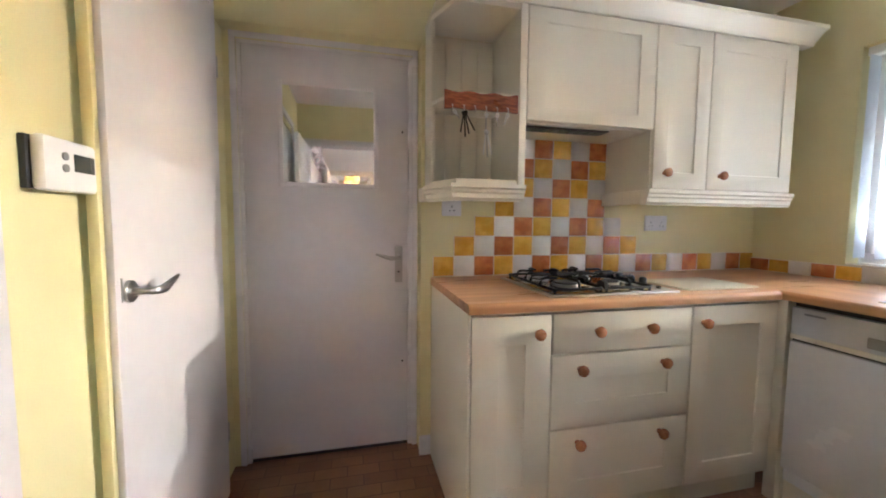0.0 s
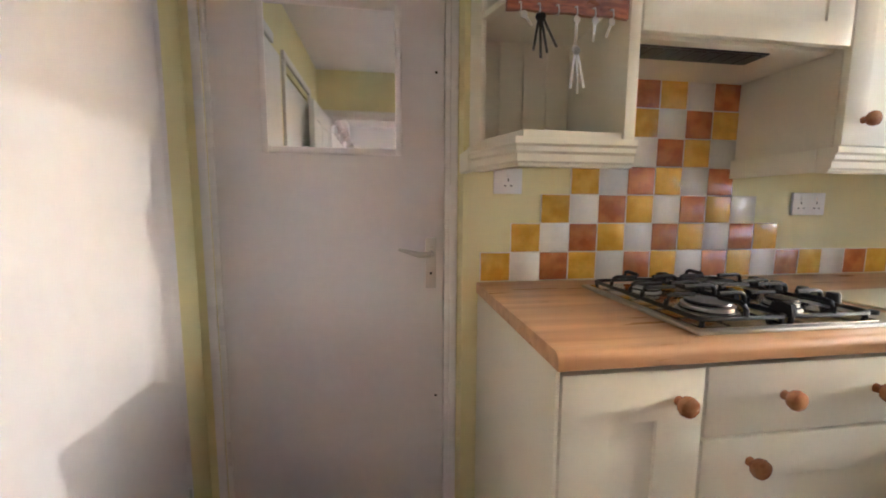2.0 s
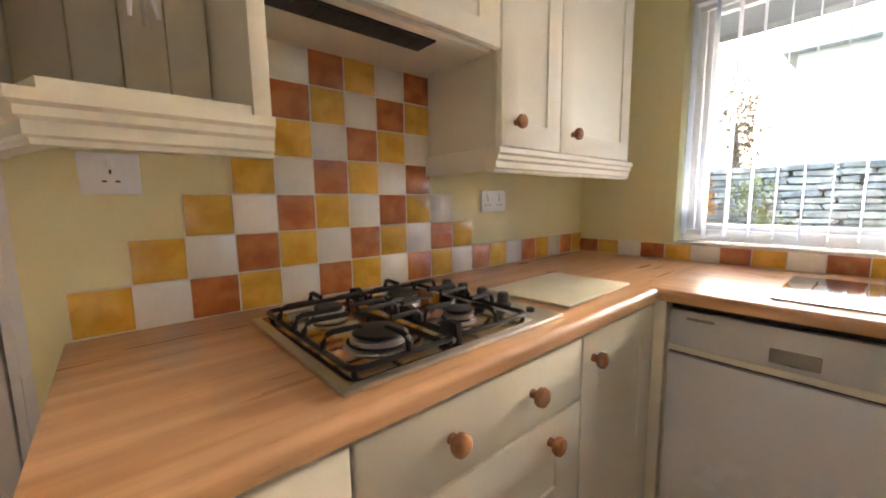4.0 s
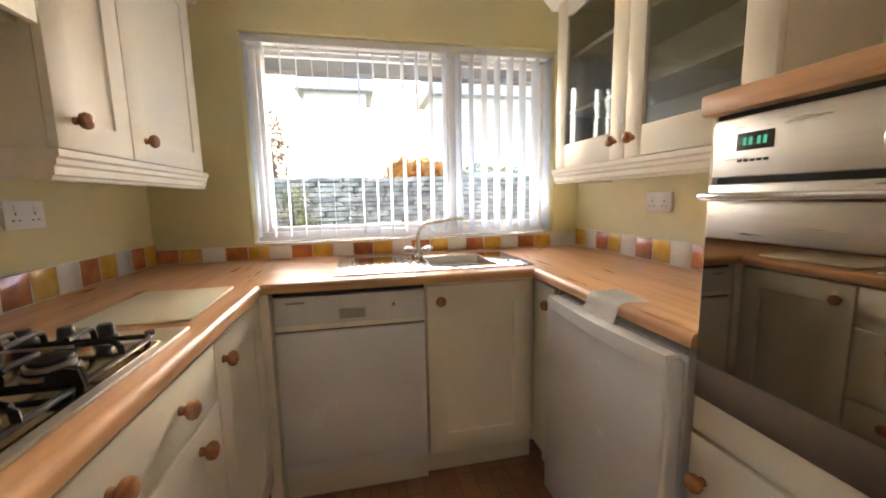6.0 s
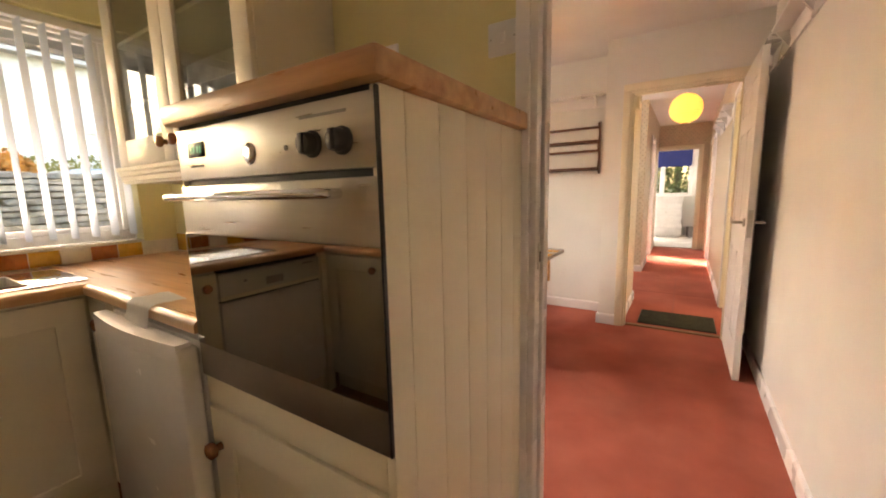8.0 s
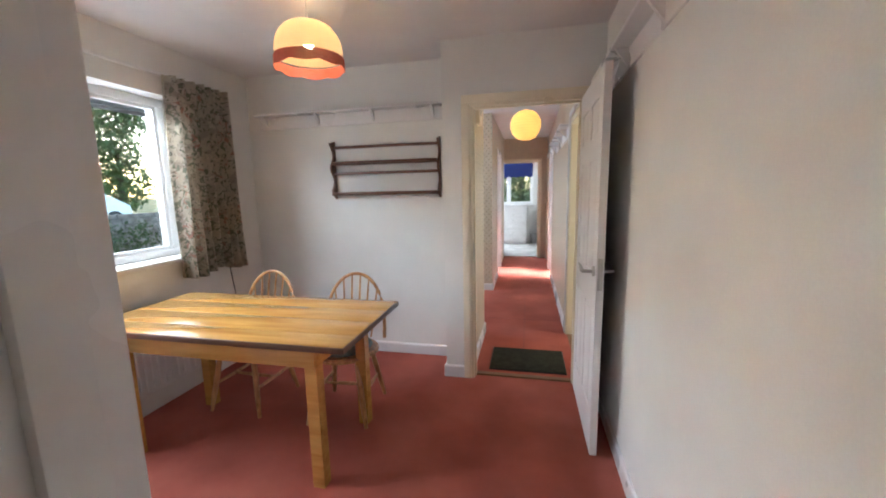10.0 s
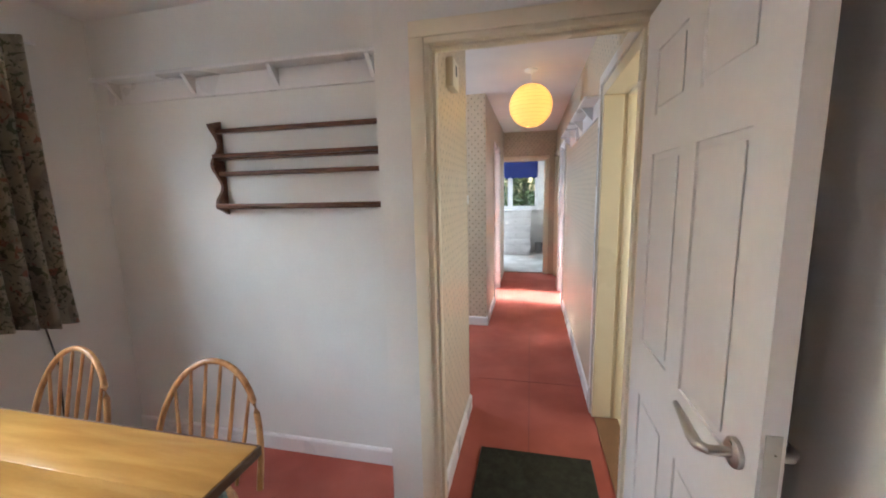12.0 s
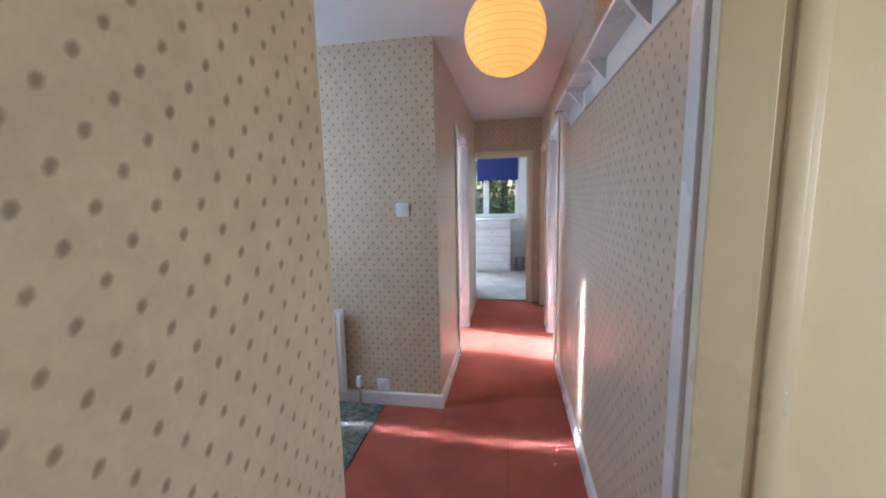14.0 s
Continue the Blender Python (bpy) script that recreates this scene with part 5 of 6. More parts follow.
part("architrave", Shape().box(-0.5985, -0.578, -0.17, -0.122, 0, 2.06, 0.004), DOOR_WHITE, cf)
part("architrave", Shape().box(-0.5985, -0.578, -0.17, 0.656, 2.061, 2.11, 0.004), DOOR_WHITE, cf)
part("knob", Shape(on_west(-0.59)).lathe([(0.008, 0.0), (0.008, 0.015), (0.016, 0.022), (0.014, 0.03), (0.001, 0.032)], (0.575, 0, 0.97), "y", 14), SATIN, cf)


def panel_door(name, hinge, width, turn, label, handle=True, mat=SATIN_WHITE, top=1.96, handles=(1, -1)):
    """A moulded six-panel door; its hinge edge stands at hinge and the leaf runs along +x before the turn."""
    ob = thing(name, (0, 0, 0), label, "door", kind="structure")
    t = 0.035
    st = 0.105
    cols = ((st, width / 2 - 0.045), (width / 2 + 0.045, width - st))
    rows = ((0.23, 0.78), (0.96, 1.54), (1.65, 1.83))
    s = Shape().box(0, width, 0.006, t - 0.006, 0.012, top)
    part("leaf_core", s, mat, ob)
    for y0, y1 in ((0.0, 0.0062), (t - 0.0062, t)):
        f = Shape()
        xs = [0, cols[0][0], cols[0][1], cols[1][0], cols[1][1], width]
        zs = [0.012] + [z for r in rows for z in r] + [top]
        for i in range(5):
            for j in range(7):
                if i in (1, 3) and j in (1, 3, 5):
                    continue
                f.box(xs[i], xs[i + 1], y0, y1, zs[j], zs[j + 1])
        part("leaf_face", f, mat, ob, smooth=False)
        for a, b in cols:
            for lo, hi in rows:
                part("panel", Shape().box(a + 0.02, b - 0.02, y0 + 0.001, y1 - 0.001, lo + 0.02, hi - 0.02, 0.0025), mat, ob)
    if handle:
        for side in handles:
            at = (lambda u, d, w: (u, -d, w)) if side > 0 else (lambda u, d, w: (u, t + d, w))
            lever(at, width - 0.06, 0.985, ob, -1, 0.0)
        part("latch", Shape().box(width, width + 0.002, 0.006, t - 0.006, 0.90, 1.06, 0.0005), SATIN, ob)
    ob.matrix_basis = pose(hinge[0], hinge[1], hinge[2], 0, 0, turn)
    return ob


panel_door("door_4", (KD[0] + 0.005, -0.565, 0), 0.73, 91, "white moulded six-panel door folded back into the kitchen", handle=False)
panel_door("door_5", (-0.402, -3.095, 0.006), 0.74, 90.2, "white moulded six-panel door standing wide open")

# strike plate on the kitchen door frame
sp = thing("strike_plate", (KD[1], -0.585, 1.02), "worn metal strike plate in the door frame", "strike plate")
part("plate", Shape().box(KD[1] - 0.003, KD[1] - 0.0003, -0.600, -0.572, 0.985, 1.06, 0.0008), SATIN, sp)
part("hole", Shape().box(KD[1] - 0.0036, KD[1] - 0.0025, -0.594, -0.580, 1.005, 1.035), DARK_FILL, sp)

# key rack with keys in the open unit
kr = thing("key_rack", (0.6, 1.43, 1.62), "red-brown wooden key rack hung in the open unit", "key rack")
kb = Shape()
outl = []
K0, K1, KY = 0.318, 0.632, 1.4235
n = 36
for k in range(n + 1):
    uu = K0 + (K1 - K0) * k / n
    outl.append((uu, 1.708 + 0.004 * math.cos(k / n * 2 * math.pi * 3)))
for k in range(n, -1, -1):
    uu = K0 + (K1 - K0) * k / n
    outl.append((uu, 1.640 - 0.002 * math.cos(k / n * 2 * math.pi * 3)))
kb.prism(outl, "y", KY - 0.012, KY - 0.001)
part("board", kb, KEY_WOOD, kr)
for k in range(6):
    hu = K0 + 0.03 + k * 0.047
    part("hook", Shape().tube([(hu, KY - 0.012, 1.655), (hu, KY - 0.024, 1.651), (hu, KY - 0.028, 1.636), (hu, KY - 0.022, 1.628), (hu, KY - 0.016, 1.633)], 0.0018, 6), SATIN, kr)


def key(hu, z, turn, mat, length=0.06):
    ob = thing("key", (hu, KY - 0.026, z), "small key hanging from the rack", "key", group="keys on the rack")
    part("bow", Shape(lambda a, b, c: (hu + a, KY - 0.026 + b, z + c)).lathe([(0.004, -0.0012), (0.009, -0.0012), (0.009, 0.0012), (0.004, 0.0012)], (0, 0, -0.012), "y", 14), mat, ob)
    part("blade", Shape(lambda a, b, c: (hu + a, KY - 0.026 + b, z + c)).box(-0.003, 0.003, -0.001, 0.001, -0.02 - length, -0.02, 0.0004), mat, ob)
    ob.rotation_euler.y = radians(turn)
    return ob


for hu, z, turn, m, ln_ in ((0.395, 1.632, 9, BLACK_PLASTIC, 0.07), (0.395, 1.632, -3, DARK_FILL, 0.085), (0.395, 1.632, -13, BLACK_PLASTIC, 0.075), (0.395, 1.632, -30, DARK_FILL, 0.07), (0.489, 1.632, 2, SATIN, 0.05), (0.489, 1.565, 6, PLASTIC, 0.085), (0.489, 1.560, -4, SATIN, 0.09), (0.489, 1.562, -14, PLASTIC, 0.08), (0.348, 1.632, -40, SATIN, 0.025), (0.536, 1.632, 3, CHROME, 0.04), (0.583, 1.632, 20, SATIN, 0.03)):
    key(hu, z, turn, m, ln_)

# ---------------- vertical blind ----------------
vb = thing("vertical_blind", (2.41, 0.45, 2.0), "white vertical blind with its vanes turned open", "blind")
part("headrail", Shape().box(2.385, 2.43, -0.395, 1.282, 2.000, 2.041, 0.003), PLASTIC, vb)
rnd = random.Random(3)
for k in range(22):
    yy = 1.262 - 1.637 * k / 21
    turn = 4 + rnd.uniform(-1.5, 1.5)
    s = Shape()
    wv = 0.0445
    pts = [(-wv, 0.0012), (-wv * 0.5, 0.0), (0, -0.0004), (wv * 0.5, 0.0), (wv, 0.0012)]
    lo = [s.bm.verts.new((p, q, 1.025)) for p, q in pts]
    hi = [s.bm.verts.new((p, q, 2.000)) for p, q in pts]
    for i in range(4):
        s.bm.faces.new((lo[i], lo[i + 1], hi[i + 1], hi[i]))
    fs = list(s.bm.faces)
    bmesh.ops.solidify(s.bm, geom=fs, thickness=0.0006)
    c, sn = math.cos(radians(turn)), math.sin(radians(turn))
    for v in s.bm.verts:
        v.co = Vector((2.408 + v.co.x * c - v.co.y * sn, yy + v.co.x * sn + v.co.y * c, v.co.z))
    part("vane", s, VANE, vb)
part("chain", Shape().tube([(2.40, 1.272, 1.995), (2.40, 1.274, 1.06)], 0.002, 6), PLASTIC, vb)
# ---------------- dining room ----------------
tb = thing("dining_table", (1.45, -2.12, 0), "varnished golden wooden dining table with a dark edge", "table")
planks = [-2.56, -2.37, -2.18, -1.99, -1.85]
for a, b in zip(planks, planks[1:]):
    part("top_board", Shape().box(0.70, 2.20, a, b - 0.0006, 0.721, 0.745, 0.001), TABLE_WOOD, tb)
for s, nm in ((Shape().box(0.692, 0.6995, -2.567, -1.843, 0.716, 0.744, 0.002), "edge"), (Shape().box(2.2005, 2.208, -2.567, -1.843, 0.716, 0.744, 0.002), "edge"), (Shape().box(0.70, 2.20, -2.5685, -2.5605, 0.716, 0.744, 0.002), "edge"), (Shape().box(0.70, 2.20, -1.8501, -1.842, 0.716, 0.744, 0.002), "edge")):
    part(nm, s, TABLE_EDGE, tb)
for a, b, c, d in ((0.86, 2.04, -2.48, -2.46), (0.86, 2.04, -1.90, -1.88), (0.86, 0.88, -2.46, -1.90), (2.02, 2.04, -2.46, -1.90)):
    part("apron", Shape().box(a, b, c, d, 0.62, 0.72, 0.003), TABLE_WOOD, tb)
for lx, ly in ((0.89, -2.44), (2.01, -2.44), (0.89, -1.92), (2.01, -1.92)):
    part("leg", Shape().prism([(lx - 0.03, ly - 0.03), (lx + 0.03, ly - 0.03), (lx + 0.03, ly + 0.03), (lx - 0.03, ly + 0.03)], "z", 0.004, 0.62), TABLE_WOOD, tb)


def wheelback(place, turn, label, cushion=True):
    """A bow-back spindle chair facing +y."""
    ch = thing("dining_chair", (0, 0, 0), label, "chair", group="chairs round the table")
    seat = Shape()
    outline = []
    for k in range(28):
        a = 2 * math.pi * k / 28
        r = 0.205 + 0.012 * math.cos(2 * a)
        outline.append((r * math.cos(a), 0.01 + 0.20 * math.sin(a) + (0.012 if math.sin(a) > 0 else 0)))
    seat.prism(outline, "z", 0.400, 0.432)
    es = [e for e in seat.bm.edges if abs(e.verts[0].co.z - e.verts[1].co.z) < 1e-4]
    bmesh.ops.bevel(seat.bm, geom=es, offset=0.010, segments=3, affect="EDGES")
    part("seat", seat, CHAIR_WOOD, ch)
    bow = []
    for k in range(25):
        a = math.pi * k / 24
        h = 0.432 + 0.42 * math.sin(a) ** 0.75
        bow.append((0.212 * math.cos(a), -0.155 - 0.10 * (h - 0.43) / 0.4, h))
    part("bow", Shape().tube(bow, 0.0115, 10), CHAIR_WOOD, ch)
    for k in range(6):
        f = (k - 2.5) / 2.5
        xb, xt = 0.115 * f, 0.150 * f
        c = max(-1, min(1, xt / 0.212))
        ht = 0.432 + 0.42 * (math.sqrt(1 - c * c)) ** 0.75 - 0.006
        part("spindle", Shape().tube([(xb, -0.165, 0.43), ((xb + xt) / 2, -0.16 - 0.05, (0.43 + ht) / 2), (xt, -0.155 - 0.10 * (ht - 0.43) / 0.4, ht)], [0.006, 0.0075, 0.0055], 8), CHAIR_WOOD, ch)
    feet = {}
    for sx in (-1, 1):
        for sy in (-1, 1):
            top, bot = Vector((0.125 * sx, 0.02 + 0.125 * sy, 0.402)), Vector((0.185 * sx, 0.01 + 0.20 * sy, 0.005))
            feet[sx, sy] = (top, bot)
            part("leg", Shape().tube([top, top.lerp(bot, 0.35), top.lerp(bot, 0.7), bot], [0.013, 0.018, 0.016, 0.011], 10), CHAIR_WOOD, ch)
    mids = []
    for sx in (-1, 1):
        a, b = feet[sx, -1][0].lerp(feet[sx, -1][1], 0.55), feet[sx, 1][0].lerp(feet[sx, 1][1], 0.55)
        part("stretcher", Shape().tube([a, a.lerp(b, 0.5), b], [0.008, 0.012, 0.008], 8), CHAIR_WOOD, ch)
        mids.append(a.lerp(b, 0.5))
    part("stretcher", Shape().tube([mids[0], mids[0].lerp(mids[1], 0.5), mids[1]], [0.008, 0.012, 0.008], 8), CHAIR_WOOD, ch)
    ch.matrix_basis = pose(*place, 0, 0, turn)
    if cushion:
        c = Shape()
        c.lathe([(0.02, 0.433), (0.16, 0.434), (0.178, 0.445), (0.165, 0.459), (0.10, 0.464), (0.01, 0.464)], (0, 0.02, 0), seg=28)
        cu = whole("seat_cushion", c, CUSHION, "round grey-green seat pad on the dining chair", "cushion", group="cushions on the chairs")
        cu.matrix_basis = pose(*place, 0, 0, turn) @ pose(*cu.location)
    return ch


wheelback((1.06, -2.56, 0), 5, "honey-coloured wooden spindle-back chair tucked under the table")
wheelback((1.75, -2.56, 0), -2, "honey-coloured wooden spindle-back chair tucked in beside the curtain")

# plate rack on the wall
pr = thing("plate_rack", (1.1, -3.46, 1.34), "dark brown wooden wall rack with four rails", "plate rack")
for sx in (0.606, 1.520):
    out = [(-3.459, 1.835)]
    for k in range(21):
        t = k / 20
        dep = 0.054 + 0.028 * math.cos(t * 2 * math.pi * 2 + 0.3) - 0.01 * (t > 0.93)
        out.append((-3.459 + dep, 1.812 - 0.425 * t))
    out += [(-3.459 + 0.04, 1.375), (-3.459 + 0.012, 1.36), (-3.459, 1.355)]
    part("side", Shape().prism(out, "x", sx, sx + 0.016), DARK_WOOD, pr)
for z, dep, h in ((1.768, 0.05, 0.022), (1.645, 0.085, 0.018), (1.555, 0.05, 0.022), (1.395, 0.095, 0.018)):
    part("rail", Shape().box(0.6225, 1.5195, -3.459 + dep - 0.03, -3.459 + dep, z, z + h, 0.004), DARK_WOOD, pr)
for z in (1.635, 1.385):
    part("shelf", Shape().box(0.6225, 1.5195, -3.459, -3.459 + 0.06, z, z + 0.010, 0.002), DARK_WOOD, pr)


def rail_shelf(name, at, u0, u1, w, label, brackets, depth=0.10, mat=GLOSS_WHITE, back=0.10):
    """A narrow shelf on small scroll brackets with a backing strip."""
    ob = thing(name, at((u0 + u1) / 2, 0, w), label, "shelf")
    part("board", Shape(at).box(u0, u1, 0.0, depth, w, w + 0.018, 0.003), mat, ob)
    part("backing", Shape(at).box(u0, u1, 0.0, 0.012, w - back, w - 0.0005, 0.002), mat, ob)
    for bu in brackets:
        out = [(0.012, w - 0.001), (depth * 0.8, w - 0.001)]
        for k in range(9):
            a = math.pi / 2 * k / 8
            out.append((0.012 + (depth * 0.8 - 0.012) * (1 - k / 8) ** 0.9, w - 0.004 - (back - 0.02) * k / 8))
        part("bracket", Shape(at).prism(out, "x", bu - 0.01, bu + 0.01), mat, ob)
    return ob


rail_shelf("rail_shelf", on_south(-3.46), 0.5165, 2.22, 2.062, "white painted rail shelf on small brackets above the plate rack", [0.66, 1.16, 1.65, 2.14])
rail_shelf("rail_shelf", on_west(-0.545), -3.10, -0.75, 2.06, "white painted rail shelf along the dining room wall", [-2.98, -2.5, -2.0, -1.5, -1.0], depth=0.09)
rail_shelf("rail_shelf", on_west(-0.454), -6.05, -4.215, 1.975, "white painted rail shelf above the hall wallpaper", [-4.48, -4.98, -5.48, -5.98], depth=0.10)

# curtain
cu = thing("curtain", (2.27, -2.87, 0.82), "cream floral curtain with green leaves, drawn back", "curtain")
s = Shape()
cols, rows = 72, 14
gv = []
for i in range(cols + 1):
    f = i / cols
    col = []
    for j in range(rows + 1):
        g = j / rows
        flare = 1 + 0.10 * g
        yy = -2.60 - 0.52 * f * flare + 0.02 * g
        xx = 2.255 + (0.034 + 0.018 * g) * math.sin(f * 2 * math.pi * 7 + 0.7 * math.sin(3 * g)) + 0.008 * math.sin(f * 31 + 4 * g)
        col.append(s.bm.verts.new((xx, yy, 2.20 - 1.36 * g - 0.02 * math.sin(f * 9) * g)))
    gv.append(col)
for i in range(cols):
    for j in range(rows):
        s.bm.faces.new((gv[i][j], gv[i + 1][j], gv[i + 1][j + 1], gv[i][j + 1]))
fs = list(s.bm.faces)
bmesh.ops.solidify(s.bm, geom=fs, thickness=0.0015)
part("cloth", s, CURTAIN, cu)
part("track", Shape().box(2.29, 2.31, -3.2, -0.8, 2.195, 2.215, 0.002), PLASTIC, cu)
ra = thing("radiator", (2.28, -1.9, 0.1), "white panel radiator under the dining window", "radiator")
part("panel", Shape().box(2.262, 2.285, -2.62, -1.25, 0.16, 0.70, 0.006), RADIATOR_WHITE, ra)
for k in range(30):
    yy = -2.59 + 0.045 * k
    part("rib", Shape().box(2.256, 2.2625, yy, yy + 0.022, 0.19, 0.67, 0.003), RADIATOR_WHITE, ra)
part("bracket", Shape().box(2.285, 2.33, -2.2, -2.16, 0.2, 0.62), RADIATOR_WHITE, ra)
part("pipe", Shape().tube([(2.28, -2.66, 0.0), (2.28, -2.66, 0.2), (2.275, -2.61, 0.21)], 0.008), GLOSS_WHITE, ra)
cb = whole("cable", Shape().tube([(2.318, -3.05, 0.85), (2.316, -3.08, 0.6), (2.318, -3.06, 0.3), (2.30, -3.05, 0.01)], 0.004), BLACK_PLASTIC, "thin dark cable hanging below the curtain", "cable")

# pendant with a fringed shade
pl = thing("pendant_lamp", (1.04, -2.33, 1.9), "cream domed pendant shade with coral fringe", "pendant lamp")
part("rose", Shape().lathe([(0.045, CEIL - 0.001), (0.045, CEIL - 0.012), (0.02, CEIL - 0.03), (0.002, CEIL - 0.031)], (1.04, -2.33, 0)), PLASTIC, pl)
part("cord", Shape().tube([(1.04, -2.33, CEIL - 0.03), (1.04, -2.33, 2.27)], 0.004), PLASTIC, pl)
dome = Shape()
seg, rings = 40, 10
gv = []
for j in range(rings + 1):
    t = j / rings
    r = 0.045 + 0.125 * math.sin(t * math.pi / 2) ** 0.8
    z = 2.265 - 0.15 * (1 - math.cos(t * math.pi / 2))
    if j == rings:
        z -= 0.01
    gv.append([dome.bm.verts.new((1.04 + r * math.cos(2 * math.pi * k / seg) * (1 + 0.015 * (k % 5 == 0) * t), -2.33 + r * math.sin(2 * math.pi * k / seg) * (1 + 0.015 * (k % 5 == 0) * t), z)) for k in range(seg)])
for j in range(rings):
    for k in range(seg):
        dome.bm.faces.new((gv[j][k], gv[j][(k + 1) % seg], gv[j + 1][(k + 1) % seg], gv[j + 1][k]))
fs = list(dome.bm.faces)
bmesh.ops.solidify(dome.bm, geom=fs, thickness=0.0015)
sh = part("shade", dome, SHADE, pl, "cream woven shade")
fr_ = Shape()
for k in range(160):
    a = 2 * math.pi * k / 160
    drop = 0.045 + 0.012 * abs(math.sin(a * 4))
    r = 0.172
    c, sn = math.cos(a), math.sin(a)
    x, y = 1.04 + r * c, -2.33 + r * sn
    fr_.tube([(x, y, 2.098), (x + 0.002 * c, y + 0.002 * sn, 2.098 - drop)], 0.0034, 4)
fringe = part("fringe", fr_, SHADE_FRINGE, sh, "coral pink fringe")
tagged(fringe, kind="stuff")
part("bulb", Shape().lathe([(0.012, 2.26), (0.014, 2.23), (0.028, 2.20), (0.03, 2.175), (0.018, 2.15), (0.002, 2.145)], (1.04, -2.33, 0)), BULB, pl)
lp = new("pendant_light", bpy.data.lights.new("pendant_light", "POINT"))
lp.location = (1.04, -2.33, 2.12)
lp.data.energy, lp.data.color, lp.data.shadow_soft_size = 0.12, (1.0, 0.72, 0.45), 0.03

# ---------------- hall ----------------
dm = thing("door_mat", (-0.09, -3.47, 0), "dark green-black coir door mat on the carpet", "door mat")
part("mat", Shape().box(-0.378, 0.203, -3.682, -3.268, 0.003, 0.016, 0.004), MAT_DARK, dm)
part("binding", Shape().box(-0.382, 0.207, -3.686, -3.264, 0.003, 0.012, 0.003), BLACK_PLASTIC, dm)
mt = thing("door_mat", (1.4, -5.2, 0), "grey-green rubber-backed mat at the front door", "door mat")
part("mat", Shape().box(0.80, 1.75, -5.66, -4.98, 0.003, 0.012, 0.003), MAT_GREY, mt)

ch = thing("door_chime", (0.335, -3.62, 1.9), "cream door chime box on the wallpapered wall", "door chime")
CH = lambda u, d, w: (0.335 - d, u, w)
part("case", Shape(CH).box(-3.665, -3.525, 0, 0.035, 1.93, 2.06, 0.006), MAGNOLIA, ch)
part("slot", Shape(CH).box(-3.61, -3.58, 0.034, 0.037, 1.99, 2.035, 0.001), BLACK_PLASTIC, ch)
part("strike_plate", Shape().box(0.3015, 0.3045, -3.15, -3.125, 0.93, 1.03, 0.0008), SATIN, frame_hd)

lan = thing("paper_lantern", (-0.085, -5.08, 2.15), "glowing yellow paper globe lantern hung from the ceiling", "pendant lamp")
LX, LY, LZ, LR = -0.043, -5.05, 2.130, 0.172
part("rose", Shape().lathe([(0.05, CEIL - 0.001), (0.05, CEIL - 0.012), (0.02, CEIL - 0.028), (0.002, CEIL - 0.029)], (LX, LY, 0)), PLASTIC, lan)
part("cord", Shape().tube([(LX, LY, CEIL - 0.028), (LX, LY, LZ + 0.06)], 0.004), PLASTIC, lan)
globe = Shape()
seg, rings = 32, 30
gv = []
for j in range(rings + 1):
    a = 0.30 + (math.pi - 0.55) * j / rings
    rr = LR * math.sin(a) * (1.0 + (0.016 if j % 2 else -0.008))
    gv.append([globe.bm.verts.new((LX + rr * math.cos(2 * math.pi * k / seg), LY + rr * math.sin(2 * math.pi * k / seg), LZ + LR * math.cos(a))) for k in range(seg)])
for j in range(rings):
    for k in range(seg):
        globe.bm.faces.new((gv[j][k], gv[j][(k + 1) % seg], gv[j + 1][(k + 1) % seg], gv[j + 1][k]))
gl = part("globe", globe, LANTERN, lan, "ribbed yellow paper globe")
for j in range(1, 15):
    a = 0.30 + (math.pi - 0.55) * j / 15
    rr = LR * math.sin(a) * 1.018
    ring = [(LX + rr * math.cos(2 * math.pi * k / 32), LY + rr * math.sin(2 * math.pi * k / 32), LZ + LR * math.cos(a)) for k in range(33)]
    part("rib", Shape().tube(ring, 0.0009, 5), LANTERN_RIB, gl)
for k in range(4):
    a = k * math.pi / 2
    part("wire", Shape().tube([(LX + 0.86 * LR * math.sin(b) * math.cos(a), LY + 0.86 * LR * math.sin(b) * math.sin(a), LZ + 0.97 * LR * math.cos(b)) for b in [0.3 + 2.6 * i / 12 for i in range(13)]], 0.0012, 5), SATIN, lan)
part("bulb", Shape().lathe([(0.012, 0.06), (0.02, 0.03), (0.03, 0.0), (0.02, -0.025), (0.002, -0.03)], (LX, LY, LZ)), BULB, lan)
lp = new("lantern_light", bpy.data.lights.new("lantern_light", "POINT"))
lp.location = (LX, LY, LZ - 0.045)
lp.data.energy, lp.data.color, lp.data.shadow_soft_size = 0.05, (1.0, 0.80, 0.52), 0.04

switch("light_switch", on_south(-5.69), 0.625, 1.365, "white light switch on dotted wallpaper", size=0.09)
socket("wall_socket", on_south(-5.69), 0.81, 0.145, "white socket above the skirting board", gangs=1, width=0.088)
switch("light_switch", on_south(-4.17), -0.865, 1.365, "white two-gang light switch on the cream wall", rockers=2, size=0.088)
ra = thing("radiator", (1.4, -5.65, 0.1), "white panel radiator on the wallpapered wall", "radiator")
part("panel", Shape().box(1.055, 1.85, -5.645, -5.622, 0.10, 0.70, 0.006), RADIATOR_WHITE, ra)
for k in range(18):
    xx = 1.07 + 0.0435 * k
    part("rib", Shape().box(xx, xx + 0.024, -5.6225, -5.612, 0.13, 0.67, 0.004), RADIATOR_WHITE, ra)
part("bracket", Shape().box(1.3, 1.34, -5.689, -5.645, 0.2, 0.6), RADIATOR_WHITE, ra)
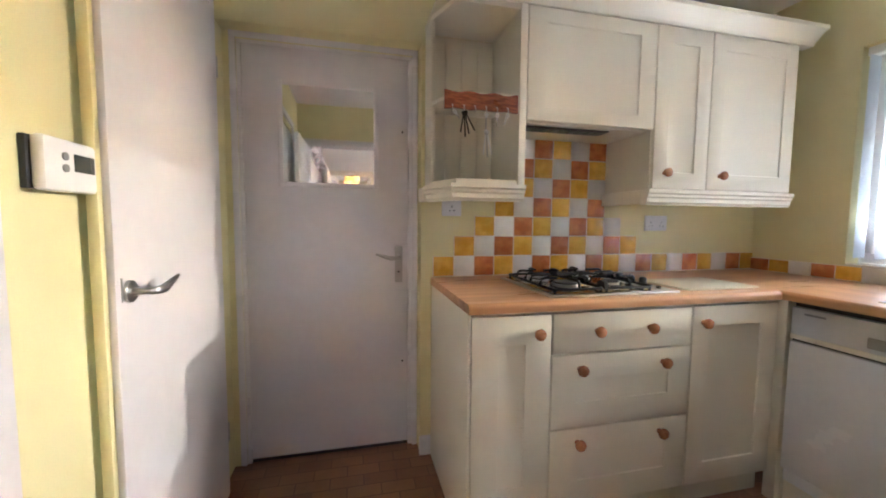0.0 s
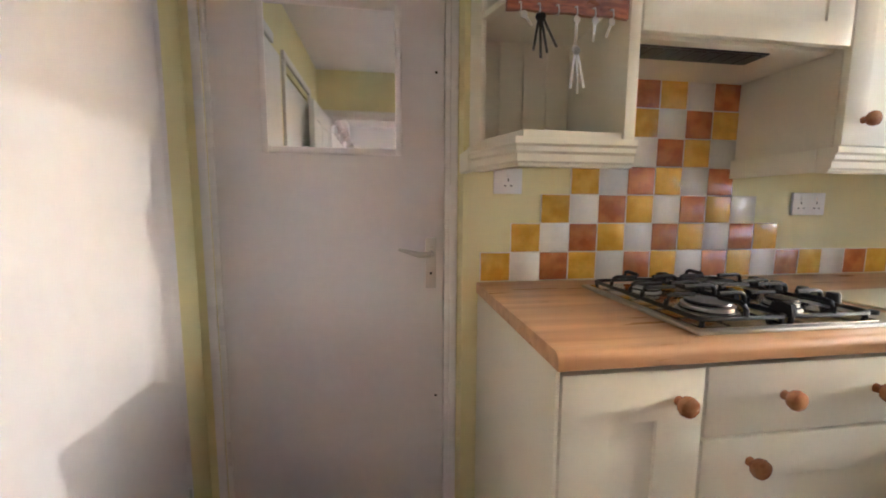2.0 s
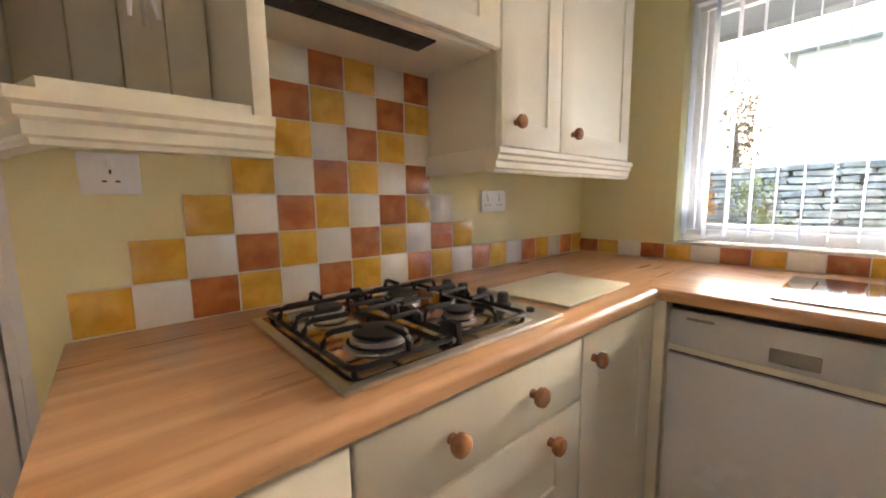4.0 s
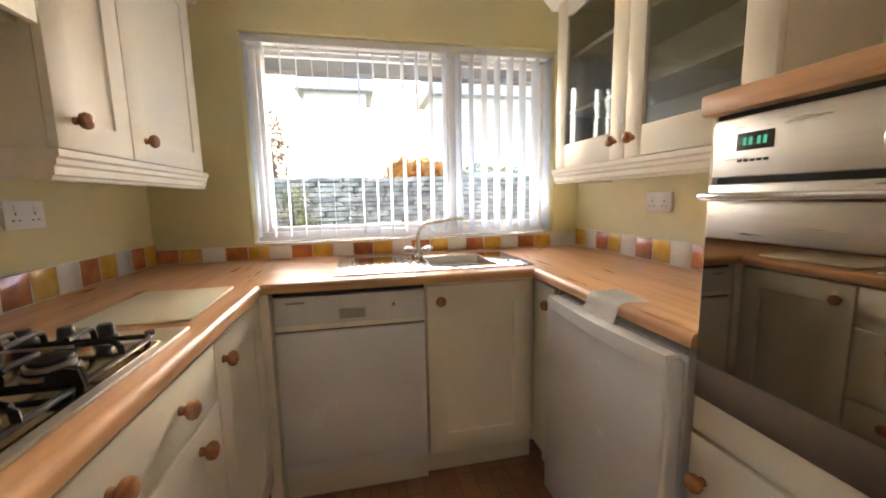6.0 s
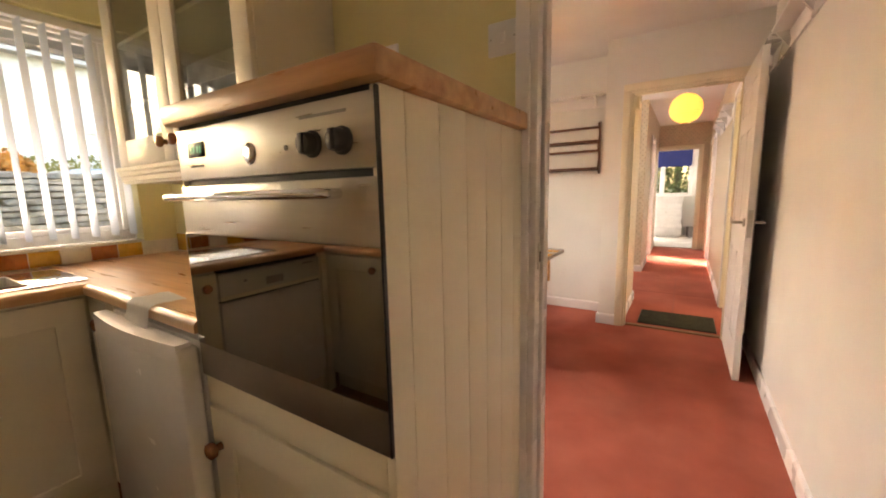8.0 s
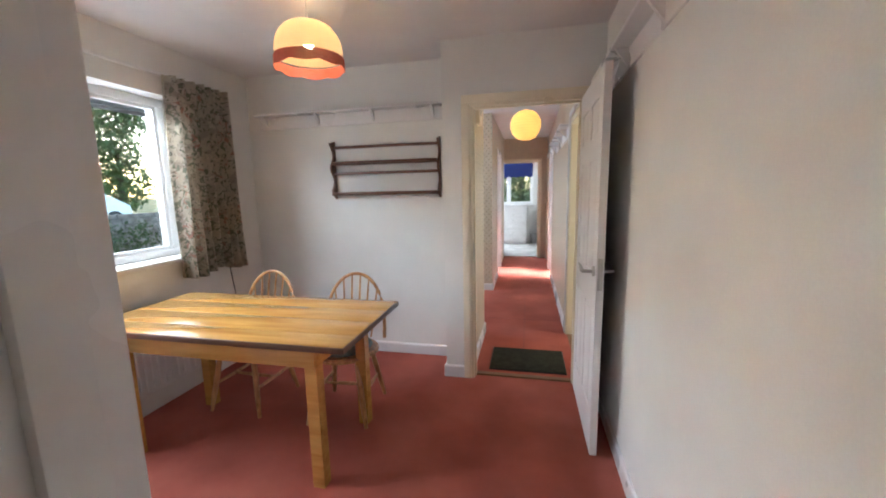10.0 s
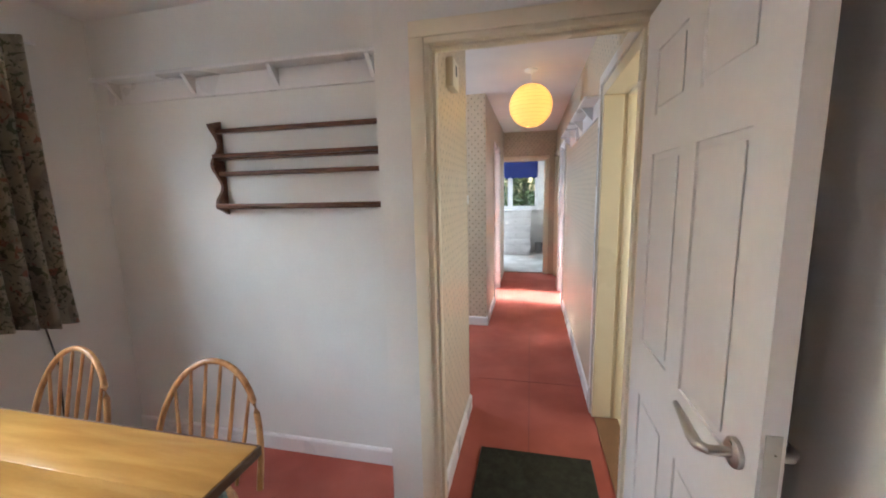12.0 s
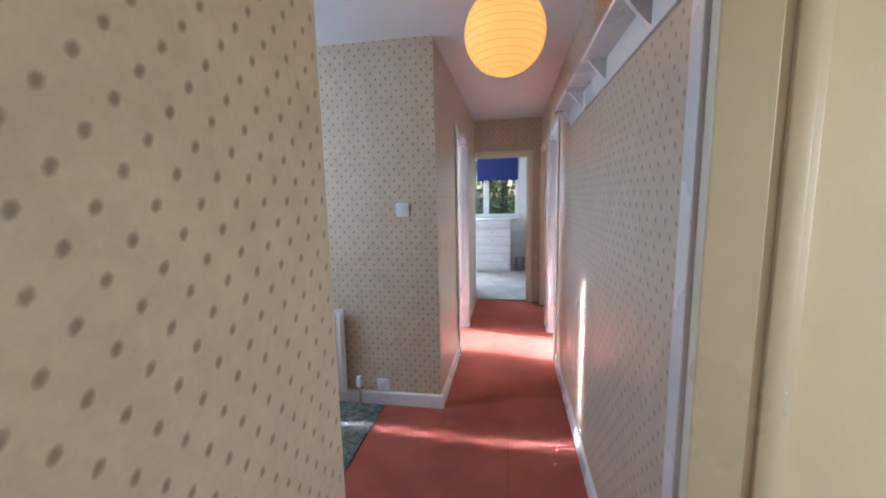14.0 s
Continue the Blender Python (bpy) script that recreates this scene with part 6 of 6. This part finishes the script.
vl = part("valve", Shape().lathe([(0.018, 0.15), (0.022, 0.165), (0.022, 0.205), (0.016, 0.22), (0.002, 0.221)], (0.965, -5.635, 0)), PLASTIC, ra)
part("pipe", Shape().tube([(0.965, -5.635, 0.0), (0.965, -5.635, 0.15)], 0.008), SATIN, ra)
st = thing("strike_plate", (-0.60, -4.12, 1.0), "small chrome strike plate on the door frame", "strike plate")
part("plate", Shape().box(-0.625, -0.585, -4.1255, -4.1195, 0.985, 1.035, 0.0008), material("zinc_plate", (0.72, 0.71, 0.68), 0.45, metal=0.5, vary=0.08, scale=40, fine=200), st)

# front door, leading to the lobby; unseen, opaque panes added behind the lobby lamps
fd = thing("door_6", (2.44, -4.9, 0), "white front door with opaque side strip, closed", "door", kind="structure")
part("leaf", Shape().box(2.42, 2.465, -5.37, -4.46, 0.0, 2.06), GLOSS_WHITE, fd)
part("door_blank", Shape().box(2.41, 2.4195, -5.25, -4.58, 1.0, 1.95, 0.003), PLASTIC, fd)
# opaque strip, keeps the sun lamp out of the slit
p = part("side_blank", Shape().box(2.44, 2.448, -5.585, -5.475, 0.15, 1.75), PLASTIC, fd)

# far doors
panel_door("door_7", (0.435, -8.525, 0.006), 0.70, -82, "white moulded six-panel bedroom door, wide open", handle=False)
wd = thing("door_8", (-0.5, -6.9, 0), "white side room door standing part open", "door", kind="structure")
part("leaf", Shape().box(-0.595, -0.56, -7.25, -6.60, 0.012, 1.96, 0.003), GLOSS_WHITE, wd)
wd2 = thing("door_9", (-0.5, -7.9, 0), "cream flush door at the end of the hall, closed", "door", kind="structure")
part("leaf", Shape().box(-0.525, -0.49, -8.268, -7.532, 0.012, 1.965, 0.003), MAGNOLIA, wd2)

# ---------------- bedroom ----------------
cs = thing("chest_of_drawers", (0.26, -10.55, 0), "white chest of six drawers with small handles under the window", "chest of drawers")
part("body", Shape().box(-0.06, 0.60, -10.84, -10.37, 0.05, 0.985), GLOSS_WHITE, cs)
part("top", Shape().box(-0.075, 0.615, -10.86, -10.34, 0.986, 1.005, 0.004), GLOSS_WHITE, cs)
part("plinth", Shape().box(-0.05, 0.59, -10.84, -10.39, 0.006, 0.049), GLOSS_WHITE, cs)
for k in range(6):
    z0 = 0.07 + 0.152 * k
    d = part("drawer", Shape().box(-0.055, 0.595, -10.3695, -10.352, z0, z0 + 0.144, 0.004), GLOSS_WHITE, cs)
    part("handle", Shape().box(0.24, 0.30, -10.352, -10.338, z0 + 0.075, z0 + 0.085, 0.003), SATIN, d)
bl = thing("roman_blind", (0.28, -10.88, 1.75), "dark blue scalloped window blind, half raised", "blind")
s = Shape()
nb = 60
outl = [(-0.20 + 0.78 * k / nb, 1.745 - 0.028 * abs(math.sin(k / nb * math.pi * 5))) for k in range(nb + 1)]
s.prism(outl + [(0.58, 2.21), (-0.20, 2.21)], "y", -10.885, -10.872)
part("cloth", s, BLUE, bl)
part("roller", Shape().tube([(-0.21, -10.88, 2.215), (0.59, -10.88, 2.215)], 0.018, 12), BLUE, bl)
bx = thing("waste_bin", (-0.27, -10.62, 0), "small dark bin in the bedroom corner", "bin")
part("body", Shape().lathe([(0.075, 0.006), (0.09, 0.25), (0.085, 0.25), (0.07, 0.012)], (-0.24, -10.62, 0)), GREY_BUTTON, bx)
# ---------------- outside ----------------
GRASS = two_tone(material("rough_grass", (0.08, 0.12, 0.03), 0.9, vary=0.2, scale=3, fine=60, bump=0.6, depth=0.02), (0.055, 0.09, 0.02), (0.13, 0.15, 0.05), 1.5)
ROAD = material("grey_tarmac", (0.07, 0.07, 0.07), 0.85, vary=0.15, scale=2, fine=150, bump=0.4)
STONE = by_piece(two_tone(material("grey_wall_stone", (0.3, 0.28, 0.24), 0.85, vary=0.2, scale=9, fine=60, bump=0.5, depth=0.01), (0.34, 0.31, 0.26), (0.52, 0.48, 0.40), 7), 0.75, 1.2)
STONE_CORE = material("wall_mortar", (0.22, 0.20, 0.165), 0.95, vary=0.2, scale=9, fine=60, bump=0.5)
RENDER_WHITE = material("white_house_render", (0.88, 0.86, 0.82), 0.8, vary=0.06, scale=1.5, fine=40, bump=0.2)
SLATE = material("slate_roof", (0.58, 0.53, 0.47), 0.95, vary=0.15, scale=3, fine=30)
LEAF_O = by_piece(material("orange_leaves", (0.72, 0.30, 0.05), 0.6, vary=0.3, scale=6, fine=40))
LEAF_G = material("green_leaves", (0.09, 0.14, 0.03), 0.55, vary=0.3, scale=6, fine=40)
LEAF_Y = material("yellow_green_leaves", (0.30, 0.28, 0.05), 0.6, vary=0.3, scale=6, fine=40)
LEAF_B = material("brown_leaves", (0.24, 0.15, 0.08), 0.6, vary=0.3, scale=6, fine=40)
BARK = material("tree_bark", (0.12, 0.09, 0.06), 0.9, vary=0.25, scale=10, fine=60, bump=0.6)
CAR_PAINT = material("silver_car_paint", (0.62, 0.64, 0.67), 0.25, metal=0.3, vary=0.02, bump=0.0, coat=1.0)
CAR_GLASS = material("dark_car_glass", (0.02, 0.025, 0.03), 0.05, vary=0.05, bump=0.0, spec=0.8)
RUBBER = material("tyre_rubber", (0.02, 0.02, 0.02), 0.8, vary=0.1)

struct("ground", Shape().box(-400, 400, -400, 400, -0.4, -0.20), GRASS, "rough grassy ground", "ground")
struct("road", Shape().box(7.6, 18.5, -60, 60, -0.199, 0.30), ROAD, "grey tarmac road behind the stone wall", "road")
struct("patio", Shape().box(2.62, 6.4, -14, 14, -0.199, -0.12), ROAD, "grey paved yard outside the windows", "pavement")

# dry stone wall
sw = struct("garden_wall", Shape().box(6.62, 6.98, -4.4, 8.0, -0.2, 1.50), STONE_CORE, "old grey dry stone garden wall", "wall")
rnd = random.Random(11)


def stone_mesh(seed):
    r = random.Random(seed)
    s = Shape().box(-0.5, 0.5, -0.5, 0.5, -0.5, 0.5, 0.14, 1)
    for v in s.bm.verts:
        v.co += Vector((r.uniform(-0.07, 0.07), r.uniform(-0.08, 0.08), r.uniform(-0.08, 0.08)))
    bmesh.ops.recalc_face_normals(s.bm, faces=s.bm.faces)
    me = bpy.data.meshes.new("stone")
    s.bm.to_mesh(me)
    s.bm.free()
    me.materials.append(STONE)
    return me


STONES = [stone_mesh(k) for k in range(8)]
count = 0
z = 0.50
while z < 1.52:
    h = rnd.uniform(0.055, 0.10)
    y = -3.4 + rnd.uniform(0, 0.2)
    while y < 4.3:
        w = rnd.uniform(0.16, 0.52)
        ob = new("stone", STONES[count % 8])
        ob.matrix_world = Matrix.Translation((6.62 + rnd.uniform(-0.012, 0.012), y + w / 2, z + h / 2)) @ Matrix.Rotation(radians(rnd.uniform(-2, 2)), 4, "X") @ Matrix.Diagonal((0.16, w - 0.012, h - 0.008, 1))
        ob.parent = sw
        ob.matrix_parent_inverse = sw.matrix_basis.inverted()
        count += 1
        y += w
    z += h


low = thing("garden_wall_low", (6.8, -6.7, -0.2), "low old dry stone garden wall", "wall", kind="structure")
part("core", Shape().box(6.64, 6.98, -9.0, -4.402, -0.2, 1.10), STONE_CORE, low, smooth=False)
rubble = Shape()
z = 0.35
while z < 1.12:
    h, y = rnd.uniform(0.07, 0.12), -9.0
    while y < -4.5:
        w = rnd.uniform(0.2, 0.5)
        rubble.box(6.55 + rnd.uniform(0, 0.03), 6.70, y + 0.008, y + w - 0.008, z + 0.006, z + h - 0.006)
        y += w
    z += h
tagged(part("rubble", rubble, STONE, low, smooth=False), kind="stuff")


def leaves(name, lumps, n, size, mat, parent, seed, label=""):
    """A crown of many small folded leaves scattered through lumps (centre, radii)."""
    r = random.Random(seed)
    verts, faces = [], []
    for k in range(n):
        c, rad = lumps[r.randrange(len(lumps))]
        d = Vector((r.gauss(0, 1), r.gauss(0, 1), r.gauss(0, 1))).normalized() * (r.random() ** 0.4)
        p = Vector(c) + Vector((d.x * rad[0], d.y * rad[1], d.z * rad[2]))
        m = Euler((r.uniform(0, 6.3), r.uniform(0, 6.3), r.uniform(0, 6.3))).to_matrix()
        s = size * r.uniform(0.6, 1.3)
        base = len(verts)
        for q in ((-0.5, 0, 0), (0, -0.32, 0.10), (0.55, 0, 0), (0, 0.32, 0.10)):
            verts.append(p + m @ (Vector(q) * s))
        faces += [(base, base + 1, base + 2), (base, base + 2, base + 3)]
    me = bpy.data.meshes.new(name)
    me.from_pydata([tuple(v) for v in verts], [], faces)
    me.materials.append(mat)
    ob = new(name, me)
    if parent:
        ob.parent = parent
        ob.matrix_parent_inverse = parent.matrix_basis.inverted()
    return tagged(ob, label, kind="stuff")


def shrub(name, place, lumps, n, size, mat, label, seed, category="hedge", trunk=None):
    ob = thing(name, place, label, category)
    leaves("crown", lumps, n, size, mat, ob, seed)
    x, y, z = place
    r = random.Random(seed)
    h = trunk or 0.8
    part("trunk", Shape().tube([(x, y, z), (x + 0.05, y - 0.03, z + h * 0.5), (x, y, z + h)], [0.09 * h / 1.2, 0.06 * h / 1.2, 0.03], 8), BARK, ob)
    for k, (c, rad) in enumerate(lumps[:8]):
        part("branch", Shape().tube([(x, y, z + h * 0.7), ((x + c[0]) / 2, (y + c[1]) / 2, (z + h * 0.7 + c[2]) / 2 + 0.05), c], [0.03, 0.02, 0.008], 6), BARK, ob)
    return ob


shrub("beech_hedge", (8.0, -0.6, 0.3), [((8.0, -0.10, 1.62), (0.35, 0.38, 0.42)), ((8.0, -0.5, 1.62), (0.35, 0.4, 0.40)), ((8.0, -0.85, 1.55), (0.35, 0.35, 0.40)), ((8.0, -0.4, 1.1), (0.35, 0.7, 0.5))], 7000, 0.10, LEAF_O, "clipped orange autumn beech hedge behind the wall", 1)
shrub("green_shrub", (12.0, -3.0, 0.3), [((12.0, -2.0, 1.7), (0.4, 0.7, 0.5)), ((12.1, -3.0, 1.75), (0.4, 0.8, 0.55)), ((12.1, -4.0, 1.7), (0.4, 0.7, 0.5))], 4000, 0.09, LEAF_Y, "yellow-green shrub behind the parked car", 2, "shrub")
shrub("garden_shrub", (6.1, 2.35, -0.2), [((6.1, 2.25, 1.15), (0.25, 0.22, 0.35)), ((6.15, 2.5, 0.95), (0.3, 0.3, 0.45)), ((6.1, 2.3, 0.5), (0.35, 0.35, 0.4))], 1300, 0.06, LEAF_O, "reddish autumn shrub against the stone wall", 3, "shrub", 0.9)
shrub("garden_shrub", (6.3, 1.75, -0.2), [((6.35, 1.75, 1.2), (0.15, 0.28, 0.25)), ((6.35, 1.6, 0.85), (0.15, 0.3, 0.25))], 420, 0.05, LEAF_Y, "thin yellow-green shrub trailing over the stone wall", 8, "shrub", 0.9)
shrub("garden_shrub", (6.2, -5.2, -0.2), [((6.3, -4.9, 0.75), (0.2, 0.4, 0.35)), ((6.25, -5.5, 0.65), (0.25, 0.4, 0.4)), ((6.3, -5.2, 0.3), (0.3, 0.6, 0.4))], 1500, 0.06, LEAF_G, "low green shrub against the stone wall", 9, "shrub", 0.6)
shrub("conifer", (11.0, 4.05, 0.3), [((11.0, 4.05, 1.6), (0.8, 0.7, 1.0)), ((11.0, 4.0, 2.6), (0.5, 0.5, 0.8)), ((11.0, 4.0, 3.3), (0.3, 0.3, 0.6))], 3600, 0.12, LEAF_G, "tall green conifer by the road", 4, "tree", 3.0)
shrub("garden_tree", (14.0, 3.6, 0.3), [((14.0, 3.3, 3.0), (0.9, 0.45, 1.0)), ((14.2, 3.7, 3.7), (0.8, 0.5, 1.0)), ((13.8, 3.4, 2.0), (0.9, 0.5, 0.9))], 1100, 0.13, LEAF_B, "thin brownish tree with gaps in its crown", 5, "tree", 3.0)
for k in range(4):
    yy = -13.5 - 3.4 * k
    shrub("tall_tree", (30.0, yy, -0.2), [((30, yy, 2.4), (1.8, 2.2, 2.2)), ((30, yy + 0.6, 5.0), (1.8, 2.2, 2.0)), ((30, yy - 0.7, 7.6), (1.6, 1.9, 1.9))], 4200, 0.32, LEAF_G, "tall green tree beyond the road", 20 + k, "tree", 5.5)
for k, (xx, yy) in enumerate(((0.1, -14.2), (1.0, -14.6), (-0.9, -14.8))):
    shrub("garden_tree", (xx, yy, -0.2), [((xx, yy, 1.2), (0.8, 0.7, 0.9)), ((xx + 0.2, yy, 2.4), (0.8, 0.7, 0.8)), ((xx - 0.2, yy, 3.4), (0.7, 0.7, 0.8))], 2600, 0.12, LEAF_G, "leafy green garden tree outside the bedroom", 40 + k, "tree", 2.5)

# house across the road
hs = thing("house", (18, 0, 0.2), "white rendered house across the road with slate roof", "house")
for y0, y1 in ((0.4, 2.7), (-9.0, -2.3)):
    part("wall", Shape().box(16.0, 18.2, y0, y1, -0.2, 5.3), RENDER_WHITE, hs)
for y0, y1 in ((0.1, 3.0), (-9.3, -2.0)):
    part("roof", Shape().prism([(15.6, 5.3), (18.6, 5.3), (17.1, 6.4)], "y", y0, y1), SLATE, hs)
part("chimney", Shape().box(16.7, 17.5, -5.4, -4.6, 6.0, 7.4), RENDER_WHITE, hs)
for yy in (1.4, -4.2, -7.2):
    part("window", Shape().box(15.95, 15.999, yy - 0.35, yy + 0.35, 3.3, 4.2, 0.01), PLASTIC, hs)


def car(place, turn, label):
    """A small hatchback; its length lies along y before the turn."""
    c = thing("parked_car", (0, 0, 0), label, "car")
    prof = [(-1.95, 0.30), (-1.97, 0.60), (-1.88, 0.85), (-1.55, 0.93), (-0.95, 1.38), (-0.4, 1.47), (0.45, 1.46), (0.85, 1.30), (1.05, 0.98), (1.75, 0.86), (1.97, 0.70), (2.0, 0.35), (1.9, 0.25), (-1.9, 0.25)]
    s = Shape().prism(prof, "x", -0.82, 0.82)
    for v in s.bm.verts:
        if v.co.z > 1.0:
            v.co.x *= 0.80
        elif v.co.z > 0.9:
            v.co.x *= 0.97
    bmesh.ops.bevel(s.bm, geom=list(s.bm.edges), offset=0.05, segments=3, affect="EDGES")
    part("body", s, CAR_PAINT, c)
    for sx in (-1, 1):
        g = Shape().prism([(-0.98, 0.98), (-0.80, 1.30), (0.42, 1.37), (0.70, 1.22), (0.86, 0.98)], "x", 0.70, 0.765)
        for v in g.bm.verts:
            v.co.x = sx * (v.co.x - 0.10 * max(0, (v.co.z - 0.98)) / 0.4 + 0.03)
        part("side_window", g, CAR_GLASS, c)
        for wy in (-1.25, 1.25):
            t = part("wheel", Shape().lathe([(0.2, -0.09), (0.29, -0.10), (0.31, -0.07), (0.31, 0.07), (0.29, 0.10), (0.2, 0.09)], (sx * 0.76, wy, 0.31), "x", 28), RUBBER, c)
            part("rim", Shape().lathe([(0.05, -0.10), (0.19, -0.095), (0.195, 0.095), (0.05, 0.10)], (sx * 0.76, wy, 0.31), "x", 20), SATIN, t)
    part("windscreen", Shape().prism([(0.52, 1.44), (0.86, 1.285), (1.06, 1.0), (1.02, 1.0), (0.5, 1.41)], "x", -0.60, 0.60), CAR_GLASS, c)
    part("rear_window", Shape().prism([(-0.99, 1.375), (-1.52, 0.965), (-1.48, 0.955), (-0.95, 1.35)], "x", -0.60, 0.60), CAR_GLASS, c)
    for sx in (-0.6, 0.6):
        part("headlight", Shape().box(sx - 0.16, sx + 0.16, 1.86, 1.99, 0.60, 0.74, 0.03), CHROME, c)
    c.matrix_basis = pose(*place, 0, 0, turn)
    return c


car((9.3, -2.2, 0.30), 4, "silver hatchback parked behind the stone wall")
car((16.0, -10.6, 0.30), 2, "silver hatchback parked across the road")
